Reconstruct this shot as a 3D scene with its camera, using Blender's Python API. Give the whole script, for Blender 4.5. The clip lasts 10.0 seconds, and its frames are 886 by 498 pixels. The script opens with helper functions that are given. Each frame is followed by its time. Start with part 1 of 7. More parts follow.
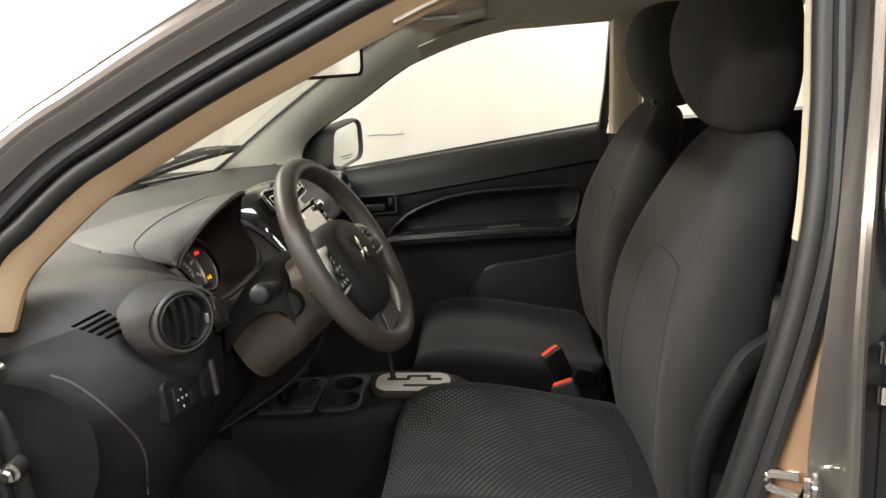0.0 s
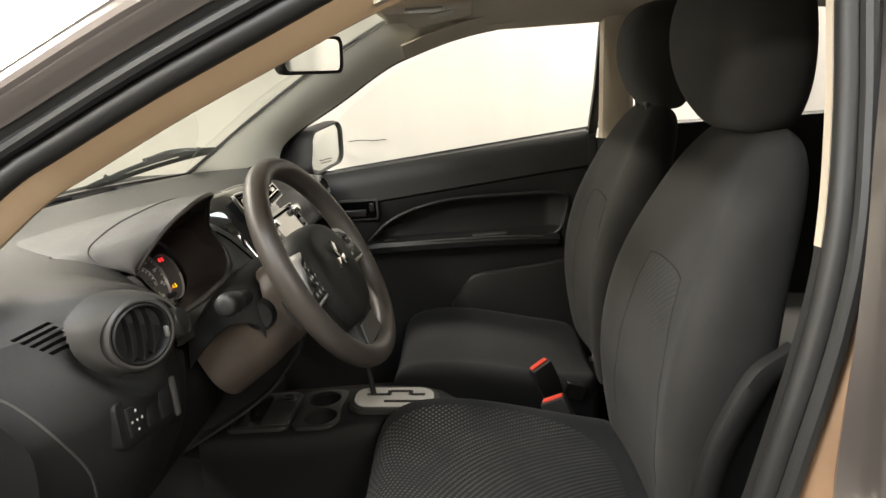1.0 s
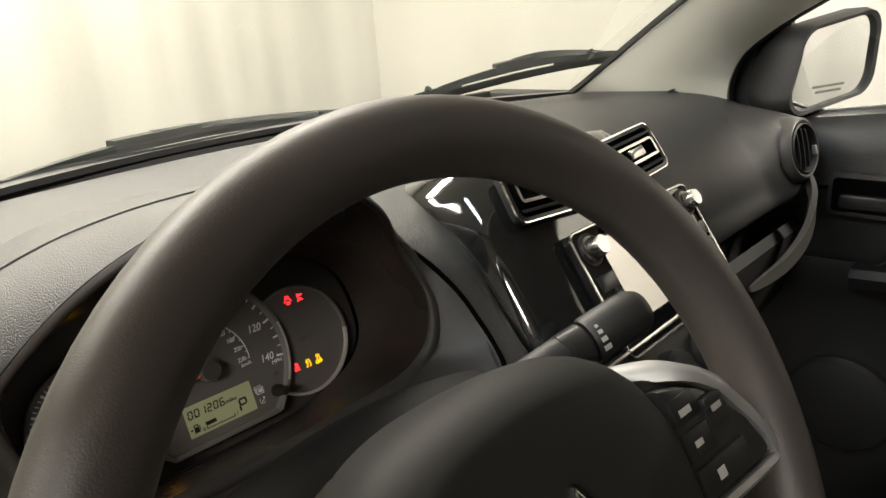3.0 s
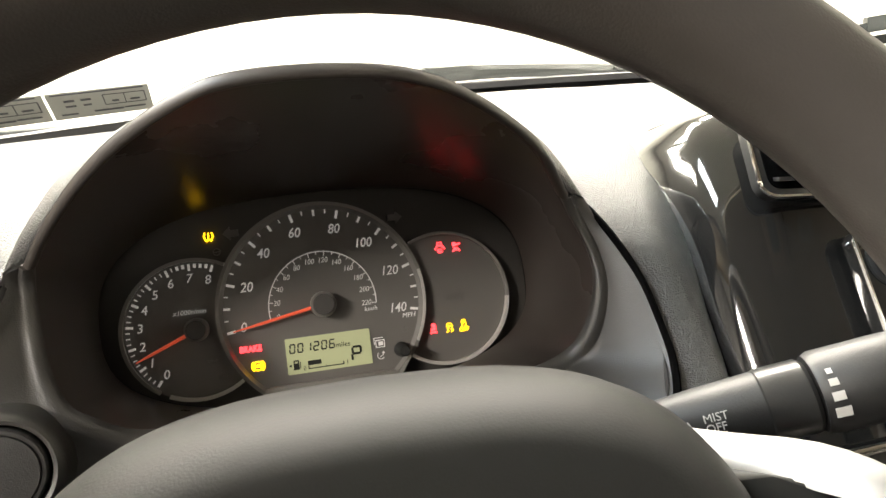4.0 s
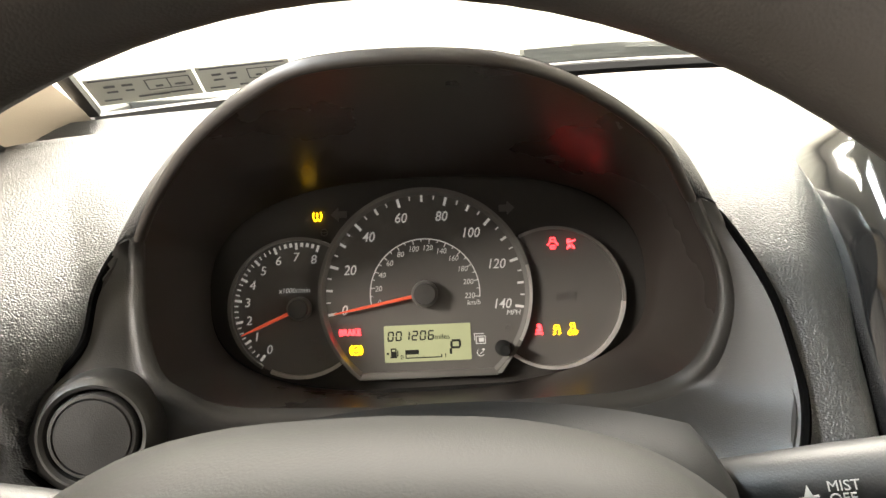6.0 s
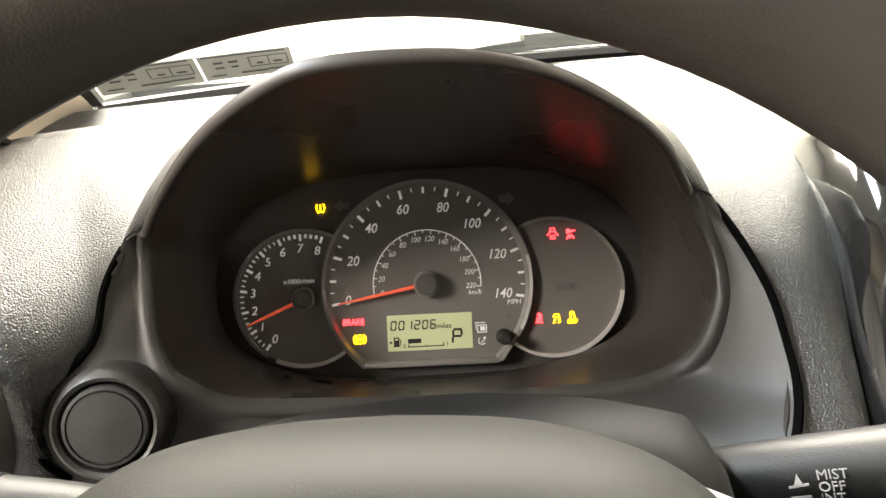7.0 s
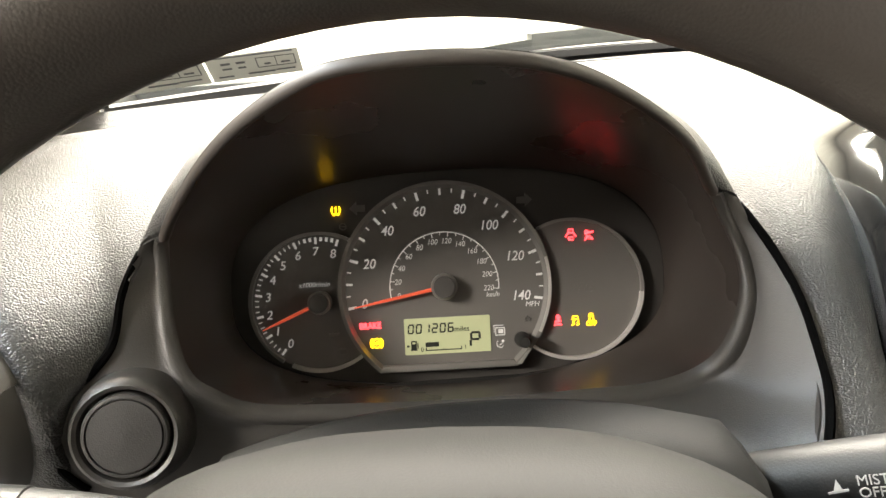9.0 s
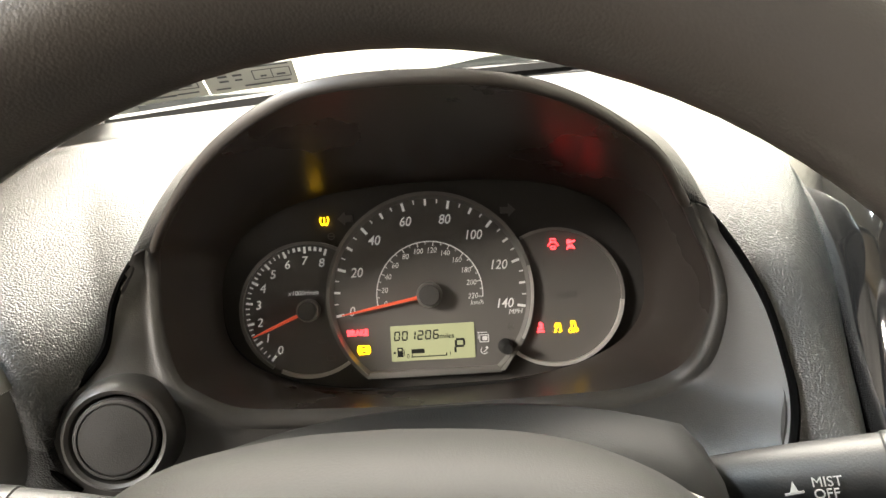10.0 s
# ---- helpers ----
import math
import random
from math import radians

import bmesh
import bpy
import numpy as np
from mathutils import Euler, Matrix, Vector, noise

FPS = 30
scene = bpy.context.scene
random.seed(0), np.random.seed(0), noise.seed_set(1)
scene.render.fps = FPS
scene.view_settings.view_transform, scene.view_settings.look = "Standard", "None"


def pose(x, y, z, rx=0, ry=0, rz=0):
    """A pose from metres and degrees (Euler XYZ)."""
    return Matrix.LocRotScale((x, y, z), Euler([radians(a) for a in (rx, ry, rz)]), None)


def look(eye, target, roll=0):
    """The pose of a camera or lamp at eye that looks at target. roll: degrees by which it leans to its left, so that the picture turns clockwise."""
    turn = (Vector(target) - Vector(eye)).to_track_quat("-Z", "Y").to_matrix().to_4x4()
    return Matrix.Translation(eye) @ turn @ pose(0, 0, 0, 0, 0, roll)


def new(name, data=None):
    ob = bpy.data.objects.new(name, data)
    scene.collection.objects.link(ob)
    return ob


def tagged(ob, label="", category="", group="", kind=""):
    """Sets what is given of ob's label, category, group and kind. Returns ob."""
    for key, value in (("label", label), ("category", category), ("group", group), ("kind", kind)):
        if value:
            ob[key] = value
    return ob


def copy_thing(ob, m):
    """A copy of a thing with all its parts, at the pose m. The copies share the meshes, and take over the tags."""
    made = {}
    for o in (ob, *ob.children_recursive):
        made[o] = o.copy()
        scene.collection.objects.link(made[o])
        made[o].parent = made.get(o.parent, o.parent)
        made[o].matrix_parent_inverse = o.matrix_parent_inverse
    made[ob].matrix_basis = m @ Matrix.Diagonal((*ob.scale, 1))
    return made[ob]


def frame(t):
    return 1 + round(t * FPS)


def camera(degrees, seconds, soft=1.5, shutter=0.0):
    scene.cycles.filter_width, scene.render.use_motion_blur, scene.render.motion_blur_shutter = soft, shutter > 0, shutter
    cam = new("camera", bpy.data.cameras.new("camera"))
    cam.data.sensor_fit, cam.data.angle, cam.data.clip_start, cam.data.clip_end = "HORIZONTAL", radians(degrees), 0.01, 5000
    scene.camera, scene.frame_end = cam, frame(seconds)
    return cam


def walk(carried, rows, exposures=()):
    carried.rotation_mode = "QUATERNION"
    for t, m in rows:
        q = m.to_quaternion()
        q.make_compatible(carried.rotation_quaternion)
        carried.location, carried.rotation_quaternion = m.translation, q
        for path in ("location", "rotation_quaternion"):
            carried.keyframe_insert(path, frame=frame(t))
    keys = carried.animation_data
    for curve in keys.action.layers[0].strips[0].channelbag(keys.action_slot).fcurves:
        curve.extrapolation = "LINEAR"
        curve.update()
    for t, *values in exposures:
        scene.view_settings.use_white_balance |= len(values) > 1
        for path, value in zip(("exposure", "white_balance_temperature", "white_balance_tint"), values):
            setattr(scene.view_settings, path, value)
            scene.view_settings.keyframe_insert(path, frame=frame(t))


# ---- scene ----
CLIP = 10.0
cam = camera(65.7, CLIP, soft=1.5)
walk(cam, [
    (0, look((-1.4288, -0.3277, 1.2760), (-0.4635, -0.2533, 1.0259), -4.73)),
    (0.5, look((-1.4561, -0.2728, 1.2698), (-0.4869, -0.2378, 1.0261), -4.36)),
    (1, look((-1.3499, -0.3188, 1.2528), (-0.3801, -0.2706, 1.0134), -4.13)),
    (1.3, look((-1.2180, -0.3990, 1.2470), (-0.2834, -0.1827, 1.0223), -4.40)),
    (1.5, look((-1.1275, -0.4368, 1.2644), (-0.2121, -0.1151, 1.0224), -4.52)),
    (2, look((-0.8974, -0.3909, 1.2540), (-0.0282, 0.0203, 0.9793), -4.56)),
    (2.5, look((-0.6338, -0.2711, 1.2090), (0.1683, 0.2505, 0.9181), -4.97)),
    (3, look((-0.4785, -0.2077, 1.1802), (0.1919, 0.4643, 0.8655), -4.30)),
    (3.2, look((-0.4370, -0.1902, 1.1554), (0.1670, 0.5434, 0.8439), -4.36)),
    (4.3, look((-0.2975, -0.1761, 1.1109), (-0.1521, 0.7681, 0.8155), -2.56)),
    (4.5, look((-0.2930, -0.1732, 1.1109), (-0.1702, 0.7733, 0.8127), -2.52)),
    (5, look((-0.2915, -0.1629, 1.1156), (-0.2199, 0.7883, 0.8155), -2.29)),
    (5.5, look((-0.2866, -0.1562, 1.1122), (-0.2637, 0.7961, 0.8080), -2.42)),
    (7, look((-0.2855, -0.1601, 1.1226), (-0.2772, 0.7774, 0.7749), -3.39)),
    (7.5, look((-0.2911, -0.1690, 1.1243), (-0.2746, 0.7684, 0.7765), -3.43)),
    (8, look((-0.2984, -0.1692, 1.1263), (-0.2773, 0.7678, 0.7776), -3.28)),
    (8.5, look((-0.2947, -0.1560, 1.1216), (-0.2836, 0.7792, 0.7676), -3.75)),
    (9, look((-0.2973, -0.1547, 1.1233), (-0.2849, 0.7824, 0.7744), -3.72)),
    (9.5, look((-0.2910, -0.1547, 1.1235), (-0.2845, 0.7838, 0.7780), -3.84)),
    (10, look((-0.2848, -0.1650, 1.1281), (-0.2803, 0.7754, 0.7881), -3.94)),], exposures=((0, 0.36), (1.2, 0.36), (1.8, 0.26), (2.6, 0.26), (3.2, 0.54), (4.3, 2.14), (10, 2.2)))


# ---- light: a hall lit by white ceiling lamps added out of view ----
world = bpy.data.worlds.new("world")
scene.world = world
world.use_nodes = True
world.node_tree.nodes["Background"].inputs[0].default_value = (1.0, 0.95, 0.9, 1)
world.node_tree.nodes["Background"].inputs[1].default_value = 0.03


def area(name, loc, target, sx, sy, watts, colour):
    data = bpy.data.lights.new(name, "AREA")
    data.shape, data.size, data.size_y, data.energy, data.color = "RECTANGLE", sx, sy, watts, colour
    ob = new(name, data)
    ob.matrix_world = look(loc, target)
    return ob


# added lamps, placed and powered for the brightness wanted on each surface
LAMPS = [(-1.7, 1.95), (-0.4, 1.95), (0.9, 1.95), (-2.3, 1.5), (-3.0, -1.6), (1.5, -1.3), (-1.6, 0.1)]
POWER = [52, 70, 62, 66, 84, 86, 34]
COOL = 6                                                  # lamp added over the open door, cooler for a bluish sheen on the dash
for i, ((lx, ly), watts) in enumerate(zip(LAMPS, POWER)):
    area("added_ceiling_lamp_light", (lx, ly, 2.66), (lx, ly, 0), *((1.1, 0.3) if i < 3 else (0.3, 1.1)), watts, (0.84, 0.93, 1.0) if i == COOL else (1.0, 0.93, 0.82))


# ---- materials ----
def nodes_of(name):
    m = bpy.data.materials.new(name)
    m.use_nodes = True
    nt = m.node_tree
    return m, nt, nt.nodes["Principled BSDF"]


def mat(name, colour, rough=0.5, metal=0.0, vary=0.12, vscale=6.0, grain=0.0, gscale=600.0, kind="noise",
        coat=0.0, sheen=0.0, spec=0.5, deep=0.0006):
    """A surface with large stains, fine mottling and a relief of its own."""
    m, nt, b = nodes_of(name)
    n, l = nt.nodes, nt.links
    tc = n.new("ShaderNodeTexCoord")
    big = n.new("ShaderNodeTexNoise")
    big.inputs["Scale"].default_value, big.inputs["Detail"].default_value = vscale, 6
    l.new(tc.outputs["Object"], big.inputs["Vector"])
    ramp = n.new("ShaderNodeMapRange")
    ramp.inputs["From Min"].default_value, ramp.inputs["From Max"].default_value = 0.3, 0.7
    ramp.inputs["To Min"].default_value, ramp.inputs["To Max"].default_value = 1 - vary, 1 + vary
    l.new(big.outputs["Fac"], ramp.inputs["Value"])
    mix = n.new("ShaderNodeVectorMath")
    mix.operation = "SCALE"
    mix.inputs[0].default_value = colour
    l.new(ramp.outputs["Result"], mix.inputs["Scale"])
    l.new(mix.outputs[0], b.inputs["Base Color"])
    rr = n.new("ShaderNodeMapRange")
    rr.inputs["To Min"].default_value, rr.inputs["To Max"].default_value = max(0.02, rough - 0.06), min(1, rough + 0.06)
    l.new(big.outputs["Fac"], rr.inputs["Value"])
    l.new(rr.outputs["Result"], b.inputs["Roughness"])
    b.inputs["Metallic"].default_value = metal
    b.inputs["Specular IOR Level"].default_value = spec
    b.inputs["Coat Weight"].default_value = coat
    b.inputs["Coat Roughness"].default_value = 0.05
    b.inputs["Sheen Weight"].default_value = sheen
    b.inputs["Sheen Roughness"].default_value = 0.5
    if grain:
        if kind == "pebble":
            t = n.new("ShaderNodeTexVoronoi")
            t.feature = "F1"
            t.inputs["Scale"].default_value = gscale
            out = t.outputs["Distance"]
        else:
            t = n.new("ShaderNodeTexNoise")
            t.inputs["Scale"].default_value, t.inputs["Detail"].default_value = gscale, 3
            out = t.outputs["Fac"]
        l.new(tc.outputs["Object"], t.inputs["Vector"])
        bump = n.new("ShaderNodeBump")
        bump.inputs["Strength"].default_value, bump.inputs["Distance"].default_value = grain, deep
        if kind == "pebble":
            bump.invert = True
        l.new(out, bump.inputs["Height"])
        l.new(bump.outputs["Normal"], b.inputs["Normal"])
    return m


def glow(name, colour, strength):
    m, nt, b = nodes_of(name)
    b.inputs["Base Color"].default_value = (*colour, 1)
    b.inputs["Emission Color"].default_value = (*colour, 1)
    b.inputs["Emission Strength"].default_value = strength
    b.inputs["Roughness"].default_value = 0.5
    return m


def pane_mat(name, tint, gloss=1.0):
    m = bpy.data.materials.new(name)
    m.use_nodes = True
    n, l = m.node_tree.nodes, m.node_tree.links
    n.remove(n["Principled BSDF"])
    clear, shine, mixer, fres = (n.new("ShaderNode" + k) for k in ("BsdfTransparent", "BsdfGlossy", "MixShader", "Fresnel"))
    clear.inputs[0].default_value = (*tint, 1)
    shine.inputs["Roughness"].default_value = 0.02
    shine.inputs["Color"].default_value = (gloss, gloss, gloss, 1)
    fres.inputs["IOR"].default_value = 1.45
    l.new(fres.outputs[0], mixer.inputs[0])
    l.new(clear.outputs[0], mixer.inputs[1])
    l.new(shine.outputs[0], mixer.inputs[2])
    l.new(mixer.outputs[0], n["Material Output"].inputs["Surface"])
    return m


def stitched(name, colour, thread, plane, centre, half, amount):
    """Seat cloth with an insert of short light stitches set in arcs; centre and half give the insert in the plane."""
    m, nt, b = nodes_of(name)
    n, l = nt.nodes, nt.links

    def math_node(op, x, y=None, z=None):
        k = n.new("ShaderNodeMath")
        k.operation = op
        for i, v in enumerate((x, y, z)):
            if v is None:
                continue
            if isinstance(v, (int, float)):
                k.inputs[i].default_value = v
            else:
                l.new(v, k.inputs[i])
        return k.outputs[0]

    tc = n.new("ShaderNodeTexCoord")
    sep = n.new("ShaderNodeSeparateXYZ")
    l.new(tc.outputs["Object"], sep.inputs[0])
    u, v = sep.outputs["X"], sep.outputs["Y" if plane == "xy" else "Z"]
    du, dv = math_node("SUBTRACT", u, centre[0]), math_node("SUBTRACT", v, centre[1])
    # rounded box mask
    eu = math_node("POWER", math_node("ABSOLUTE", math_node("DIVIDE", du, half[0])), 3.0)
    ev = math_node("POWER", math_node("ABSOLUTE", math_node("DIVIDE", dv, half[1])), 3.0)
    mask = math_node("LESS_THAN", math_node("ADD", eu, ev), 1.0)
    # arcs round a point beyond the insert
    ru, rv = math_node("ADD", du, 0.30), math_node("ADD", dv, 0.34)
    rad = math_node("SQRT", math_node("ADD", math_node("MULTIPLY", ru, ru), math_node("MULTIPLY", rv, rv)))
    ang = math_node("ARCTAN2", rv, ru)
    rows_ = math_node("SINE", math_node("MULTIPLY", rad, 2 * math.pi / 0.0092))
    cols_ = math_node("SINE", math_node("MULTIPLY", ang, 2 * math.pi / 0.0135))
    dots = math_node("MULTIPLY", math_node("GREATER_THAN", rows_, 0.25), math_node("GREATER_THAN", cols_, -0.1))
    fade = n.new("ShaderNodeTexNoise")
    fade.inputs["Scale"].default_value = 14
    l.new(tc.outputs["Object"], fade.inputs["Vector"])
    fr = n.new("ShaderNodeMapRange")
    fr.inputs["From Min"].default_value, fr.inputs["From Max"].default_value = 0.3, 0.65
    fr.inputs["To Min"].default_value, fr.inputs["To Max"].default_value = 0.35 * amount, amount
    l.new(fade.outputs["Fac"], fr.inputs["Value"])
    fd = n.new("ShaderNodeMapRange")          # the stitches thin out over the insert
    fd.inputs["From Min"].default_value, fd.inputs["From Max"].default_value = -0.25 * half[1], 0.9 * half[1]
    l.new(dv, fd.inputs["Value"])
    low = 0.12 if plane == "xz" else 0.45
    fd.inputs["To Min"].default_value = low
    fac = math_node("MULTIPLY", math_node("MULTIPLY", math_node("MULTIPLY", dots, mask), fr.outputs["Result"]), fd.outputs["Result"])
    mott = n.new("ShaderNodeTexNoise")
    mott.inputs["Scale"].default_value, mott.inputs["Detail"].default_value = 9, 6
    l.new(tc.outputs["Object"], mott.inputs["Vector"])
    mr = n.new("ShaderNodeMapRange")
    mr.inputs["From Min"].default_value, mr.inputs["From Max"].default_value = 0.3, 0.7
    mr.inputs["To Min"].default_value, mr.inputs["To Max"].default_value = 0.85, 1.15
    l.new(mott.outputs["Fac"], mr.inputs["Value"])
    sc = n.new("ShaderNodeVectorMath")
    sc.operation = "SCALE"
    sc.inputs[0].default_value = colour
    l.new(mr.outputs["Result"], sc.inputs["Scale"])
    mx = n.new("ShaderNodeMixRGB")
    l.new(fac, mx.inputs[0])
    l.new(sc.outputs[0], mx.inputs[1])
    mx.inputs[2].default_value = (*thread, 1)
    l.new(mx.outputs[0], b.inputs["Base Color"])
    b.inputs["Roughness"].default_value = 0.92
    b.inputs["Sheen Weight"].default_value = 0.04
    b.inputs["Specular IOR Level"].default_value = 0.2
    b.inputs["Sheen Roughness"].default_value = 0.5
    grain = n.new("ShaderNodeTexNoise")
    grain.inputs["Scale"].default_value = 1400
    l.new(tc.outputs["Object"], grain.inputs["Vector"])
    h = math_node("ADD", math_node("MULTIPLY", grain.outputs["Fac"], 0.5), fac)
    bump = n.new("ShaderNodeBump")
    bump.inputs["Strength"].default_value, bump.inputs["Distance"].default_value = 0.6, 0.0007
    l.new(h, bump.inputs["Height"])
    l.new(bump.outputs["Normal"], b.inputs["Normal"])
    return m


M_CURTAIN = mat("curtain_cloth", (0.56, 0.54, 0.51), 0.9, vary=0.05, vscale=1.5, grain=0.3, gscale=300)
M_FLOOR = mat("hall_floor", (0.14, 0.135, 0.13), 0.55, vary=0.2, vscale=2.0, grain=0.3, gscale=80)
M_CEIL = mat("ceiling_paint", (0.7, 0.68, 0.64), 0.9, vary=0.05, grain=0.2, gscale=60)
M_DASH = mat("dash_grained_plastic", (0.028, 0.028, 0.0278), 0.40, spec=0.6, vary=0.08, grain=0.75, gscale=1050, kind="pebble", deep=0.0006)
M_DASHLOW = mat("dash_lower_plastic", (0.011, 0.011, 0.0108), 0.55, vary=0.1, grain=0.4, gscale=600, kind="pebble", spec=0.25)
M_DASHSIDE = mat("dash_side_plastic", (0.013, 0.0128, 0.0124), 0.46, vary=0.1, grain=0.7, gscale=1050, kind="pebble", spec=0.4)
M_SMOOTH = mat("smooth_grey_plastic", (0.068, 0.065, 0.061), 0.42, vary=0.06, grain=0.15, gscale=1500)
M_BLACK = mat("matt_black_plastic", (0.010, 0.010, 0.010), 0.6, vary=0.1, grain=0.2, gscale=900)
M_LINING = mat("hood_lining_black", (0.040, 0.034, 0.031), 0.28, vary=0.1, grain=0.1, gscale=900, spec=0.2)
M_COLLAR = mat("collar_grey_plastic", (0.034, 0.032, 0.030), 0.44, vary=0.06, grain=0.25, gscale=1500)
M_LIP = mat("hood_lip_plastic", (0.030, 0.024, 0.020), 0.5, vary=0.08, grain=0.1, gscale=1200)
M_FACE = mat("gauge_face_black", (0.125, 0.116, 0.109), 0.5, vary=0.05, grain=0.1, gscale=2000)
M_FACEBACK = mat("gauge_surround_black", (0.045, 0.041, 0.038), 0.45, vary=0.05, grain=0.1, gscale=2000)
M_PIANO = mat("piano_black", (0.008, 0.008, 0.008), 0.06, vary=0.05, vscale=20, coat=0.8)
M_CHROME = mat("satin_chrome", (0.62, 0.61, 0.59), 0.22, 1.0, vary=0.05, vscale=30)
M_BRIGHT = mat("bright_chrome", (0.85, 0.85, 0.84), 0.08, 1.0, vary=0.03, vscale=30)
M_SILVER = mat("silver_painted_plastic", (0.34, 0.335, 0.32), 0.46, 0.6, vary=0.05, vscale=30)
M_RIM = mat("wheel_rubber_skin", (0.050, 0.043, 0.037), 0.46, vary=0.08, vscale=8, grain=0.12, gscale=1300, kind="pebble")
M_PAD = mat("airbag_plastic", (0.019, 0.0192, 0.0182), 0.55, spec=0.14, vary=0.06, grain=0.12, gscale=1600)
M_CLOTH = mat("seat_cloth", (0.034, 0.033, 0.031), 0.92, vary=0.14, vscale=10, grain=0.6, gscale=1400, sheen=0.04)
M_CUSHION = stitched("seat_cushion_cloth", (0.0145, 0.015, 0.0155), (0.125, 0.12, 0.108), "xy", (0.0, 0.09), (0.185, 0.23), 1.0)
# the same cloth darkened, with the shade on the passenger cushion painted in
M_CUSHIONSHADE = stitched("passenger_cushion_shaded_cloth", (0.0105, 0.011, 0.012), (0.045, 0.044, 0.041), "xy", (-0.035, 0.09), (0.15, 0.23), 1.0)
M_BACKREST = stitched("seat_back_cloth", (0.031, 0.030, 0.0285), (0.056, 0.055, 0.051), "xz", (0.0, 0.545), (0.100, 0.115), 1.0)
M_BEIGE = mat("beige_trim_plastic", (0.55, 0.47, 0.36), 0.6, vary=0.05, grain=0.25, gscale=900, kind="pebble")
# beige opening trim with warm bounced light painted in as tan
M_TRIMWARM = mat("opening_trim_warm_bounce", (0.52, 0.375, 0.235), 0.6, vary=0.05, grain=0.25, gscale=900, kind="pebble")
# beige trim made paler, painting in the light through the green windshield
M_PILLARLIT = mat("pillar_beige_lit_pale", (0.70, 0.68, 0.58), 0.5, vary=0.05, grain=0.25, gscale=900, kind="pebble")
# the jamb is body paint; its brown paints in warm reflected light
M_JAMB = mat("jamb_warm_reflection", (0.30, 0.185, 0.11), 0.32, 0.3, vary=0.08, coat=0.5)
M_PLATE = mat("bright_silver_plate", (0.74, 0.73, 0.71), 0.38, 0.35, vary=0.04, vscale=30)
M_HEAD = mat("headliner_cloth", (0.52, 0.46, 0.38), 0.95, vary=0.06, grain=0.4, gscale=900)
M_RUBBER = mat("weatherstrip_rubber", (0.014, 0.014, 0.014), 0.5, vary=0.15, grain=0.2, gscale=400)
M_WIPER = mat("wiper_black_metal", (0.020, 0.022, 0.023), 0.45, vary=0.1, vscale=20)
M_PAINT = mat("metallic_taupe_paint", (0.20, 0.178, 0.166), 0.30, 0.7, vary=0.05, coat=0.7)
M_DOOR = mat("door_panel_plastic", (0.0150, 0.0150, 0.0146), 0.44, vary=0.1, grain=0.4, gscale=600, kind="pebble", spec=0.4)
M_CARPET = mat("floor_carpet", (0.006, 0.006, 0.006), 0.98, vary=0.25, vscale=40, grain=0.9, gscale=500)
M_RED = mat("red_button_plastic", (0.62, 0.055, 0.03), 0.4, vary=0.05, grain=0.1)
M_MIRROR = mat("mirror_silver", (0.86, 0.88, 0.86), 0.015, 1.0, vary=0.01)
M_WSHIELD = pane_mat("windshield_glass", (0.665, 0.69, 0.64))
M_SIDEGLASS = pane_mat("side_window_glass", (0.93, 0.95, 0.93))
M_SCREEN = mat("screen_glass", (0.40, 0.385, 0.37), 0.10, 0.9, vary=0.03)
M_LCD = glow("lcd_backlight", (0.36, 0.375, 0.215), 0.10)
M_INK = mat("lcd_ink", (0.008, 0.009, 0.006), 0.6)
M_WHITE = glow("gauge_print_white", (0.70, 0.69, 0.67), 0.06)
M_DIM = mat("unlit_symbol", (0.13, 0.122, 0.115), 0.6)
M_NEEDLE = glow("needle_orange", (0.70, 0.10, 0.045), 0.10)
M_LAMPRED = glow("lit_red", (1.0, 0.030, 0.035), 2.1)
M_LAMPYEL = glow("lit_yellow", (1.0, 0.55, 0.006), 1.3)
M_PAPER = mat("sticker_paper", (0.52, 0.52, 0.46), 0.7, vary=0.05)
M_LIGHT = glow("lamp_diffuser", (1.0, 0.94, 0.86), 3.0)
M_VOID = mat("open_slot_dark", (0.003, 0.003, 0.003), 0.9, vary=0.02, spec=0.0)
M_BEZEL = mat("satin_black_plastic", (0.018, 0.018, 0.0175), 0.32, vary=0.08, grain=0.1, gscale=900)
M_STALK = mat("stalk_black_plastic", (0.011, 0.011, 0.0108), 0.5, vary=0.08, grain=0.2, gscale=1200)
M_INKPALE = mat("sticker_print", (0.10, 0.10, 0.10), 0.8)
M_MARK = mat("key_print_grey", (0.42, 0.41, 0.39), 0.6)
M_INSERT = mat("satin_insert_grey", (0.085, 0.080, 0.072), 0.38, vary=0.05, grain=0.1, gscale=1500)
M_SHROUD = mat("column_shroud_plastic", (0.080, 0.064, 0.052), 0.40, vary=0.08, grain=0.12, gscale=900, kind="pebble")
M_CONS = mat("console_plastic", (0.030, 0.029, 0.028), 0.45, vary=0.08, grain=0.4, gscale=700, kind="pebble")
# for the unseen south and west sides, dark to hold down bounced light
M_HALL = mat("unseen_wall_grey_cloth", (0.17, 0.16, 0.15), 0.9, vary=0.1, grain=0.2, gscale=60)
M_SEAM = mat("seam_shadow_thread", (0.008, 0.008, 0.0075), 0.95, vary=0.1)
M_SATIN = mat("satin_grey_trim", (0.09, 0.087, 0.08), 0.35, 0.2, vary=0.05, vscale=20)
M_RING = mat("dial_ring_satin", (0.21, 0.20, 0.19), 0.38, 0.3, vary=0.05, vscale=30)
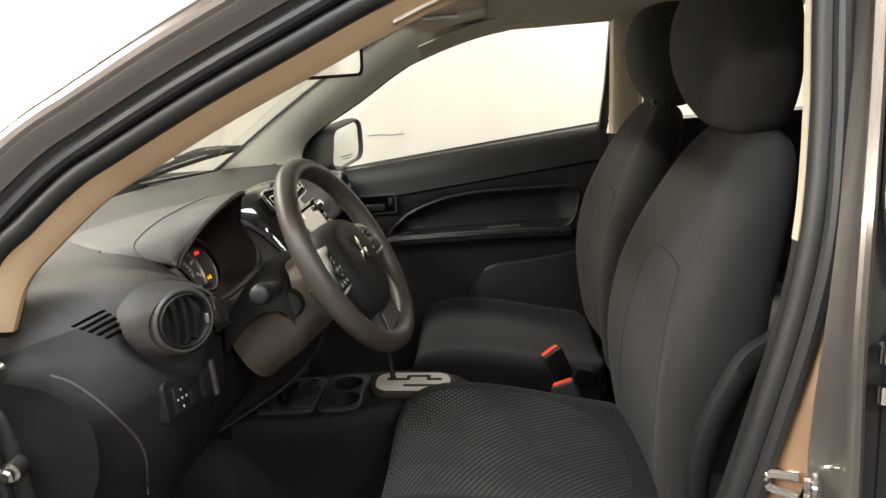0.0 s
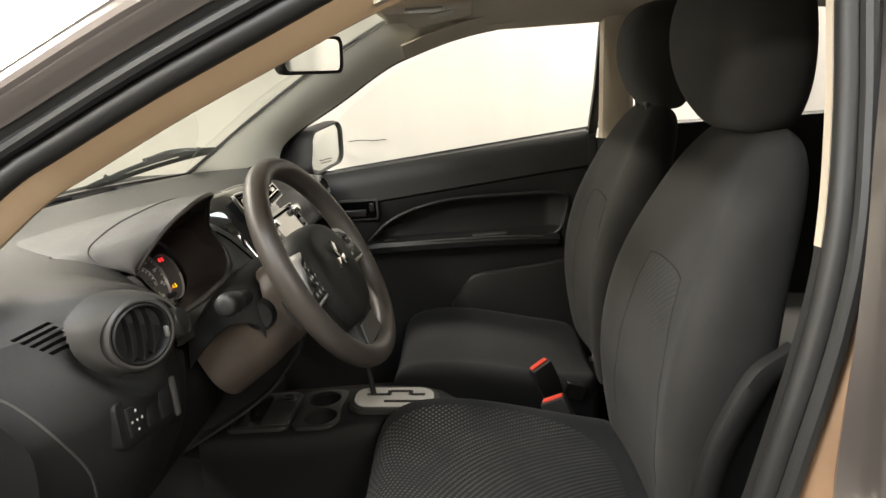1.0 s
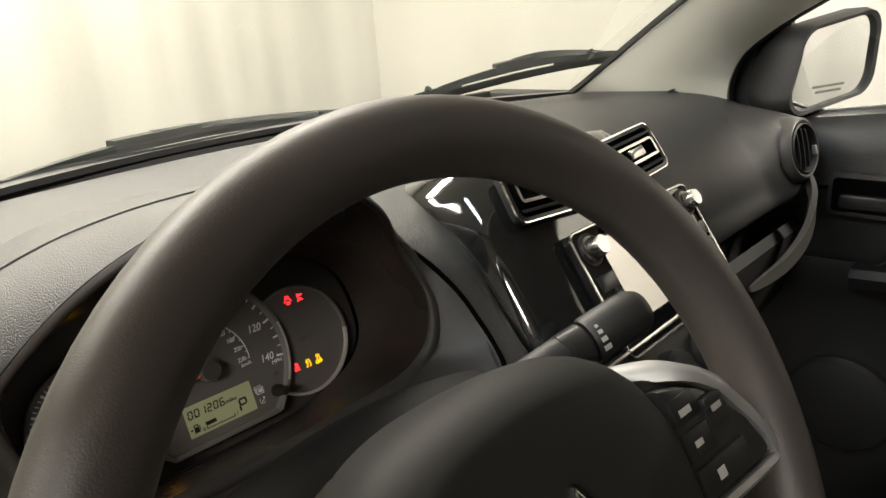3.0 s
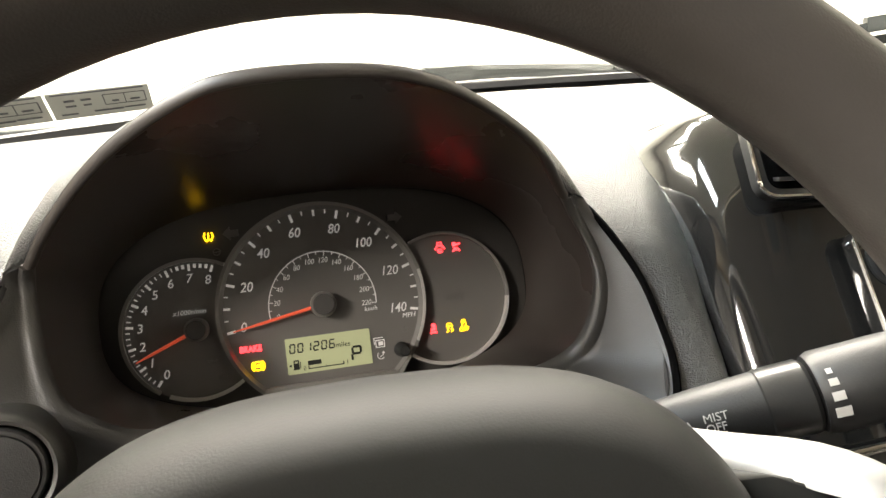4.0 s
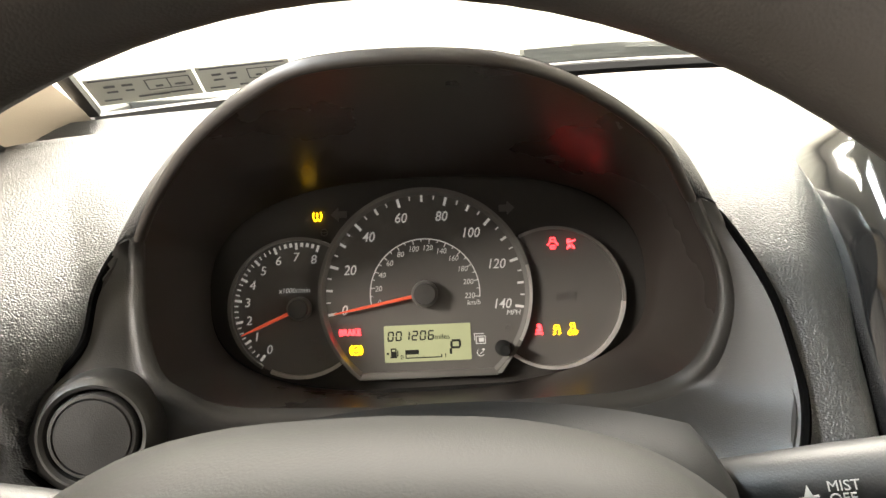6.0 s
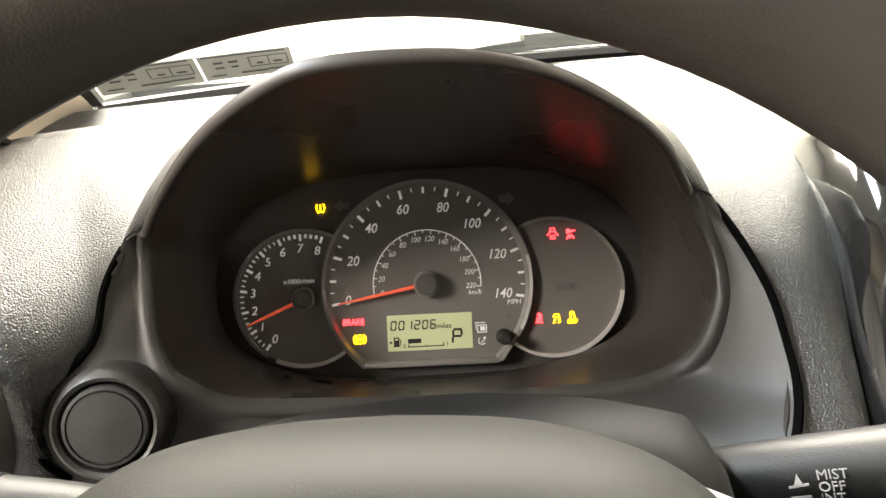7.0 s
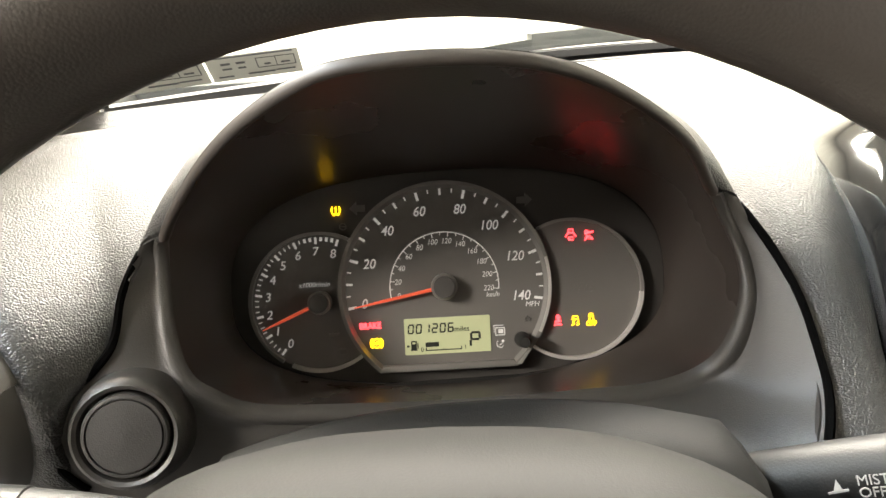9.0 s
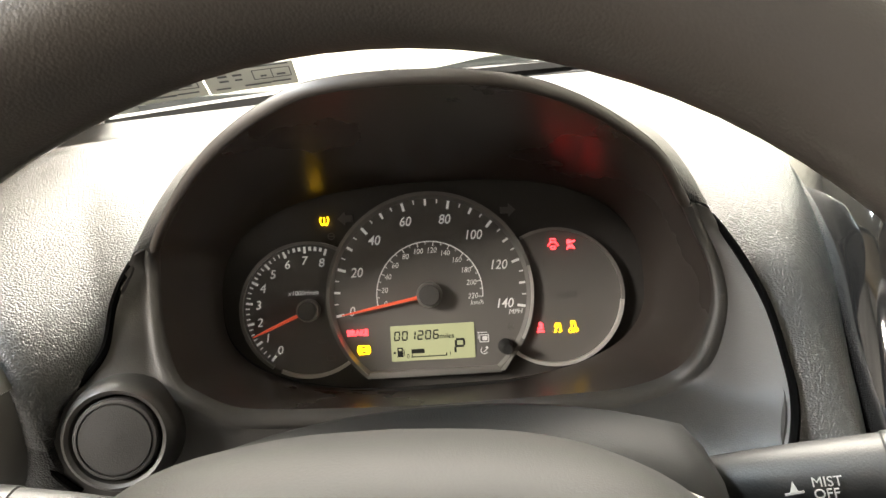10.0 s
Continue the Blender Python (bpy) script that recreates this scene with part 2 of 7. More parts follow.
# paler ring colour for the shine painted on as arcs
M_RINGLIGHT = mat("dial_ring_painted_shine", (0.55, 0.53, 0.51), 0.35, 0.3, vary=0.05, vscale=30)
M_COLUMN = mat("column_cover_black", (0.012, 0.012, 0.0118), 0.6, vary=0.08, grain=0.2, gscale=1200, spec=0.2)
M_HUB = mat("needle_hub_black", (0.06, 0.057, 0.055), 0.4, vary=0.05, grain=0.1, gscale=1500)


# ---- builders ----
def thing(name, loc, label, category, group="", kind=""):
    ob = new(name)
    ob.location = loc
    ob.empty_display_size = 0.05
    return tagged(ob, label, category, group, kind)


def base_of(ob):
    p = Vector((0, 0, 0))
    while ob:
        p += ob.location
        ob = ob.parent
    return p


def part(name, bm, material, parent=None, label="", sharp=35, smooth=True, kind=""):
    """One mesh object; the bmesh is in world metres."""
    if parent:
        bmesh.ops.translate(bm, verts=bm.verts, vec=-base_of(parent))
    me = bpy.data.meshes.new(name)
    bm.to_mesh(me)
    bm.free()
    me.materials.append(material)
    if smooth and len(me.polygons):
        me.shade_smooth()
        me.set_sharp_from_angle(angle=radians(sharp))
    ob = new(name, me)
    ob.parent = parent
    return tagged(ob, label, kind=kind)


def single(name, bm, material, label, category, group="", kind="", sharp=35):
    return tagged(part(name, bm, material, None, "", sharp), label, category, group, kind)


def loft(rings, ring_closed=True, cap=True, loop=False):
    bm = bmesh.new()
    vs = [[bm.verts.new(p) for p in r] for r in rings]
    k = len(rings[0])
    spans = len(rings) if loop else len(rings) - 1
    for i in range(spans):
        a, b = vs[i], vs[(i + 1) % len(vs)]
        for j in range(k if ring_closed else k - 1):
            q = (a[j], a[(j + 1) % k], b[(j + 1) % k], b[j])
            bm.faces.new(q)
    if cap and ring_closed and not loop:
        bm.faces.new(vs[0][::-1])
        bm.faces.new(vs[-1])
    bmesh.ops.recalc_face_normals(bm, faces=bm.faces)
    return bm


def slab(rows, thick):
    """A sheet through rows of points, with a thickness to the side away from its normal."""
    bm = loft(rows, ring_closed=False, cap=False)
    bm.normal_update()
    bmesh.ops.solidify(bm, geom=bm.faces[:], thickness=thick)
    bmesh.ops.recalc_face_normals(bm, faces=bm.faces)
    return bm


def smooth(a, b, x):
    t = min(1, max(0, (x - a) / (b - a)))
    return t * t * (3 - 2 * t)


def even_slab(rows, thick, inside):
    """A sheet with a second one laid along its normals on the side of a given place, closed round the edge."""
    flat = loft(rows, ring_closed=False, cap=False)
    flat.normal_update()
    inside = Vector(inside)
    turn = -1 if sum((inside - v.co).dot(v.normal) for v in flat.verts) > 0 else 1
    back = [v.co - v.normal * (thick * turn) for v in flat.verts]
    flat.free()
    k, m = len(rows[0]), len(rows)
    under = [back[i * k:(i + 1) * k] for i in range(m)]
    rings = [[rows[i][j] for i in range(m)] + [under[i][j] for i in range(m - 1, -1, -1)] for j in range(k)]
    return loft(rings)


def catmull(pts, n):
    pts = [Vector(p) for p in pts]
    out = []
    for i in range(len(pts) - 1):
        p0, p1, p2, p3 = pts[max(i - 1, 0)], pts[i], pts[i + 1], pts[min(i + 2, len(pts) - 1)]
        for k in range(n):
            t = k / n
            out.append(0.5 * (2 * p1 + (p2 - p0) * t + (2 * p0 - 5 * p1 + 4 * p2 - p3) * t * t + (3 * p1 - p0 - 3 * p2 + p3) * t ** 3))
    return out + [pts[-1]]


def sweep(path, profile, up=Vector((0, 0, 1)), cap=True, loop=False, scales=None):
    """A closed profile of (side, up) pairs carried along a path."""
    path = [Vector(p) for p in path]
    rings, k = [], len(path)
    for i, p in enumerate(path):
        a, b = (path[(i - 1) % k], path[(i + 1) % k]) if loop else (path[max(i - 1, 0)], path[min(i + 1, k - 1)])
        d = (b - a).normalized()
        side = d.cross(up).normalized()
        top = side.cross(d)
        s = scales[i] if scales else 1
        rings.append([p + side * u * s + top * v * s for u, v in profile])
    return loft(rings, cap=cap, loop=loop)


def circle(r, n=16, ry=None):
    ry = ry or r
    return [(r * math.cos(2 * math.pi * i / n), ry * math.sin(2 * math.pi * i / n)) for i in range(n)]


def tube(path, r, n=12, loop=False, cap=True, scales=None, up=Vector((0, 0, 1))):
    return sweep(path, circle(r, n), up, cap, loop, scales)


def box(m, sx, sy, sz, bevel=0.0, seg=2):
    bm = bmesh.new()
    bmesh.ops.create_cube(bm, size=1, matrix=m @ Matrix.Diagonal((sx, sy, sz, 1)))
    if bevel:
        bmesh.ops.bevel(bm, geom=bm.edges[:], offset=bevel, segments=seg, affect="EDGES", profile=0.5)
    return bm


def merge(*bms):
    out = bms[0]
    for b in bms[1:]:
        me = bpy.data.meshes.new("tmp")
        b.to_mesh(me)
        out.from_mesh(me)
        bpy.data.meshes.remove(me)
        b.free()
    return out


def turned(m, prof, n=32, cap=True):
    """A solid of revolution about the local z; prof: (radius, z)."""
    rings = [[m @ Vector((r * math.cos(2 * math.pi * i / n), r * math.sin(2 * math.pi * i / n), z)) for i in range(n)] for r, z in prof]
    return loft(rings, cap=cap)


def prism(m, outline, z0, z1, bevel=0.0, seg=2):
    """A plate: an outline of (x, y) raised from z0 to z1 in the frame m."""
    bm = bmesh.new()
    lo = [bm.verts.new(m @ Vector((x, y, z0))) for x, y in outline]
    hi = [bm.verts.new(m @ Vector((x, y, z1))) for x, y in outline]
    k = len(outline)
    bm.faces.new(lo[::-1])
    top = bm.faces.new(hi)
    for i in range(k):
        bm.faces.new((lo[i], lo[(i + 1) % k], hi[(i + 1) % k], hi[i]))
    if bevel:
        bmesh.ops.bevel(bm, geom=list(top.edges), offset=bevel, segments=seg, affect="EDGES", profile=0.5)
    bmesh.ops.recalc_face_normals(bm, faces=bm.faces)
    return bm


def rrect(w, h, r, n=5, cx=0.0, cy=0.0):
    out = []
    for qx, qy, a0 in ((1, 1, 0), (-1, 1, 90), (-1, -1, 180), (1, -1, 270)):
        for i in range(n + 1):
            a = radians(a0 + 90 * i / n)
            out.append((cx + qx * (w / 2 - r) + r * math.cos(a), cy + qy * (h / 2 - r) + r * math.sin(a)))
    return out


def lettering(body, size, m, material, parent, name="lettering", align="CENTER", shear=0.0, depth=0.0002, bold=0.0):
    cu = bpy.data.curves.new(name, "FONT")
    cu.body, cu.size, cu.align_x, cu.align_y, cu.shear, cu.extrude, cu.offset = body, size, align, "CENTER", shear, depth, bold
    cu.resolution_u = 3
    tmp = bpy.data.objects.new("tmp", cu)
    scene.collection.objects.link(tmp)
    bpy.context.view_layer.update()
    me = bpy.data.meshes.new_from_object(tmp.evaluated_get(bpy.context.evaluated_depsgraph_get()))
    bpy.data.objects.remove(tmp)
    bpy.data.curves.remove(cu)
    bm = bmesh.new()
    bm.from_mesh(me)
    bpy.data.meshes.remove(me)
    bmesh.ops.transform(bm, matrix=m, verts=bm.verts)
    return part(name, bm, material, parent, smooth=False)


def supersoft(ob, levels=2):
    mod = ob.modifiers.new("soft", "SUBSURF")
    mod.levels = mod.render_levels = levels
    return ob


def face_in(ob, inside):
    """Turns a sheet of glass to face a place."""
    me, o = ob.data, base_of(ob)
    k = sum((Vector(inside) - (f.center + o)).dot(f.normal) for f in me.polygons)
    if k < 0:
        me.flip_normals()


def carve(ob, *bms):
    """Cuts solids out of a mesh."""
    tools = []
    for bm in bms:
        bmesh.ops.translate(bm, verts=bm.verts, vec=-base_of(ob))
        me = bpy.data.meshes.new("tool")
        bm.to_mesh(me)
        bm.free()
        t = bpy.data.objects.new("tool", me)
        scene.collection.objects.link(t)
        t.location = base_of(ob)
        tools.append(t)
        mod = ob.modifiers.new("cut", "BOOLEAN")
        mod.operation, mod.object, mod.solver = "DIFFERENCE", t, "EXACT"
    bpy.context.view_layer.update()
    me = bpy.data.meshes.new_from_object(ob.evaluated_get(bpy.context.evaluated_depsgraph_get()))
    ob.modifiers.clear()
    ob.data = me
    for t in tools:
        bpy.data.objects.remove(t)
    return ob


# ---- the hall ----
def wavy(a, b, z0, z1, depth, seed, thick=0.02):
    """A hung cloth from a to b with loose vertical folds."""
    a, b = Vector(a), Vector(b)
    d = b - a
    side = Vector((-d.y, d.x, 0)).normalized()
    n = int(d.length / 0.05)
    rows = []
    for zz in np.linspace(z0, z1, 15):
        row = []
        for i in range(n + 1):
            s = i / n * d.length
            o = noise.noise(Vector((s * 1.3 + seed, zz * 0.15, seed))) * depth
            o += noise.noise(Vector((s * 4.5 + seed, zz * 0.25, 3.7 + seed))) * depth * 0.45
            o += noise.noise(Vector((s * 11 + seed, zz * 0.35, 9.1))) * depth * 0.16
            p = a + d * (i / n) + side * o
            row.append((p.x, p.y, zz))
        rows.append(row)
    return slab(rows, thick)


single("floor", box(pose(-0.4, 0, -0.05), 9, 9, 0.1), M_FLOOR, "grey concrete floor of the hall", "floor", kind="structure")
single("ceiling", box(pose(-0.4, 0, 2.79), 9, 9, 0.1), M_CEIL, "off-white painted ceiling of the hall", "ceiling", kind="structure")
for name, a, b, seed in (("wall_north", (-4.2, 2.9), (2.4, 2.9), 1.0), ("wall_east", (2.2, 3.2), (2.2, -4.2), 5.0),
                         ("wall_south", (2.4, -4.0), (-4.2, -4.0), 9.0), ("wall_west", (-4.0, -4.2), (-4.0, 3.2), 13.0)):
    # the south and west cloths are added out of view, grey to limit fill
    single(name, wavy((*a, 0), (*b, 0), 0.005, 2.73, 0.09, seed), M_CURTAIN if seed < 6 else M_HALL, "cream cloth backdrop curtain hanging in loose folds" if seed < 6 else "unseen grey cloth in loose folds, added to hold down bounce", "curtain", kind="structure")
# a thin tear in the cloth
single("curtain_tear", tube(catmull([(2.135, 0.29, 0.982), (2.13, 0.22, 0.984), (2.132, 0.16, 0.978), (2.135, 0.10, 0.981)], 6), 0.0025, 6), M_RUBBER,
       "thin dark tear across the cream curtain", "tear", kind="structure")
# fittings for the added lamps, none of them in view
lamp0 = thing("added_ceiling_light", (*LAMPS[0], 2.69), "white rectangular ceiling light with a glowing diffuser, added out of view", "ceiling light", "ceiling lights")
part("housing", box(pose(*LAMPS[0], 2.715), 1.2, 0.38, 0.05, 0.01), M_CEIL, lamp0)
part("diffuser", box(pose(*LAMPS[0], 2.68), 1.12, 0.32, 0.016, 0.004), M_LIGHT, lamp0)
for i, (lx, ly) in enumerate(LAMPS[1:]):
    copy_thing(lamp0, pose(lx, ly, 2.69, 0, 0, 0 if i < 2 else 90))


# ---- the car's shell ----
GLASS_L = [(0.575, 0.50, 1.035), (0.545, 0.451, 1.056), (0.535, 0.30, 1.16), (0.521, 0.135, 1.265), (0.508, 0.0, 1.342), (0.500, -0.108, 1.397), (0.49, -0.17, 1.42)]
EDGE_D = [(-0.645, 0.288, 1.005), (-0.632, 0.263, 1.065), (-0.612, 0.219, 1.110), (-0.592, 0.165, 1.155), (-0.576, 0.12, 1.181), (-0.569, 0.005, 1.237), (-0.569, -0.119, 1.290), (-0.562, -0.225, 1.335), (-0.557, -0.33, 1.368), (-0.555, -0.565, 1.394), (-0.555, -0.72, 1.40)]
EDGE_R = [(0.63, 0.235, 0.98), (0.622, 0.24, 1.03), (0.62, 0.236, 1.066), (0.62, 0.216, 1.104), (0.62, 0.16, 1.147), (0.62, 0.04, 1.214), (0.615, -0.075, 1.284), (0.61, -0.155, 1.32), (0.60, -0.33, 1.369), (0.59, -0.565, 1.395), (0.585, -0.72, 1.402)]


shell = thing("car_body", (0, 0, 0.15), "metallic taupe car body shell with an open driver's doorway", "car body")

# windshield base: the line along which glass and dashboard meet
def base_y(x):
    return 0.600 - 0.45 * x * x


def glass_at(x, v):
    """A place on the windshield: v 0 at the foot, 1 at the roof."""
    lo = Vector((x, base_y(x) + 0.012, 1.050 + 0.012 * (1 - (x / 0.56) ** 2)))
    hi = Vector((x * 0.90, -0.150 + 0.05 * (1 - (x / 0.56) ** 2), 1.408 + 0.02 * (1 - (x / 0.56) ** 2)))
    p = lo.lerp(hi, v)
    p.z += 0.035 * math.sin(math.pi * v)
    return p


ws = part("windshield", loft([[glass_at(x, v) for x in np.linspace(0.600, -0.585, 25)] for v in np.linspace(0, 1, 13)], ring_closed=False, cap=False), M_WSHIELD, shell, "greenish tinted windshield glass")
ws.visible_shadow = False
face_in(ws, (0, -0.4, 1.1))
# black band round the glass
for name, path in (("windshield_band", [glass_at(x, -0.012) for x in np.linspace(-0.580, 0.59, 25)]),
                   ("windshield_band", [p + Vector((-0.004, 0.004, 0.003)) for p in catmull(GLASS_L, 4)]),
                   ("windshield_band", [glass_at(-0.578, v) for v in np.linspace(0, 1, 13)])):
    w = 0.012 if path[0].x < 0 < path[-1].x else 0.006
    part(name, sweep(path, [(-w, -0.0035), (w, -0.0035), (w, 0.0035), (-w, 0.0035)]), M_RUBBER, shell)

# pillar trims: from the glass to the edge of the door opening
def pillar_trim(glass_line, edge_line, out, bulge, reach, flange=True):
    g, e = catmull(glass_line, 6), catmull(edge_line, 6)
    k = 30
    rows = []
    for i in range(k + 1):
        t = i / k
        a, b = g[min(int(t * (len(g) - 1)), len(g) - 1)], e[min(int(t * reach * (len(e) - 1)), len(e) - 1)]
        row = []
        for j in range(9):
            s = j / 8
            p = a.lerp(b, s)
            p.x -= out * bulge * math.sin(math.pi * s)
            row.append(p)
        if flange:
            row.append(b + Vector((out * 0.012, 0, 0.004)))
            row.append(b + Vector((out * 0.03, 0.005, 0.01)))
        rows.append(row)
    a, b = g[-1] + Vector((-out * 0.02, -0.10, 0.004)), e[int(0.80 * (len(e) - 1))]       # closes up to the headliner
    rows.append([a.lerp(b, min(1, j / 8)) for j in range(len(rows[0]))])
    return slab(rows, 0.004)


part("a_pillar_trim", pillar_trim(GLASS_L, EDGE_R, 1, 0.012, 0.72), M_PILLARLIT, shell, "light beige plastic pillar trim")
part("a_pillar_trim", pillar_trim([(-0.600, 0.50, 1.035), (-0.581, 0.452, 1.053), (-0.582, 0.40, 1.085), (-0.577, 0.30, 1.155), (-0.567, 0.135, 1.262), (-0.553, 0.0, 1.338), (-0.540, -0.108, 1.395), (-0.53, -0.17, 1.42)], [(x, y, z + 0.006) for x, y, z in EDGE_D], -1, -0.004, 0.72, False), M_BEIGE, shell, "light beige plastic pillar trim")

# driver's doorway: trim edge, rubber, gutter and paint, carried along the opening
trim_line = [Vector(p) for p in catmull(EDGE_D, 8)]
door_line = catmull([(-0.660, 0.250, 0.40), (-0.660, 0.252, 0.60), (-0.660, 0.254, 0.78), (-0.658, 0.262, 0.90), (-0.652, 0.285, 0.965)] + EDGE_D[1:], 8)
door_line = [Vector(p) for p in door_line]


def along(side, lift, line=door_line):
    """The opening's line moved outboard and away from the opening."""
    out = []
    for i, p in enumerate(line):
        d = (line[min(i + 1, len(line) - 1)] - line[max(i - 1, 0)]).normalized()
        nrm = Vector((1, 0, 0)).cross(d).normalized()
        if nrm.y + nrm.z < 0:
            nrm = -nrm
        out.append(p + Vector((-side, 0, 0)) + nrm * lift)
    return out


def strip(offsets, thick=0.004, line=door_line):
    return slab([along(s, v, line) for s, v in offsets], thick)


part("opening_trim", strip([(-0.006, 0.010), (-0.005, 0.002), (-0.001, -0.0025), (0.006, -0.003), (0.014, 0.004), (0.024, 0.020), (0.03, 0.03)], line=trim_line), M_TRIMWARM, shell, "beige pillar trim edge, warm bounce painted as tan")
part("weatherstrip", tube(along(0.028, 0.034), 0.014, 12), M_RUBBER, shell, "black rubber door weatherstrip")
part("weatherstrip_lip", tube(along(0.038, 0.056), 0.010, 10), M_RUBBER, shell)
part("door_gutter", strip([(0.02, 0.030), (0.028, 0.046), (0.036, 0.062), (0.042, 0.074)]), M_RUBBER, shell)
part("a_pillar_panel", strip([(0.038, 0.070), (0.048, 0.074), (0.050, 0.081), (0.058, 0.088), (0.060, 0.096), (0.056, 0.099), (0.059, 0.104), (0.058, 0.111), (0.050, 0.119), (0.036, 0.123)], 0.006), M_PAINT, shell, "metallic taupe painted windshield pillar")
part("drip_moulding", tube(along(0.040, 0.124), 0.004, 8), M_CHROME, shell)

# roof
roof_rows = []
for y in np.linspace(-0.14, -2.0, 16):
    roof_rows.append([(x, y + 0.05 * (1 - (x / 0.58) ** 2) * (1 if y > -0.2 else 0), 1.445 + 0.03 * (1 - (x / 0.6) ** 2) - 0.04 * max(0, (-y - 1.4) / 0.6) ** 2) for x in np.linspace(-0.60, 0.60, 17)])
part("roof_panel", slab(roof_rows, 0.006), M_PAINT, shell, "metallic taupe painted roof")
liner = [[(x, y, z - 0.035 - (0.03 * (abs(x) / 0.6) ** 6)) for x, y, z in row] for row in roof_rows]
part("headliner", slab(liner, 0.008), M_HEAD, shell, "beige cloth headliner")
for s, edge in ((1, EDGE_R), (-1, EDGE_D)):
    rail = catmull([q for q in edge if q[2] > 1.31] + [(edge[-1][0], -1.1, 1.39), (edge[-1][0] * 0.97, -1.55, 1.34)], 6)
    part("roof_rail_trim", slab([[p + Vector((-s * a, 0, b)) for p in rail] for a, b in ((-0.02, 0.004), (0.0, -0.002), (0.02, 0.006), (0.06, 0.022), (0.10, 0.028))], 0.004), M_HEAD, shell, "beige roof edge trim")

# centre pillars
def centre_pillar(s, y0):
    rows = []
    for z, x, w in ((1.40, 0.565, 0.055), (1.30, 0.585, 0.055), (1.20, 0.60, 0.06), (1.06, 0.622, 0.07)):
        rows.append([(s * (x + 0.03), y0 + 0.012, z), (s * (x + 0.004), y0 + 0.006, z), (s * (x - 0.008), y0 - 0.01, z), (s * (x - 0.01), y0 - w, z), (s * (x + 0.01), y0 - w - 0.015, z)])
    return slab(rows, 0.004)


part("b_pillar_trim", centre_pillar(1, -0.70), M_BEIGE, shell, "beige centre pillar trim")
part("b_pillar_lower", slab([[(x - 0.0 + 0.03, -0.685, z), (x, -0.70, z), (x - 0.012, -0.72, z), (x - 0.012, -0.83, z)] for z, x in ((1.06, 0.63), (0.85, 0.645), (0.55, 0.65), (0.35, 0.65))], 0.004), M_DOOR, shell, "dark grey lower pillar trim")

# driver's side centre pillar with its jamb
YB = [(1.42, -0.722, -0.585), (1.318, -0.709, -0.605), (1.199, -0.697, -0.64), (1.082, -0.676, -0.68), (0.986, -0.652, -0.70), (0.873, -0.616, -0.715), (0.774, -0.586, -0.72), (0.60, -0.53, -0.72), (0.40, -0.49, -0.72)]
seal_path = catmull([(x, y, z) for z, y, x in YB], 6)
part("weatherstrip", tube(seal_path, 0.014, 12, up=Vector((1, 0, 0))), M_RUBBER, shell, "black rubber door weatherstrip")
part("weatherstrip_lip", tube([p + Vector((-0.016, -0.012, 0)) for p in seal_path], 0.010, 10, up=Vector((1, 0, 0))), M_RUBBER, shell)
part("jamb_panel", slab([[p + Vector((a, b, 0)) for p in seal_path] for a, b in ((0.02, -0.005), (-0.012, -0.022), (-0.026, -0.034), (-0.032, -0.05))], 0.004), M_JAMB, shell, "door jamb, warm reflection painted as brown")
# outer edge of the pillar and the line where it meets the seal, from the roof down
HL = catmull([(-0.640, -0.741, 1.42), (-0.670, -0.727, 1.311), (-0.700, -0.713, 1.229), (-0.735, -0.695, 1.15), (-0.765, -0.679, 1.078), (-0.785, -0.669, 0.981), (-0.79, -0.669, 0.905), (-0.79, -0.672, 0.821), (-0.79, -0.675, 0.60), (-0.79, -0.68, 0.40)], 6)
GL = catmull([(-0.590, -0.748, 1.42), (-0.620, -0.731, 1.311), (-0.650, -0.717, 1.229), (-0.680, -0.699, 1.15), (-0.710, -0.682, 1.078), (-0.738, -0.661, 0.981), (-0.745, -0.651, 0.905), (-0.745, -0.647, 0.821), (-0.745, -0.640, 0.60), (-0.745, -0.64, 0.40)], 6)


def pillar_row(t, back, out=0.0):
    """A line down the pillar between the seal (0) and its outer edge (1)."""
    return [g.lerp(h, t) + Vector((-out, -back, 0)) for g, h in zip(GL, HL)]


part("b_pillar_panel", slab([pillar_row(-0.25, 0.022), pillar_row(0, 0.004), pillar_row(0.12, 0.0), pillar_row(0.45, 0.004), pillar_row(0.74, 0.0045), pillar_row(0.88, 0.001), pillar_row(0.97, 0.001, 0.001), pillar_row(1.0, 0.004, 0.003), pillar_row(1.0, 0.010, 0.003), pillar_row(0.97, 0.016)], 0.003), M_PAINT, shell, "metallic taupe painted door pillar")
part("rear_door_gap", slab([pillar_row(0.95, 0.016), pillar_row(0.72, 0.022), pillar_row(0.72, 0.045)], 0.003), M_RUBBER, shell)
top = [i for i, h in enumerate(HL) if h.z > 1.03]
part("rear_door_frame", slab([[pillar_row(t, back + 0.22 * max(0, 1.12 - HL[i].z), out)[i] for i in top] for t, back, out in ((0.8, 0.022, 0.0), (1.0, 0.020, 0.002), (1.0, 0.026, 0.008), (1.0, 0.12, 0.010), (1.0, 0.5, 0.010))], 0.004), M_PAINT, shell, "metallic taupe painted rear door frame")
# shade over the painted rear door's edge, put in as black
part("rear_door_edge", slab([pillar_row(0.78, 0.040), pillar_row(1.0, 0.044), pillar_row(1.0, 0.06, 0.004), pillar_row(1.0, 0.7, 0.006)], 0.004), M_BLACK, shell, "closed rear door edge with its shade painted black")
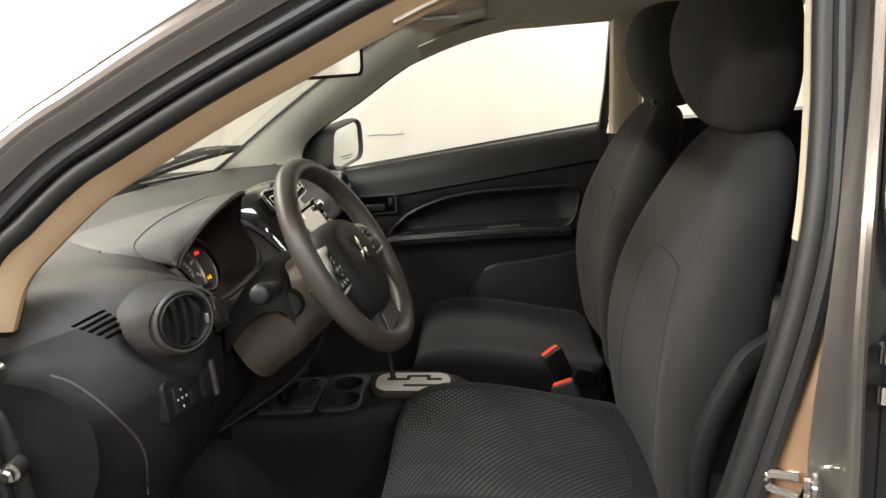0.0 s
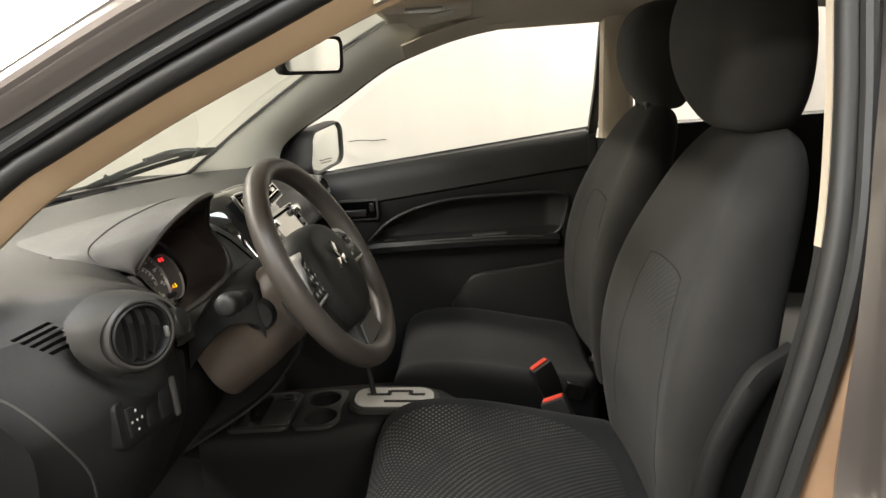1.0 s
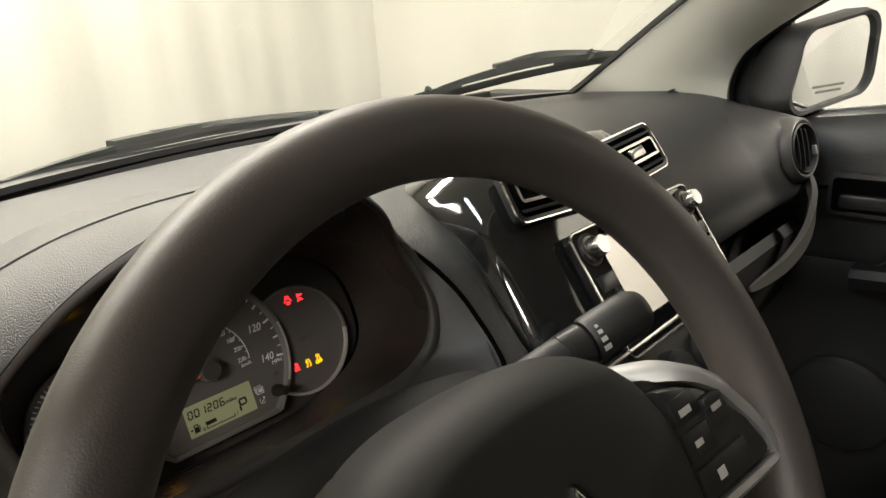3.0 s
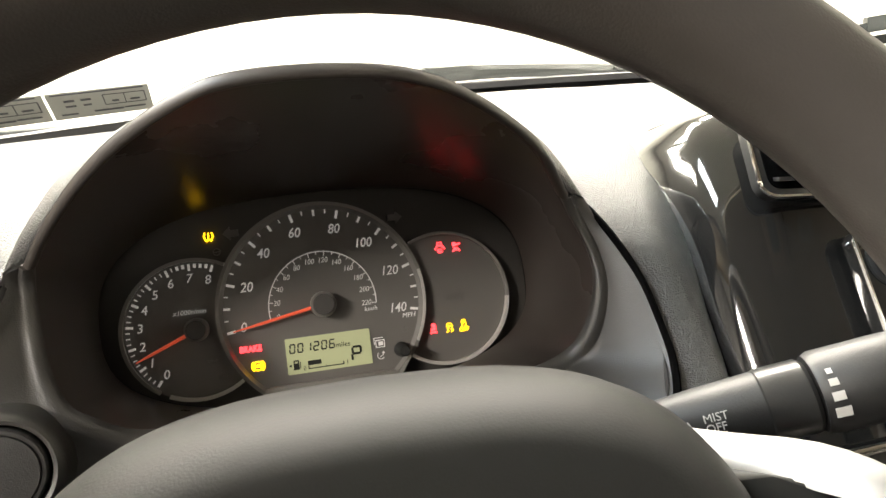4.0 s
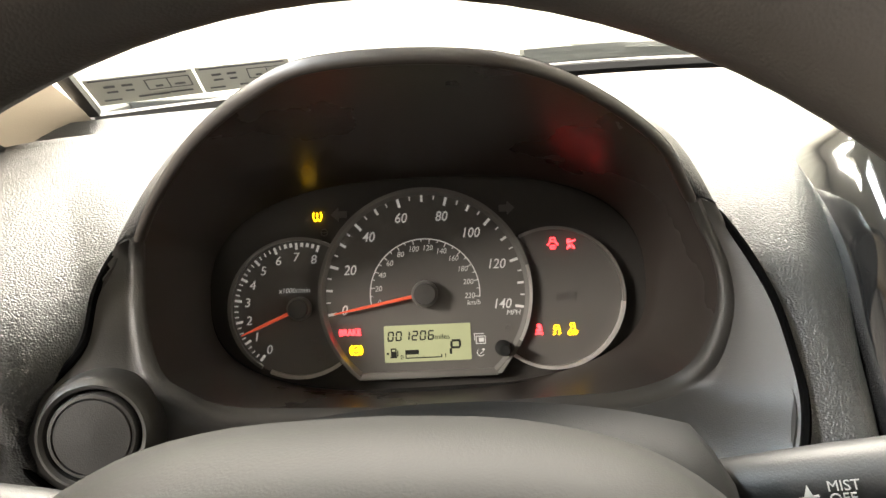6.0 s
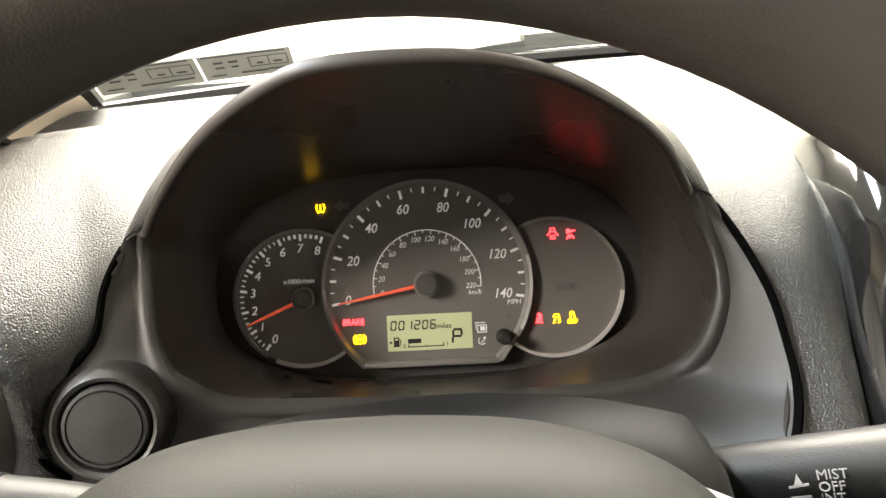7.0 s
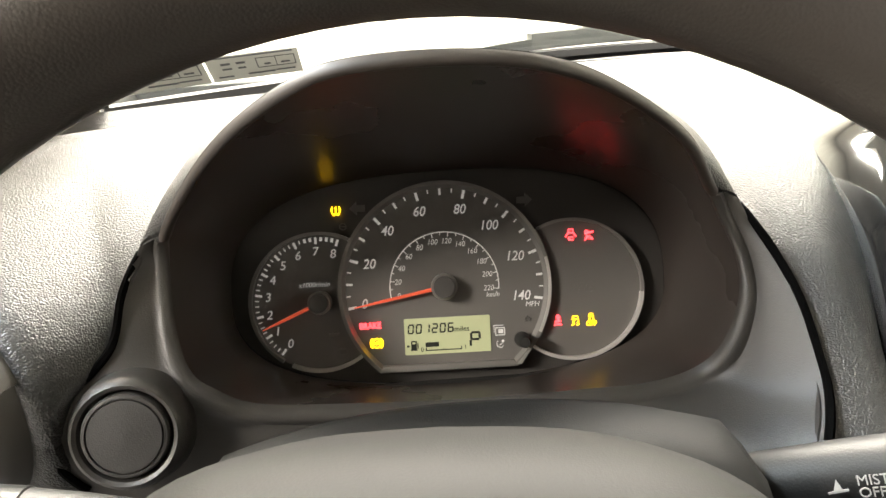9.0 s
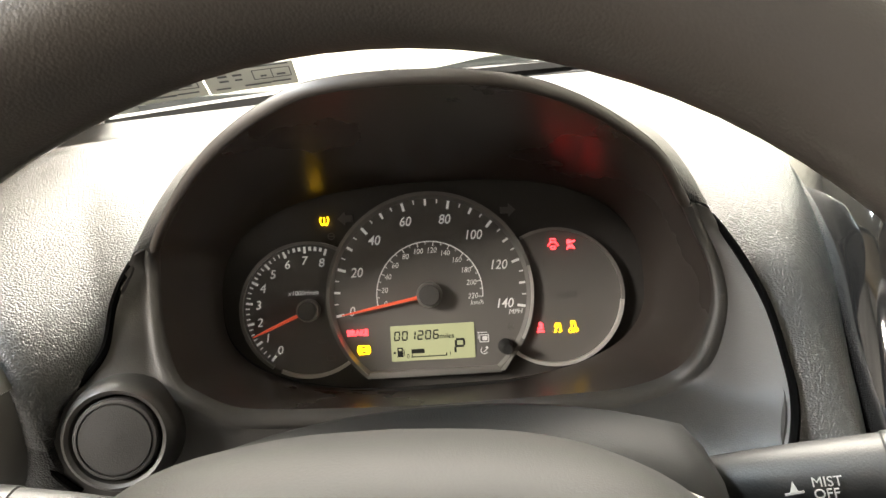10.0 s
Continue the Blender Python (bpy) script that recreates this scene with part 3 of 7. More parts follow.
part("b_pillar_trim", slab([[p + Vector((a, b, 0)) for p in seal_path if p.z > 1.062] for a, b in ((0.006, 0.011), (0.016, 0.012), (0.026, 0.006), (0.024, -0.010))], 0.003), M_BEIGE, shell, "beige centre pillar trim")
part("b_pillar_lower", slab([[p + Vector((a, b, 0)) for p in seal_path if p.z <= 1.066] for a, b in ((0.006, 0.010), (0.016, 0.011), (0.026, 0.005), (0.024, -0.010))], 0.003), M_DOOR, shell, "dark grey lower pillar trim")
striker = part("door_striker", merge(turned(pose(-0.768, -0.648, 0.810, 90, 0, -25), [(0.0, 0), (0.024, 0), (0.024, 0.004), (0.016, 0.008), (0.0, 0.009)], 28),
               tube(catmull([(-0.754, -0.640, 0.822), (-0.742, -0.614, 0.820), (-0.740, -0.611, 0.805), (-0.754, -0.640, 0.798)], 6), 0.0055, 10)), M_BRIGHT, shell, "bright steel door striker")
for dz in (0.010, -0.010):
    part("bolt", turned(pose(-0.766, -0.640, 0.810 + dz, 90, 0, -25), [(0.0, 0), (0.008, 0), (0.008, 0.006), (0.005, 0.009), (0.0, 0.007)], 6), M_CHROME, shell)
hinge = part("hinge_plate", merge(box(pose(-0.788, -0.708, 0.958), 0.020, 0.006, 0.075, 0.003), *[turned(pose(-0.792, -0.700, z), [(0.004, 0), (0.0085, 0), (0.0085, 0.018), (0.004, 0.018), (0.004, 0)], 16, cap=False) for z in (0.970, 0.928)],
             tube([(-0.792, -0.700, 0.924), (-0.792, -0.700, 0.993)], 0.0042, 10)), M_BRIGHT, shell, "bare metal hinge bracket")
# floor pan, firewall, sills and the closed rear
part("floor_carpet", slab([[(x, y, 0.27 + (0.16 * math.exp(-(x / 0.13) ** 4)) + (0.25 * max(0, (y - 0.30)) ** 1.0)) for x in np.linspace(-0.66, 0.66, 41)] for y in np.linspace(0.75, -1.3, 24)], 0.01), M_CARPET, shell, "black carpeted floor")
part("firewall", box(pose(0, 0.78, 0.72), 1.36, 0.02, 0.62, 0.004), M_BLACK, shell)
part("sill_panel", box(pose(-0.69, -0.5, 0.30), 0.10, 2.4, 0.16, 0.02), M_PAINT, shell)
part("sill_panel", box(pose(0.69, -0.5, 0.30), 0.10, 2.4, 0.16, 0.02), M_PAINT, shell)
part("cowl_side", box(pose(-0.69, 0.60, 0.70), 0.04, 0.46, 0.66, 0.015), M_BLACK, shell)
part("cowl_side", box(pose(0.70, 0.52, 0.70), 0.06, 0.55, 0.66, 0.015), M_BLACK, shell)
part("front_panel", slab([[(x, y, z - 0.10 * abs(x / 0.8) ** 3) for x in np.linspace(-0.78, 0.78, 15)] for y, z in ((0.70, 0.985), (0.9, 0.97), (1.2, 0.93), (1.45, 0.86), (1.6, 0.74), (1.66, 0.5))], 0.008), M_PAINT, shell, "metallic taupe painted engine lid")
part("cowl", slab([[(x, base_y(x) + a, z) for x in np.linspace(-0.66, 0.66, 21)] for a, z in ((0.0, 1.035), (0.03, 1.015), (0.12, 0.99))], 0.006), M_RUBBER, shell, "black plastic cowl")
# far side rear: quarter panel, rear window opening
part("rear_side_panel", slab([[(0.66 + a, y, z) for y in np.linspace(-0.82, -1.9, 8)] for a, z in ((0.03, 0.3), (0.03, 0.7), (0.01, 1.02), (0.0, 1.085), (0.05, 1.09))], 0.006), M_DOOR, shell, "dark grey rear door panel")
part("rear_panel", slab([[(x, -1.75 - 0.2 * (1.15 - z), z) for x in np.linspace(-0.68, 0.68, 9)] for z in (0.3, 0.7, 1.12)], 0.01), M_BLACK, shell)
part("c_pillar_trim", slab([[(0.62 - 0.08 * (z - 1.08) / 0.32, y - 0.25 * (1.4 - z), z) for y in (-1.52, -1.9)] for z in (1.08, 1.25, 1.41)], 0.006), M_BEIGE, shell, "beige rear pillar trim")
part("rear_quarter", slab([[(-0.66, y, z) for y in np.linspace(-0.72, -1.9, 8)] for z in (0.3, 0.7, 1.08)], 0.008), M_DOOR, shell)
for y, z in ((0.276, 0.846), (0.274, 0.972)):
    part("hinge_bolt", turned(pose(-0.722, y, z, 0, -90, 0), [(0.013, -0.02), (0.013, 0.0), (0.009, 0.002), (0.009, 0.008), (0.006, 0.011), (0.0, 0.011)], 12), M_CHROME, shell, "bare metal hinge bolt")


# ---- passenger door ----
pdoor = thing("passenger_door", (0.66, -0.25, 0.4), "closed passenger door with a dark grey grained panel", "car door")


def sill_z(y):
    return 1.0 + (0.12 - y) * 0.098


def door_x(y):
    return 0.618 - 0.055 * y


def arch_z(y):
    """The upper edge of the hollow over the armrest."""
    rise = [(0.02, 0.795), (-0.03, 0.830), (-0.06, 0.853), (-0.15, 0.892), (-0.27, 0.912), (-0.45, 0.914), (-0.555, 0.911), (-0.585, 0.895), (-0.60, 0.86)]
    for (y1, z1), (y0, z0) in zip(rise, rise[1:]):
        if y0 <= y <= y1:
            return z0 + (z1 - z0) * (y - y0) / (y1 - y0)
    return 0.80 if y > 0 else 0.86


rows = []
for y in np.linspace(0.30, -0.662, 110):
    zs, x, az = sill_z(y), door_x(y), arch_z(y)
    h = 0.034 * smooth(-0.010, 0.05, -y) * (1 - smooth(0.53, 0.598, -y)) * min(1.0, max(0.0, (az - 0.80) / 0.05))
    row = [(x + 0.075, y, zs + 0.004), (x + 0.055, y, zs + 0.008), (x + 0.03, y, zs + 0.004), (x + 0.012, y, zs - 0.014), (x + 0.004, y, zs - 0.05),
           (x, y, zs - 0.078), (x - 0.003, y, zs - 0.092), (x + 0.006, y, zs - 0.100), (x + 0.006, y, az + 0.010), (x + 0.006 + 0.15 * h, y, az + 0.001), (x + 0.010 + 0.8 * h, y, az - 0.010), (x + 0.012 + h, y, 0.5 * az + 0.405), (x + 0.012 + 0.8 * h, y, 0.806), (x + 0.006, y, 0.792), (x + 0.006, y, 0.74),
           (x + 0.012, y, 0.65), (x + 0.014, y, 0.50), (x + 0.02, y, 0.34)]
    rows.append(row)
part("door_panel", even_slab(rows, 0.004, (1.5, -0.2, 0.8)), M_DOOR, pdoor, "dark grey grained door panel")
# raised arch that frames the armrest bowl
arch = catmull([(door_x(-0.0) + 0.004, 0.005, 0.792), (door_x(-0.05), -0.06, 0.853), (door_x(-0.12), -0.15, 0.892), (door_x(-0.3), -0.27, 0.912), (door_x(-0.45), -0.45, 0.913), (door_x(-0.56), -0.555, 0.910),
                (door_x(-0.6), -0.592, 0.893), (door_x(-0.6), -0.590, 0.85), (door_x(-0.58), -0.57, 0.80), (door_x(-0.55), -0.53, 0.778)], 6)
part("bowl_rim", tube(arch, 0.006, 8, up=Vector((1, 0, 0))), M_DOOR, pdoor)
part("armrest", sweep(catmull([(door_x(0), 0.03, 0.782), (door_x(-0.05) - 0.012, -0.06, 0.79), (door_x(-0.2) - 0.024, -0.22, 0.793), (door_x(-0.4) - 0.024, -0.40, 0.79), (door_x(-0.5) - 0.012, -0.50, 0.782), (door_x(-0.55), -0.56, 0.776)], 6),
                      [(-0.03, -0.022), (0.0, -0.024), (0.022, -0.016), (0.026, 0.0), (0.02, 0.012), (-0.03, 0.014)]), M_DOOR, pdoor, "dark grey padded armrest")
part("pull_slot", box(pose(door_x(-0.38) - 0.028, -0.36, 0.806, 0, 0, 3), 0.02, 0.10, 0.004, 0.0015), M_SMOOTH, pdoor)
part("armrest_seam", tube(catmull([(door_x(0) - 0.02, -0.02, 0.800), (door_x(-0.2) - 0.047, -0.22, 0.803), (door_x(-0.4) - 0.047, -0.40, 0.80), (door_x(-0.5) - 0.03, -0.52, 0.788)], 6), 0.002, 6), M_SMOOTH, pdoor)
part("window_switch", box(pose(door_x(-0.1) - 0.02, -0.07, 0.808, 0, 0, 4), 0.016, 0.035, 0.006, 0.002), M_BLACK, pdoor)
# inside handle
hx, HZ = door_x(0.02), -0.018
frame_o, frame_i = rrect(0.118, 0.062, 0.010), rrect(0.106, 0.050, 0.007)
hm = Matrix.Translation((hx - 0.0065, 0.017, 0.919 + HZ)) @ Matrix.Rotation(radians(-90), 4, "Y") @ Matrix.Rotation(radians(-90), 4, "Z")
part("handle_bezel", loft([[hm @ Vector((x, y, z)) for x, y in o] for o, z in ((frame_o, -0.004), (frame_o, 0.003), (frame_i, 0.004), (frame_i, -0.004))], cap=False), M_CONS, pdoor)
part("handle_recess", loft([[hm @ Vector((x * k, y * k, z)) for x, y in frame_i] for k, z in ((1, 0.0036), (0.97, 0.0020))]), M_VOID, pdoor, "black handle recess")
part("inner_handle", box(pose(hx - 0.011, 0.026, 0.910 + HZ), 0.010, 0.068, 0.022, 0.005), M_BEZEL, pdoor, "dark grey inside door handle")
part("lock_lever", box(pose(hx - 0.011, -0.024, 0.926 + HZ), 0.008, 0.014, 0.024, 0.003), M_BEZEL, pdoor)
# lower pocket and speaker
pk = catmull([(door_x(-0.2) - 0.012, -0.235, 0.585), (door_x(-0.25) - 0.03, -0.275, 0.645), (door_x(-0.3) - 0.035, -0.315, 0.682), (door_x(-0.4) - 0.035, -0.42, 0.692), (door_x(-0.5) - 0.03, -0.55, 0.705), (door_x(-0.6) - 0.02, -0.64, 0.72)], 6)
part("map_pocket", slab([[p + Vector((0.03, 0, 0)) for p in pk], [p + Vector((0.006, 0, 0.006)) for p in pk], [p for p in pk], [Vector((p.x - 0.006, p.y, max(0.36, p.z - 0.05))) for p in pk], [Vector((p.x - 0.004, p.y, 0.36)) for p in pk]], 0.005), M_DOOR, pdoor, "dark grey door pocket")
part("speaker_grille", turned(pose(door_x(0.05) + 0.0, 0.03, 0.56, 0, -90, 0), [(0.0, 0.012), (0.05, 0.012), (0.075, 0.006), (0.08, 0.0), (0.08, -0.02)], 32), M_DOOR, pdoor)
# window: glass and its frame
def pane_p(y, v):
    lo = Vector((door_x(y) + 0.066, y, sill_z(y) - 0.01))
    top = 1.02 + 0.39 * (1 - max(0, (y + 0.72) / 0.92) ** 2.6)
    hi = Vector((0.625, y, max(top, sill_z(y) + 0.005)))
    return lo.lerp(hi, v)


glass = part("window_pane", loft([[pane_p(y, v) for y in np.linspace(0.14, -0.70, 22)] for v in (0, 0.33, 0.66, 1)], ring_closed=False, cap=False), M_SIDEGLASS, pdoor, "clear side window glass")
glass.visible_shadow = False
face_in(glass, (0, -0.3, 1.1))
part("sill_strip", tube([(door_x(y) + 0.06, y, sill_z(y) + 0.008) for y in np.linspace(0.2, -0.70, 20)], 0.005, 8), M_RUBBER, pdoor)
part("rear_frame", sweep([(door_x(-0.69) + 0.055, -0.672, sill_z(-0.67) - 0.05), (0.645, -0.688, 1.20), (0.615, -0.705, 1.41)], [(-0.012, -0.012), (0.012, -0.012), (0.012, 0.012), (-0.012, 0.012)], up=Vector((1, 0, 0))), M_RUBBER, pdoor, "black window frame")
part("upper_frame", tube([Vector(p) + Vector((0.012, 0, 0.0)) for p in catmull(EDGE_R, 6)], 0.008, 8), M_RUBBER, pdoor, "black window seal")
part("mirror_sail", slab([[(0.66, y, sill_z(y) - 0.01), (0.655, y, sill_z(y) + 0.165)] for y in np.linspace(0.27, 0.175, 6)], 0.006), M_BLACK, pdoor, "black mirror corner cover")
part("division_bar", sweep([(0.672, 0.175, 0.985), (0.655, 0.165, 1.15)], [(-0.007, -0.006), (0.007, -0.006), (0.007, 0.006), (-0.007, 0.006)], up=Vector((1, 0, 0))), M_PAINT, pdoor)
edge_y = -0.668
part("door_edge", slab([[(door_x(edge_y) - 0.004 + a, edge_y + b, z) for z in (1.07, 0.9, 0.7, 0.5, 0.34)] for a, b in ((0.0, 0.008), (0.0, -0.012), (0.06, -0.016))], 0.004), M_RUBBER, pdoor)

# passenger side mirror
mir = thing("side_mirror", (0.72, 0.12, 1.0), "passenger side mirror in a taupe and black housing", "side mirror")
mm = Matrix.Translation((0.697, 0.115, 1.080)) @ Euler((radians(90), 0, radians(-18))).to_matrix().to_4x4()
outline = [(x * 1.0, y) for x, y in rrect(0.196, 0.126, 0.035, 6)]
outline = [(x + (0.012 if y > 0 else -0.006) * (1 if x < 0 else 0.2), y + 0.012 * (x / 0.1)) for x, y in outline]
def ring(k, z):
    return [mm @ Vector((x * k, y * k, z)) for x, y in outline]
part("housing", loft([ring(0.80, 0.001), ring(0.89, 0.002), ring(0.92, 0.010), ring(1.0, 0.012), ring(1.06, -0.002), ring(1.05, -0.03), ring(0.9, -0.07), ring(0.55, -0.095), ring(0.1, -0.10)]), M_BLACK, mir, "black mirror housing", sharp=50)
part("mirror_glass", loft([ring(0.89, 0.0035), ring(0.89, 0.0045)]), M_MIRROR, mir, "convex mirror glass")
for k, (w, yy) in enumerate(((0.075, -0.034), (0.06, -0.042))):
    part("warning_line", box(mm @ pose(-0.005, yy, 0.0049), w, 0.0035, 0.0004), M_DIM, mir)
part("mirror_arm", box(pose(0.675, 0.15, 1.015, 0, 0, 15), 0.05, 0.05, 0.04, 0.012), M_BLACK, mir)

# ---- driver's door, swung wide open ----
ddoor = thing("driver_door", (-0.76, 0.36, 0.3), "taupe driver's door swung wide open", "car door")
DM = Matrix.Translation((-0.765, 0.36, 0)) @ Matrix.Rotation(radians(-118), 4, "Z")


def dd(u, v, z):
    """u along the door from its hinge, v to its inner side."""
    return DM @ Vector((v, -u, z))


part("outer_skin", slab([[dd(u, -0.055 + 0.05 * abs(z - 0.75) ** 1.5, z) for u in np.linspace(0, 1.0, 12)] for z in (0.30, 0.42, 0.55, 0.70, 0.85, 0.97, 1.02)], 0.006), M_PAINT, ddoor, "metallic taupe painted door skin")
part("inner_panel", slab([[dd(u, 0.045 + a, z + (0.08 * u if z > 0.9 else 0)) for u in np.linspace(0.02, 0.98, 12)] for a, z in ((0.0, 0.32), (0.012, 0.45), (0.0, 0.60), (0.03, 0.74), (0.035, 0.80), (0.0, 0.84), (0.006, 0.93), (-0.02, 0.99))], 0.006), M_DOOR, ddoor, "dark grey grained inner panel")
part("edge_frame", sweep([dd(0, 0, 0.31), dd(1.0, 0, 0.31), dd(1.0, 0, 1.05), dd(0, 0, 0.99)], [(-0.05, -0.012), (0.05, -0.012), (0.05, 0.012), (-0.05, 0.012)], up=DM.to_3x3() @ Vector((1, 0, 0)), loop=True), M_PAINT, ddoor)
part("window_frame", sweep(catmull([dd(0.02, 0, 1.0), dd(0.20, 0.01, 1.13), dd(0.45, 0.035, 1.28), dd(0.70, 0.05, 1.365), dd(0.95, 0.055, 1.39), dd(1.0, 0.03, 1.20), dd(1.0, 0, 1.06)], 6), [(-0.02, -0.014), (0.02, -0.014), (0.02, 0.014), (-0.02, 0.014)], up=DM.to_3x3() @ Vector((1, 0, 0))), M_RUBBER, ddoor, "black window frame")


# ---- dashboard ----
dash = thing("dashboard", (0, 0.3, 0.8), "dark grey grained plastic dashboard", "dashboard")


def section(x, sunk=0.0):
    """The dashboard's outline, from the foot of the glass to the knees, at one x."""
    yf = base_y(x)
    k = 0.10 * smooth(0.575, 0.69, x) ** 1.4 if x > 0 else 0.19 * smooth(0.535, 0.70, -x) ** 1.2    # rounds off towards the doors
    n = sunk * ((1 - smooth(-0.136, -0.112, x)) if x > -0.29 else smooth(-0.462, -0.440, x))
    f = (1, 1, 1, 1) if x > 0 else (0.85, 0.6, 0.42, 0.36)
    out = [(yf, 1.045), (yf - 0.05, 1.049 - 0.1 * k), (yf - 0.14 + 0.2 * k, 1.048 - 0.15 * k), (0.30 + 0.6 * k, 1.046 - 0.2 * k), (0.235 + 0.8 * k + n * 0.3, 1.038 - 0.25 * k), (0.185 + k + n * 0.5, 1.022 - 0.25 * k), (0.150 + k + n * 0.8, 1.000 - 0.2 * k),
           (0.127 + f[0] * k + n, 0.970 - 0.1 * k), (0.116 + f[1] * k + n, 0.935), (0.112 + f[2] * k + n, 0.90), (0.113 + f[3] * k + n, 0.86), (0.122 + f[3] * k + n * 0.8, 0.81), (0.15 + f[2] * k + n * 0.4, 0.75), (0.20 + f[1] * k, 0.67), (0.30 + k, 0.56)]
    # leans out to the driver beside the centre stack
    w = (1 - smooth(-0.112, -0.085, x)) if x > -0.29 else 0.0
    deep = 0.03 * smooth(-0.100, -0.080, x) * (1 - smooth(0.165, 0.195, x))      # runs behind the centre stack
    lean = (0, 0, 0, 0, 0, 0.005, 0.009, 0.016, 0.042, 0.067, 0.088, 0.107, 0.11, 0.08, 0)
    out = [(y - w * d + deep * min(1, d * 25), z) for (y, z), d in zip(out, lean)]
    shelf = 0.05 * smooth(0.205, 0.25, x) * (1 - smooth(0.60, 0.66, x))    # open shelf over the glove box
    out[10], out[11] = (out[10][0] + shelf, 0.872), (out[11][0] + shelf, 0.81)
    tray = 0.014 * smooth(0.30, 0.40, -x)                # shallow tray along the glass by the driver
    out[1] = (out[1][0] + 0.012, out[1][1] - tray)
    return out


def pod(p):
    """Swells out to meet the round vent by the door."""
    if p.x < 0:
        d, y = math.hypot(p.x + 0.530, p.z - 0.964), 0.130 - 0.695 * (p.x + 0.5266) + 0.058 * (p.z - 0.961)
    else:
        d, y = 1.12 * math.hypot(p.x - 0.545, p.z - 0.976), 0.106 - 0.124 * (p.x - 0.545) + 0.228 * (p.z - 0.976)
    if p.x < 0:
        p.y += (y + 0.006 - p.y) * (1 - smooth(0.052, 0.085, d)) * (1 - smooth(0.215, 0.26, p.y))
    else:
        p.y += (min(p.y, y) - p.y) * (1 - smooth(0.056, 0.100, d)) * (1 - smooth(0.155, 0.215, p.y))
    return p


SEAM_L = [(1.018, -0.4365), (1.002, -0.443), (0.983, -0.446), (0.972, -0.455), (0.963, -0.466), (0.948, -0.471), (0.930, -0.468), (0.912, -0.450), (0.895, -0.424)]
SEAM_R = [(1.021, -0.152), (1.014, -0.147), (1.002, -0.141), (0.985, -0.135), (0.967, -0.133), (0.953, -0.134), (0.942, -0.1415), (0.930, -0.150), (0.915, -0.160)]


def under_collar(p):
    """Lets the panel dive where the gauge collar lies over it."""
    for seam, s in ((SEAM_L, 1), (SEAM_R, -1)):
        for (z1, x1), (z0, x0) in zip(seam, seam[1:]):
            if z0 <= p.z < z1 and (p.x < -0.29) == (s > 0):
                edge = x0 + (x1 - x0) * (p.z - z0) / (z1 - z0)
                p.y += 0.035 * smooth(0.0015, 0.0075, s * (p.x - edge))
    return p


def dash_piece(xs):
    rows = []
    for x in xs:
        pts = [under_collar(pod(p)) for p in catmull([(x, y, z) for y, z in section(x, 0.006)], 9)]
        rows.append(pts)
    return even_slab(rows, 0.005, (0, 0.5, 0.8))


def spread(pts, n):
    """n points at even steps along a line."""
    far = [0.0]
    for p, q in zip(pts, pts[1:]):
        far.append(far[-1] + (q - p).length)
    out, i = [], 0
    for d in np.linspace(0, far[-1], n):
        while i < len(pts) - 2 and far[i + 1] < d:
            i += 1
        out.append(pts[i].lerp(pts[i + 1], min(1, (d - far[i]) / max(1e-9, far[i + 1] - far[i]))))
    return out


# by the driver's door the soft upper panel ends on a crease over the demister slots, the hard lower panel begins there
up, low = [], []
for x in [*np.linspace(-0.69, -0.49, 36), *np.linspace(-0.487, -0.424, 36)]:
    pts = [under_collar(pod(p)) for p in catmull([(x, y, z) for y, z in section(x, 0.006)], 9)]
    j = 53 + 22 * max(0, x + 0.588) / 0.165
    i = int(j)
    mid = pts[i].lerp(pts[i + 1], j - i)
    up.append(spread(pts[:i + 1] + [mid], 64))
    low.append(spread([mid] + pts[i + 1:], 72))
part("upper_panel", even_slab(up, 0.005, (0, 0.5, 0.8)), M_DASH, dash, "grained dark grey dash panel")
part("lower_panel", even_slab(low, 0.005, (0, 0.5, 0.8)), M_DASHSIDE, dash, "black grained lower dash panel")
part("upper_panel", dash_piece([*np.linspace(-0.149, -0.110, 26), *np.linspace(-0.10, 0.69, 80)]), M_DASH, dash, "grained dark grey dash panel")
for s in (-1, 1):
    pts = [Vector((s * 0.69, y, z)) for y, z in section(s * 0.69)]
    rim = catmull(pts, 4)
    part("dash_end", slab([rim, [Vector((s * 0.694, 0.5 * (q.y + 0.5), q.z)) for q in rim], [Vector((s * 0.694, 0.52, q.z)) for q in rim]], 0.004), M_DASHLOW, dash, "dark dash end panel")
# behind and below the gauge hood
rows = []
for x in np.linspace(-0.434, -0.148, 24):
    rows.append(catmull([(x, y, z) for y, z in section(x, 0.006)], 7)[:23])
part("rear_shelf", slab(rows, 0.006), M_DASH, dash)
rows = []
for x in np.linspace(-0.434, -0.140, 14):
    rows.append(catmull([(x, 0.19, 0.915), (x, 0.165, 0.900), (x, 0.145, 0.87), (x, 0.14, 0.82), (x, 0.16, 0.75), (x, 0.20, 0.67), (x, 0.30, 0.56)], 4))
part("knee_panel", slab(rows, 0.006), M_DASHLOW, dash, "dark lower dash panel")
# gauge hood
LIP_N = Vector((0, -0.92, -0.39)).normalized()
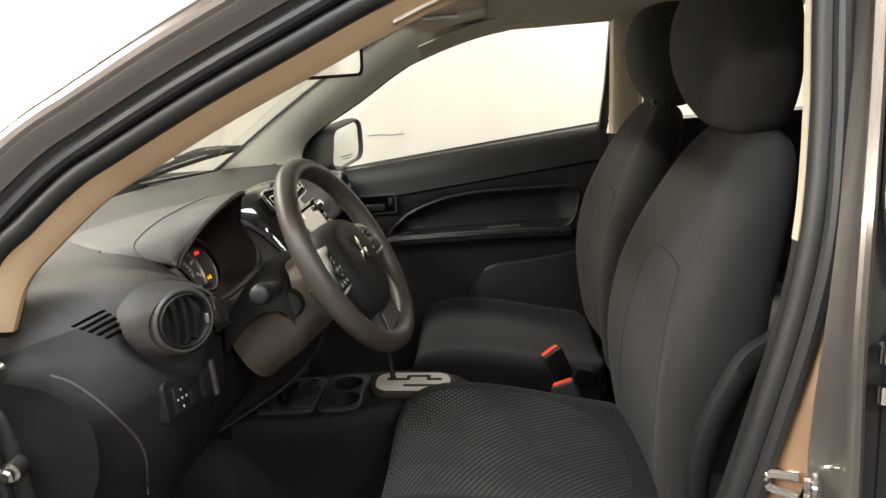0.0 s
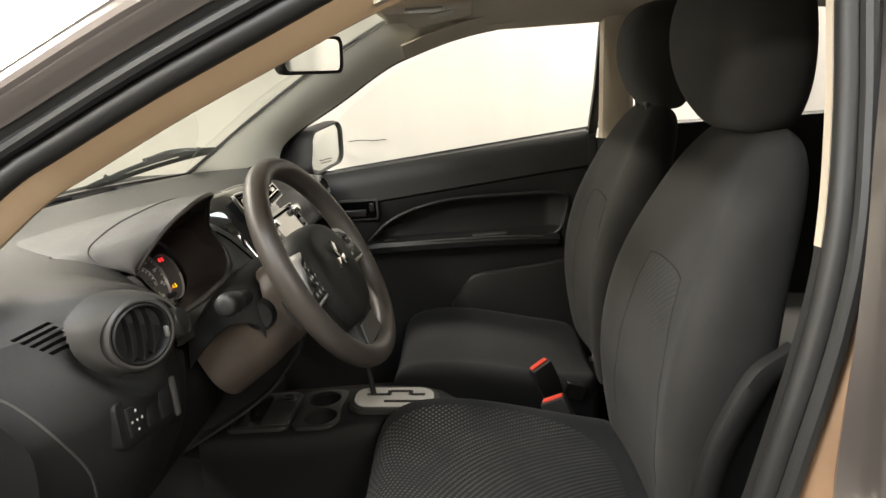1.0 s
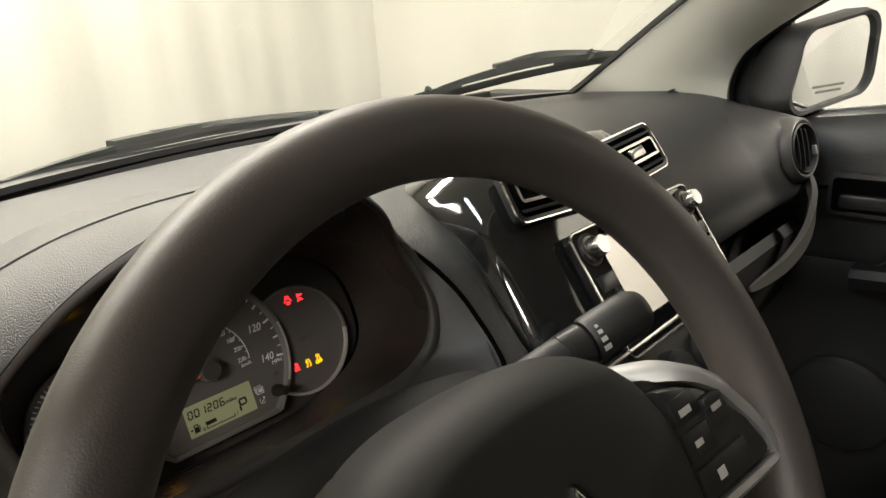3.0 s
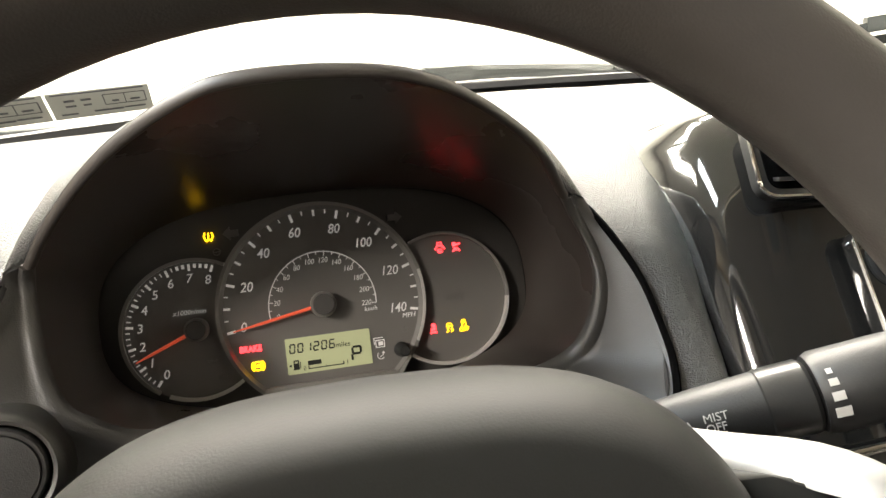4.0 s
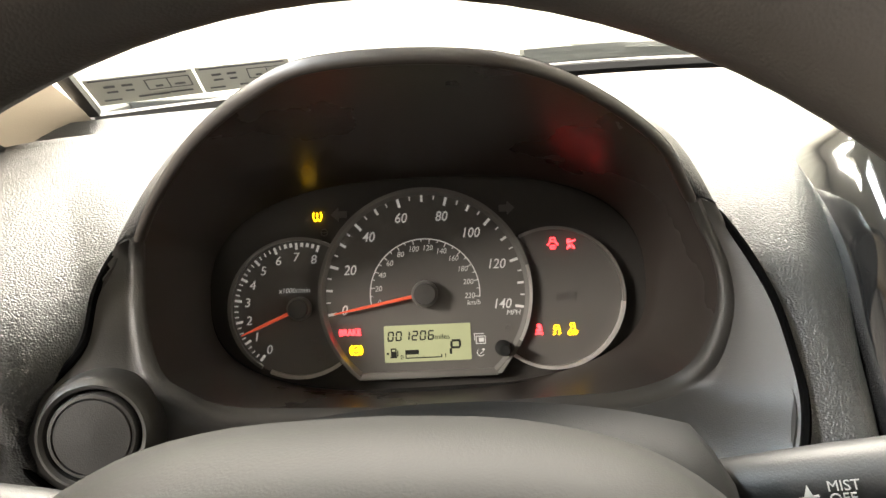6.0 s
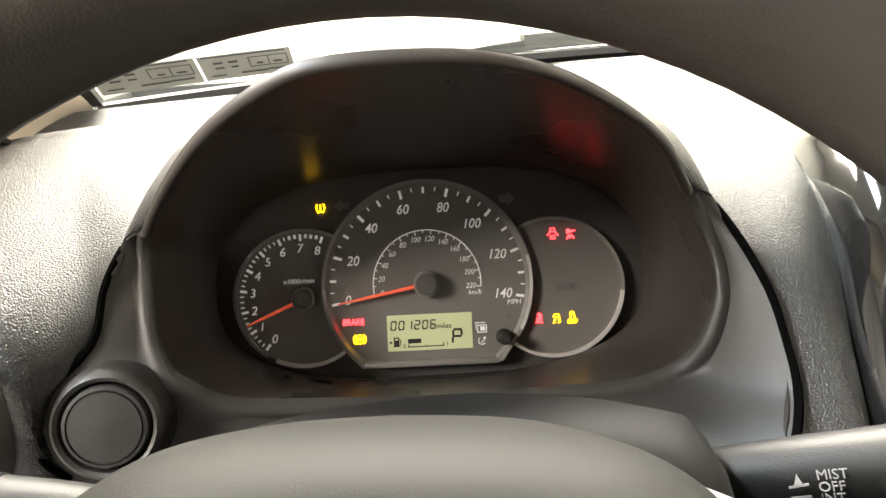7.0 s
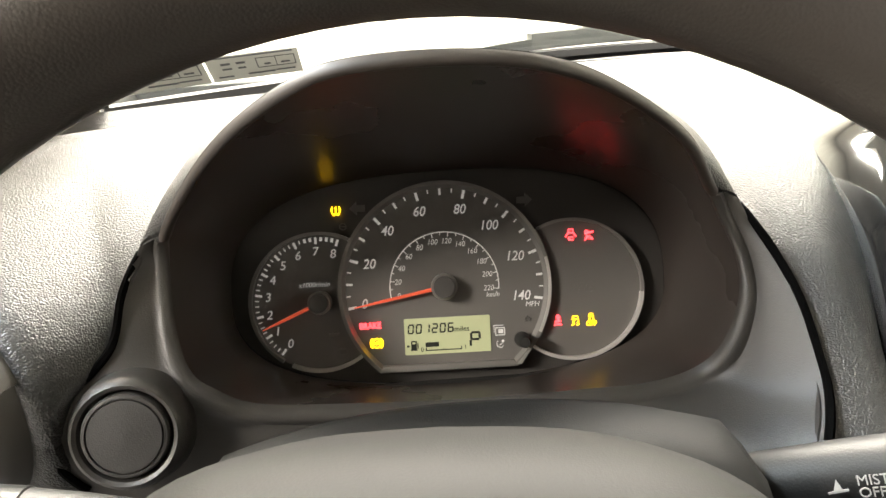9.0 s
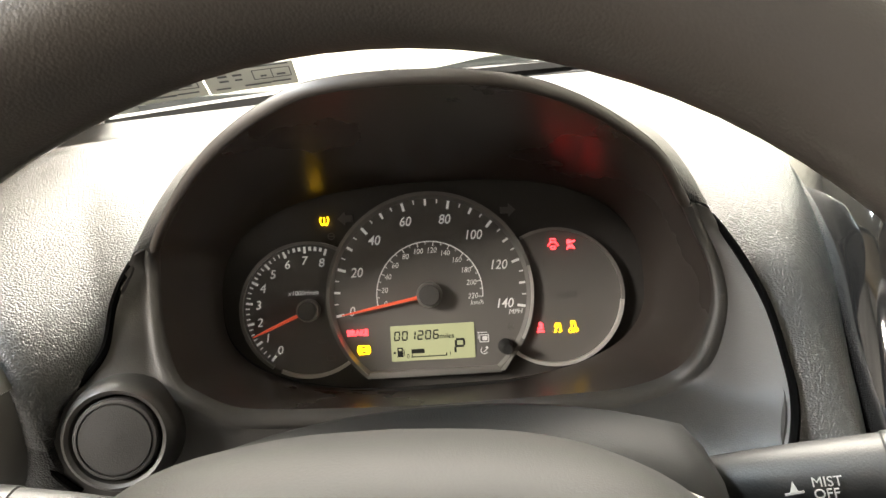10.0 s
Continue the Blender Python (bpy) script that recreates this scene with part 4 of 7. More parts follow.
# the mouth of the hood, by angle: an arch that leans out, corners set back, a foot that comes forward again
MOUTH = [(-90, -0.2925, 0.128, 0.934), (-64, -0.227, 0.125, 0.937), (-50, -0.195, 0.126, 0.938), (-36, -0.171, 0.129, 0.944), (-24, -0.160, 0.128, 0.959), (-8, -0.1525, 0.134, 0.980), (6, -0.152, 0.144, 0.996), (18, -0.158, 0.153, 1.013),
         (28, -0.166, 0.154, 1.030), (42, -0.184, 0.143, 1.056), (58, -0.219, 0.125, 1.081), (74, -0.253, 0.104, 1.0955), (90, -0.288, 0.099, 1.100), (104, -0.325, 0.099, 1.099), (116, -0.347, 0.106, 1.092), (128, -0.376, 0.124, 1.0745),
         (140, -0.401, 0.141, 1.052), (152, -0.4235, 0.157, 1.0245), (162, -0.4285, 0.159, 1.009), (172, -0.4255, 0.143, 0.990), (186, -0.422, 0.133, 0.974), (200, -0.416, 0.125, 0.962), (214, -0.407, 0.122, 0.955), (230, -0.388, 0.124, 0.943), (246, -0.345, 0.127, 0.937), (270, -0.2925, 0.128, 0.934)]


def through_table(rows, a, place):
    """A smooth line through rows that begin with an angle."""
    d = (math.degrees(a) + 90) % 360 - 90
    k = len(rows) - 1
    i = max(q for q in range(k) if rows[q][0] <= d)
    t = (d - rows[i][0]) / (rows[i + 1][0] - rows[i][0])
    v = [place(rows[i - 1] if i else rows[k - 1]), place(rows[i]), place(rows[i + 1]), place(rows[i + 2] if i + 2 <= k else rows[1])]
    return 0.5 * (2 * v[1] + (v[2] - v[0]) * t + (2 * v[0] - 5 * v[1] + 4 * v[2] - v[3]) * t * t + (3 * v[1] - v[0] - 3 * v[2] + v[3]) * t ** 3)


def lip(a, grow=0.0, off=0.0):
    """The edge of the hood's mouth; grow moves it outwards, off towards the driver."""
    p = through_table(MOUTH, a, lambda r: Vector(r[1:]))
    d = Vector((p.x + 0.2925, 0, p.z - 1.0)).normalized()
    return p + d * grow + LIP_N * off


NA = 72
ANG = [2 * math.pi * i / NA for i in range(NA)]


def dash_y(x, z):
    """The near face of the dashboard at one height."""
    line = [pod(p) for p in catmull([(x, y, h) for y, h in section(x)], 6)]
    for p, q in zip(line[18:], line[19:]):
        if p.z >= z >= q.z:
            return p.y + (q.y - p.y) * (p.z - z) / max(1e-6, p.z - q.z)
    return 0.15


# where the hood's skin and the collar end on the dashboard: angle round the mouth, x, z, y
FOOT = [(-90, -0.2925, 0.905, 0.105), (-68, -0.200, 0.912, 0.095), (-52, -0.150, 0.930, 0.070), (-40, -0.1415, 0.942, 0.078), (-28, -0.134, 0.953, 0.094), (-16, -0.133, 0.967, 0.108), (-4, -0.135, 0.985, 0.1235), (10, -0.141, 1.002, 0.139), (20, -0.147, 1.014, 0.153), (28, -0.150, 1.020, 0.166),
        (38, -0.150, 1.031, 0.215), (50, -0.156, 1.039, 0.29), (66, -0.195, 1.043, 0.37), (90, -0.285, 1.045, 0.43), (114, -0.375, 1.043, 0.37), (130, -0.424, 1.039, 0.29), (142, -0.432, 1.031, 0.215), (152, -0.4365, 1.018, 0.166), (162, -0.443, 1.002, 0.145), (174, -0.446, 0.983, 0.131),
        (184, -0.455, 0.972, 0.123), (194, -0.466, 0.963, 0.112), (206, -0.471, 0.948, 0.106), (218, -0.468, 0.930, 0.106), (232, -0.450, 0.912, 0.110), (248, -0.400, 0.905, 0.112), (270, -0.2925, 0.905, 0.105)]


def foot(a):
    return through_table(FOOT, a, lambda r: Vector((r[1], r[3], r[2])))


def skin(a, t, swell=0.0):
    """From the mouth's edge (0) to the dashboard (1)."""
    p, q = lip(a, 0.0035, -0.003), foot(a)
    m = p.lerp(q, t)
    up = max(0, math.sin(a))
    m.z += 0.006 * math.sin(math.pi * t) * up ** 2
    m.x += 0.010 * math.copysign(1, math.cos(a)) * math.sin(math.pi * t) * abs(math.cos(a)) ** 0.5 * up
    return m + LIP_N * swell * math.sin(math.pi * t ** 0.7)


SPLIT = 26
STEPS = (0.0, 0.03, 0.08, 0.16, 0.27, 0.4, 0.55, 0.7, 0.85, 1.0)
top_ang = [radians(SPLIT + (180 - 2 * SPLIT) * i / 64) for i in range(65)]
part("hood_lip", slab([[lip(a, g, o) for a in top_ang] for g, o in ((-0.0024, -0.0070), (-0.0024, -0.0040), (-0.0020, -0.0012), (-0.0008, 0.0008), (0.0010, 0.0012), (0.0026, 0.0002), (0.0034, -0.0024))], 0.001), M_LIP, dash, "black rounded hood lip", sharp=80)
brow = [[skin(a, t) for a in top_ang] for t in STEPS]
part("gauge_hood", even_slab(brow, 0.002, (-0.29, 0.25, 1.0)), M_DASH, dash, "grained dark grey gauge hood", sharp=60)
part("hood_seam", tube([skin(radians(82 + 60 * i / 40), 0.20 + 0.76 * (i / 40) ** 2.4) + Vector((0, 0, 0.0002)) for i in range(41)], 0.0009, 6), M_BLACK, dash)
# smooth collar round the lower part of the mouth
low_ang = [radians(180 - SPLIT + (180 + 2 * SPLIT) * i / 80) for i in range(81)]
col = [[lip(a, g, o) for a in low_ang] for g, o in ((-0.0016, -0.0055), (-0.0016, -0.0030), (-0.0009, -0.0006), (0.0010, 0.0010), (0.0030, 0.0016))]
col += [[skin(a, t, 0.003) for a in low_ang] for t in STEPS[2:]]
col += [[foot(a) + Vector((0, 0.003, 0)) for a in low_ang], [foot(a) + Vector((0, 0.018, 0)) for a in low_ang]]
part("gauge_collar", even_slab(col, 0.002, (-0.29, 0.4, 0.9)), M_COLLAR, dash, "smooth dark grey plastic collar", sharp=60)
for a0, a1 in ((-50, 26), (154, 225)):
    part("collar_joint", tube([foot(radians(a0 + (a1 - a0) * i / 40)) + Vector((0.0010 if a0 < 0 else -0.0010, -0.0006, 0)) for i in range(41)], 0.0020, 6), M_VOID, dash)
# black tunnel behind the mouth
HUB = Vector((-0.2935, 0.2215, 0.9601))
TAU = radians(19.9)
DV, DN = Vector((0, math.sin(TAU), math.cos(TAU))), Vector((0, -math.cos(TAU), math.sin(TAU)))


def dial(u, v, d=0.0):
    return HUB + Vector((u, 0, 0)) + DV * v + DN * d


tun = [[lip(a, -0.0012, -0.0052) for a in ANG]]
for t in (0.15, 0.4, 0.7, 1.0):
    r = []
    for a in ANG:
        p = lip(a, -0.0012, -0.0052)
        c, s = math.cos(a), math.sin(a)
        q = dial(0.003 + 0.128 * math.copysign(abs(c) ** 0.75, c), (0.068 if s > 0 else 0.056) * math.copysign(abs(s) ** 0.75, s), 0.004)
        r.append(p.lerp(q, t))
    tun.append(r)
part("hood_lining", loft(tun, cap=False), M_LINING, dash, "matt black hood lining")
# round blank cap beside the gauges
cap_m = Matrix.Translation((-0.439, 0.106, 0.949)) @ Vector((0.10, -0.93, 0.30)).to_track_quat("Z", "Y").to_matrix().to_4x4()
part("cap_bezel", turned(cap_m, [(0.030, -0.040), (0.0275, -0.012), (0.0258, -0.003), (0.0243, 0.0005), (0.0225, 0.002), (0.0208, 0.001), (0.0198, -0.002), (0.0198, -0.01)], 48, cap=False), M_COLLAR, dash)
part("blank_cap", turned(cap_m, [(0.0190, -0.01), (0.0190, 0.001), (0.0182, 0.0022), (0.0170, 0.0024), (0.0168, 0.0012), (0.0163, 0.0012), (0.0160, 0.0024), (0.0, 0.0034)], 48), M_COLLAR, dash, "round blank plastic cap")

# round outer air vents
def air_vent(c, nrm, size=1.0):
    m = Matrix.Translation(c) @ Vector(nrm).to_track_quat("Z", "Y").to_matrix().to_4x4() @ Matrix.Scale(size, 4)
    v = part("air_vent", turned(m, [(0.057, -0.03), (0.055, -0.008), (0.051, 0.003), (0.047, 0.006), (0.044, 0.005), (0.0425, -0.001), (0.042, -0.04)], 56, cap=False), M_SMOOTH, dash, "round air vent in a smooth grey bezel")
    part("vent_ring", turned(m, [(0.0425, -0.03), (0.0425, 0.006), (0.040, 0.008), (0.038, 0.005), (0.037, -0.03)], 56, cap=False), M_BLACK, v)
    part("vent_back", turned(m, [(0.0, -0.028), (0.04, -0.028), (0.04, -0.032), (0, -0.032)], 40), M_VOID, v)
    for k, (s, w) in enumerate(((-0.014, 0.034), (0.002, 0.037), (0.018, 0.032))):
        rows = [[m @ Vector((s + 0.006 * math.cos(t) * (1 if s > 0 else 1) - 0.006, w * math.sin(t), z)) for t in np.linspace(-1.5, 1.5, 11)] for z in (-0.022, 0.004)]
        part("slat", slab(rows, 0.0022), M_BEZEL, v)
    part("vent_tab", box(m @ pose(0.036, -0.008, 0.004), 0.005, 0.016, 0.008, 0.0015), M_SILVER, v)
    return v


air_vent((-0.5266, 0.1215, 0.961), (-0.57, -0.82, 0.05), 0.94)
air_vent((0.545, 0.098, 0.976), (-0.12, -0.965, 0.22), 0.84)

# slots for the side window
sz = Vector((-0.55, -0.5, 0.67)).normalized()
def drop(p, d):
    """Lets a point fall along a line on to the dashboard's face."""
    for k in range(300):
        q = p + d * (0.030 - 0.0002 * k)
        if q.y > dash_y(q.x, q.z):
            return q + d * 0.0010
    return p


SLOT_A, SLOT_B = (Vector((-0.612, 0.231, 0.990)), Vector((-0.590, 0.195, 1.004))), (Vector((-0.608, 0.191, 0.970)), Vector((-0.587, 0.170, 0.978)))
for i in range(5):
    a, b = SLOT_A[0].lerp(SLOT_B[0], i / 4), SLOT_A[1].lerp(SLOT_B[1], i / 4)
    cross = (SLOT_B[0] - SLOT_A[0]).normalized()
    rows = [[drop(a.lerp(b, t) + cross * w, sz) for w in (-0.0027, 0.0027)] for t in np.linspace(0, 1, 12)]
    part("demister_slot", slab(rows, 0.0006), M_VOID, dash, "black side demister slot")

# switch panel at the knees
sw = Matrix.Translation((-0.548, 0.122, 0.862)) @ Vector((-0.12, -0.98, 0.12)).to_track_quat("Z", "Y").to_matrix().to_4x4() @ Matrix.Rotation(radians(-7), 4, "Z")
panel = part("switch_panel", prism(sw, rrect(0.122, 0.060, 0.01), -0.02, 0.004, 0.003), M_DASHLOW, dash, "switch panel with mirror control")
part("switch_lip", box(sw @ pose(0.058, 0.0, 0.004), 0.010, 0.056, 0.010, 0.003), M_SMOOTH, panel)
part("switch_recess", prism(sw, rrect(0.10, 0.046, 0.006), 0.004, 0.0046), M_BLACK, panel)
for i, w in enumerate((0.030, 0.022, 0.026)):
    part("switch", box(sw @ pose(-0.032 + 0.032 * i, 0, 0.006), w, 0.038, 0.006, 0.002), M_BLACK, panel)
for dx, dy in ((-0.032, 0.012), (-0.032, -0.012), (-0.042, 0.0), (-0.022, 0.0), (-0.032, 0.0)):
    part("switch_mark", box(sw @ pose(dx, dy, 0.0094), 0.003, 0.003, 0.0005), M_WHITE, panel)
lid = [drop(Vector(p), Vector((-0.80, -0.50, 0.30)).normalized()) for p in catmull([(-0.668, 0.235, 0.948), (-0.655, 0.215, 0.930), (-0.640, 0.190, 0.890), (-0.628, 0.165, 0.835), (-0.626, 0.160, 0.795), (-0.63, 0.165, 0.75)], 6)]
part("fuse_lid_edge", tube(lid, 0.0016, 6), M_SMOOTH, dash, "grey edge of the fuse lid")

# glove box and passenger shelf
part("glovebox_lid", slab([[(x, y, z) for x in np.linspace(0.215, 0.60, 14)] for y, z in ((0.116, 0.86), (0.104, 0.85), (0.104, 0.80), (0.125, 0.74), (0.16, 0.68))], 0.006), M_DASHLOW, dash, "dark glove box lid")
part("vent_bracket", sweep(catmull([(0.560, 0.095, 0.945), (0.542, 0.077, 0.905), (0.502, 0.071, 0.868), (0.440, 0.076, 0.842), (0.365, 0.090, 0.828)], 8), [(-0.006, -0.013), (0.003, -0.011), (0.006, 0.0), (0.003, 0.011), (-0.006, 0.013)], scales=[0.3 + 0.7 * math.sin(math.pi * i / 32) ** 0.7 for i in range(33)]), M_SATIN, dash, "satin grey curved dash end trim")

# ---- centre stack ----
stack = thing("centre_stack", (0.01, 0.1, 0.9), "gloss black centre stack with vents and radio", "centre stack")
SM = Matrix.Translation((0.012, 0.095, 0.985)) @ Euler((radians(90 - 33), 0, 0)).to_matrix().to_4x4()   # x right, y up the face, z to the driver
sheet = []
for y, z, w in ((0.262, 1.036, 0.050), (0.255, 1.042, 0.056), (0.225, 1.054, 0.068), (0.19, 1.064, 0.080), (0.16, 1.066, 0.092), (0.1386, 1.052, 0.102), (0.117, 1.019, 0.108), (0.095, 0.985, 0.112), (0.062, 0.935, 0.116), (0.030, 0.885, 0.118), (0.002, 0.842, 0.118), (0.004, 0.80, 0.116)):
    sheet.append([(0.041 + (w + 0.025) * u, y + 0.020 * abs(u) ** 6, z - 0.010 * abs(u) ** 6) for u in np.linspace(-1, 1, 21)])
    a, b = sheet[-1][0], sheet[-1][-1]
    sheet[-1] = [(a[0] - 0.003, a[1] + 0.06, a[2] - 0.02)] + sheet[-1] + [(b[0] + 0.003, b[1] + 0.06, b[2] - 0.02)]
part("surround", slab(sheet, 0.02), M_PIANO, stack, "gloss black surround draped over the dash", sharp=50)
for k, vx in enumerate((-0.030, 0.106)):
    vm = SM @ pose(vx, 0.064, 0, 0, 0, -4 + 8 * k)
    vb = part("centre_vent", prism(vm, rrect(0.108, 0.050, 0.009), 0.002, 0.009, 0.002), M_BEZEL, stack, "centre air vent with chrome frame")
    part("vent_edge", tube([vm @ Vector((x, y, 0.009)) for x, y in rrect(0.108, 0.050, 0.009)], 0.0012, 6, loop=True), M_BRIGHT, vb)
    part("vent_mouth", prism(vm, rrect(0.098, 0.042, 0.007), 0.006, 0.0095), M_VOID, vb)
    part("vent_frame", sweep([vm @ Vector((x, y, 0.011)) for x, y in rrect(0.086, 0.017, 0.003)], [(-0.0014, -0.003), (0.0014, -0.003), (0.0014, 0.0012), (-0.0014, 0.0012)], up=vm.to_3x3() @ Vector((0, 0, 1)), loop=True), M_CHROME, vb)
    part("vent_tab", box(vm @ pose(0.0, 0.0, 0.0135), 0.026, 0.010, 0.008, 0.002), M_CHROME, vb)
    for dy in (-0.0155, 0.0155):
        part("slat", box(vm @ pose(0, dy, 0.009, 20), 0.092, 0.002, 0.010), M_BLACK, vb)
part("hazard_button", box(SM @ pose(0.038, 0.066, 0.006), 0.016, 0.03, 0.008, 0.003), M_BLACK, stack)
RM = SM @ Matrix.Translation((0.060, -0.003, 0))
radio = part("radio", prism(RM @ pose(0.0, -0.034, 0), rrect(0.206, 0.112, 0.008), 0.002, 0.010, 0.002), M_PIANO, stack, "black touchscreen radio with chrome edge")
part("disc_slot", box(RM @ pose(0.004, 0.0145, 0.0105), 0.13, 0.005, 0.002), M_VOID, radio)
part("screen", prism(RM @ pose(0.0, -0.029, 0), rrect(0.140, 0.076, 0.003), 0.010, 0.0108), M_SCREEN, radio, "glossy dark touchscreen")
part("radio_edge", tube([RM @ Vector((x, y - 0.034, 0.0105)) for x, y in rrect(0.206, 0.112, 0.008)], 0.0012, 6, loop=True), M_CHROME, radio)
for vx, word in ((-0.085, "volume_knob"), (0.087, "tune_knob")):
    knob = part(word, turned(RM @ pose(vx, 0.004, 0.010), [(0.0115, 0), (0.0115, 0.003), (0.0095, 0.004), (0.009, 0.013), (0.0078, 0.0155), (0, 0.015)], 28), M_CHROME, radio, "chrome radio knob")
    part("knob_seat", turned(RM @ pose(vx, 0.004, 0.010), [(0.0145, 0), (0.0145, 0.0015), (0.0116, 0.0015)], 28, cap=False), M_BLACK, knob)
    for k in range(3):
        part("radio_button", box(RM @ pose(vx, -0.026 - 0.018 * k, 0.0115), 0.024, 0.014, 0.003, 0.001), M_BEZEL, radio)
clim = part("climate_panel", prism(SM @ pose(0, -0.122, 0), rrect(0.20, 0.075, 0.01), 0.002, 0.007, 0.002), M_BLACK, stack, "black climate control panel")
part("silver_bar", box(SM @ pose(0, -0.086, 0.009), 0.19, 0.004, 0.004, 0.001), M_CHROME, stack)
for x in (-0.062, 0.0, 0.062):
    part("climate_knob", turned(SM @ pose(x, -0.125, 0.006), [(0.022, 0), (0.021, 0.012), (0.018, 0.015), (0, 0.0145)], 28), M_BLACK, clim)

# teardrop trim that runs from the outer vent up the dash
tear = []
for t in np.linspace(0, 1, 25):
    a = radians(20 + 230 * t)
    r = Vector((math.cos(a), 0, math.sin(a)))
    ext = 0.002 + 0.015 * max(0, math.sin(math.pi * t)) ** 4
    c = Vector((-0.5266, 0.1185, 0.961)) + r * 0.046
    c.y += -0.695 * (c.x + 0.5266) + 0.058 * (c.z - 0.961)
    o = Vector((-0.5266, 0, 0.961)) + r * (0.052 + ext) + Vector((-0.25 * ext, 0, 0.2 * ext))
    o.y = dash_y(o.x, o.z) + 0.002
    m1, m2 = c.lerp(o, 0.35) + Vector((0, -0.004, 0.001)), c.lerp(o, 0.7) + Vector((0, -0.004, 0.002))
    tear.append([c, m1, m2, o])
part("vent_trim", slab(tear, 0.002), M_SMOOTH, dash, "smooth grey teardrop vent trim")


# ---- instrument cluster ----
clus = thing("instrument_cluster", tuple(HUB), "round speedometer cluster with lit warning symbols", "instrument cluster")
FM = Matrix((( 1, 0, 0, 0), (0, DV.y, DN.y, 0), (0, DV.z, DN.z, 0), (0, 0, 0, 1)))
FM = Matrix.Translation(HUB) @ FM @ Matrix.Rotation(radians(-0.9), 4, "Z")       # x right, y up the face, z to the driver


def on(u, v, d=0.0, turn=0.0):
    return FM @ pose(u, v, d, 0, 0, turn)


face_o = []
for a in ANG:
    c, s = math.cos(a), math.sin(a)
    face_o.append((0.003 + 0.131 * math.copysign(abs(c) ** 0.75, c), (0.070 if s > 0 else 0.058) * math.copysign(abs(s) ** 0.75, s)))
part("face", prism(FM, face_o, -0.012, -0.006), M_FACEBACK, clus, "black gauge face")


def arc(cx, cy, r, a0, a1, n):
    return [(cx + r * math.cos(radians(a0 + (a1 - a0) * i / n)), cy + r * math.sin(radians(a0 + (a1 - a0) * i / n))) for i in range(n + 1)]


def band(pts_in, pts_out, z0, z1):
    """A flat ring-shaped plate between two lines."""
    return loft([[FM @ Vector((*a, z0)), FM @ Vector((*a, z1)), FM @ Vector((*b, z1)), FM @ Vector((*b, z0))] for a, b in zip(pts_in, pts_out)])


# speedometer: raised plate with a grey ring, cut off level at the foot
SC, RO, CUT = (0.0008, -0.0010), 0.0634, 50.0
plate = part("speedometer", prism(FM, arc(*SC, RO - 0.001, -CUT, 180 + CUT, 60), -0.006, 0.0), M_FACE, clus, "black speedometer dial")
part("dial_ring", loft([[FM @ Vector((x, y, z)) for x, y, z in ((*a, 0.0), (*b, 0.0034), (*c, 0.0034), (*d, -0.003))] for a, b, c, d in zip(*[arc(*SC, r, -CUT, 180 + CUT, 60) for r in (RO - 0.0042, RO - 0.0022, RO, RO + 0.0005)])]), M_RING, plate, "satin grey dial ring")
fy = SC[1] - RO * math.sin(radians(CUT))
part("dial_foot", prism(FM, [(-0.0400, fy - 0.0005), (0.0416, fy - 0.0005), (0.0398, fy + 0.0036), (-0.0382, fy + 0.0036)], -0.002, 0.0034, 0.0008), M_RING, plate)
# shine on the speedometer ring, painted as a pale arc and a silver piece
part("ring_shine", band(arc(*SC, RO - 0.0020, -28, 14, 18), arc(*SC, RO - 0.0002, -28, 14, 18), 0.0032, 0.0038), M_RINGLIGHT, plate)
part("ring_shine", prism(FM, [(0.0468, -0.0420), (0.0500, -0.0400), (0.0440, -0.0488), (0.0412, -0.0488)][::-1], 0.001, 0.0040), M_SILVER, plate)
# ticks: 0 to 140
A0, A1 = 189.9, -9.5


def sp_angle(v):
    return A0 + (A1 - A0) * v / 140


for v in range(0, 141, 5):
    a = sp_angle(v)
    ln, w = (0.0050, 0.0016) if v % 20 == 0 else ((0.0038, 0.0014) if v % 10 == 0 else (0.0024, 0.0008))
    r = 0.0588 - ln / 2
    part("tick", box(on(SC[0] + r * math.cos(radians(a)), SC[1] + r * math.sin(radians(a)), 0.0004, a), ln, w, 0.0006), M_WHITE, plate, smooth=False)
for v, (u, w) in {0: (-0.0477, -0.0088), 20: (-0.0436, 0.0148), 40: (-0.0319, 0.0340), 60: (-0.0124, 0.0445), 80: (0.0117, 0.0447), 100: (0.0287, 0.0343), 120: (0.0432, 0.0152), 140: (0.0458, -0.0086)}.items():
    lettering(str(v), 0.0082, on(u, w, 0.0004, -1) @ Matrix.Diagonal((0.90, 1, 1, 1)), M_WHITE, plate, "number", shear=0.2, bold=0.00005)
lettering("MPH", 0.0042, on(0.0524, -0.0139, 0.0004), M_WHITE, plate, shear=0.2)
# inner km/h scale
IC = (0.0006, -0.0006)
part("inner_arc", band(arc(*IC, 0.0322, -5, 190, 40), arc(*IC, 0.0328, -5, 190, 40), 0.0, 0.0005), M_WHITE, plate)
for k in range(0, 221, 10):
    a = 189.5 - k / 220 * 194.5
    ln = 0.0028 if k % 20 == 0 else 0.0018
    r = 0.0326 - ln / 2
    part("inner_tick", box(on(IC[0] + r * math.cos(radians(a)), IC[1] + r * math.sin(radians(a)), 0.0003, a), ln, 0.0005, 0.0005), M_WHITE, plate, smooth=False)
    if k % 20 == 0:
        lettering(str(k), 0.0046, on(-0.0002 + 0.0271 * math.cos(radians(a)), -0.0006 + 0.0271 * math.sin(radians(a)), 0.0003) @ Matrix.Diagonal((0.9, 1, 1, 1)), M_WHITE, plate, "number", shear=0.2)
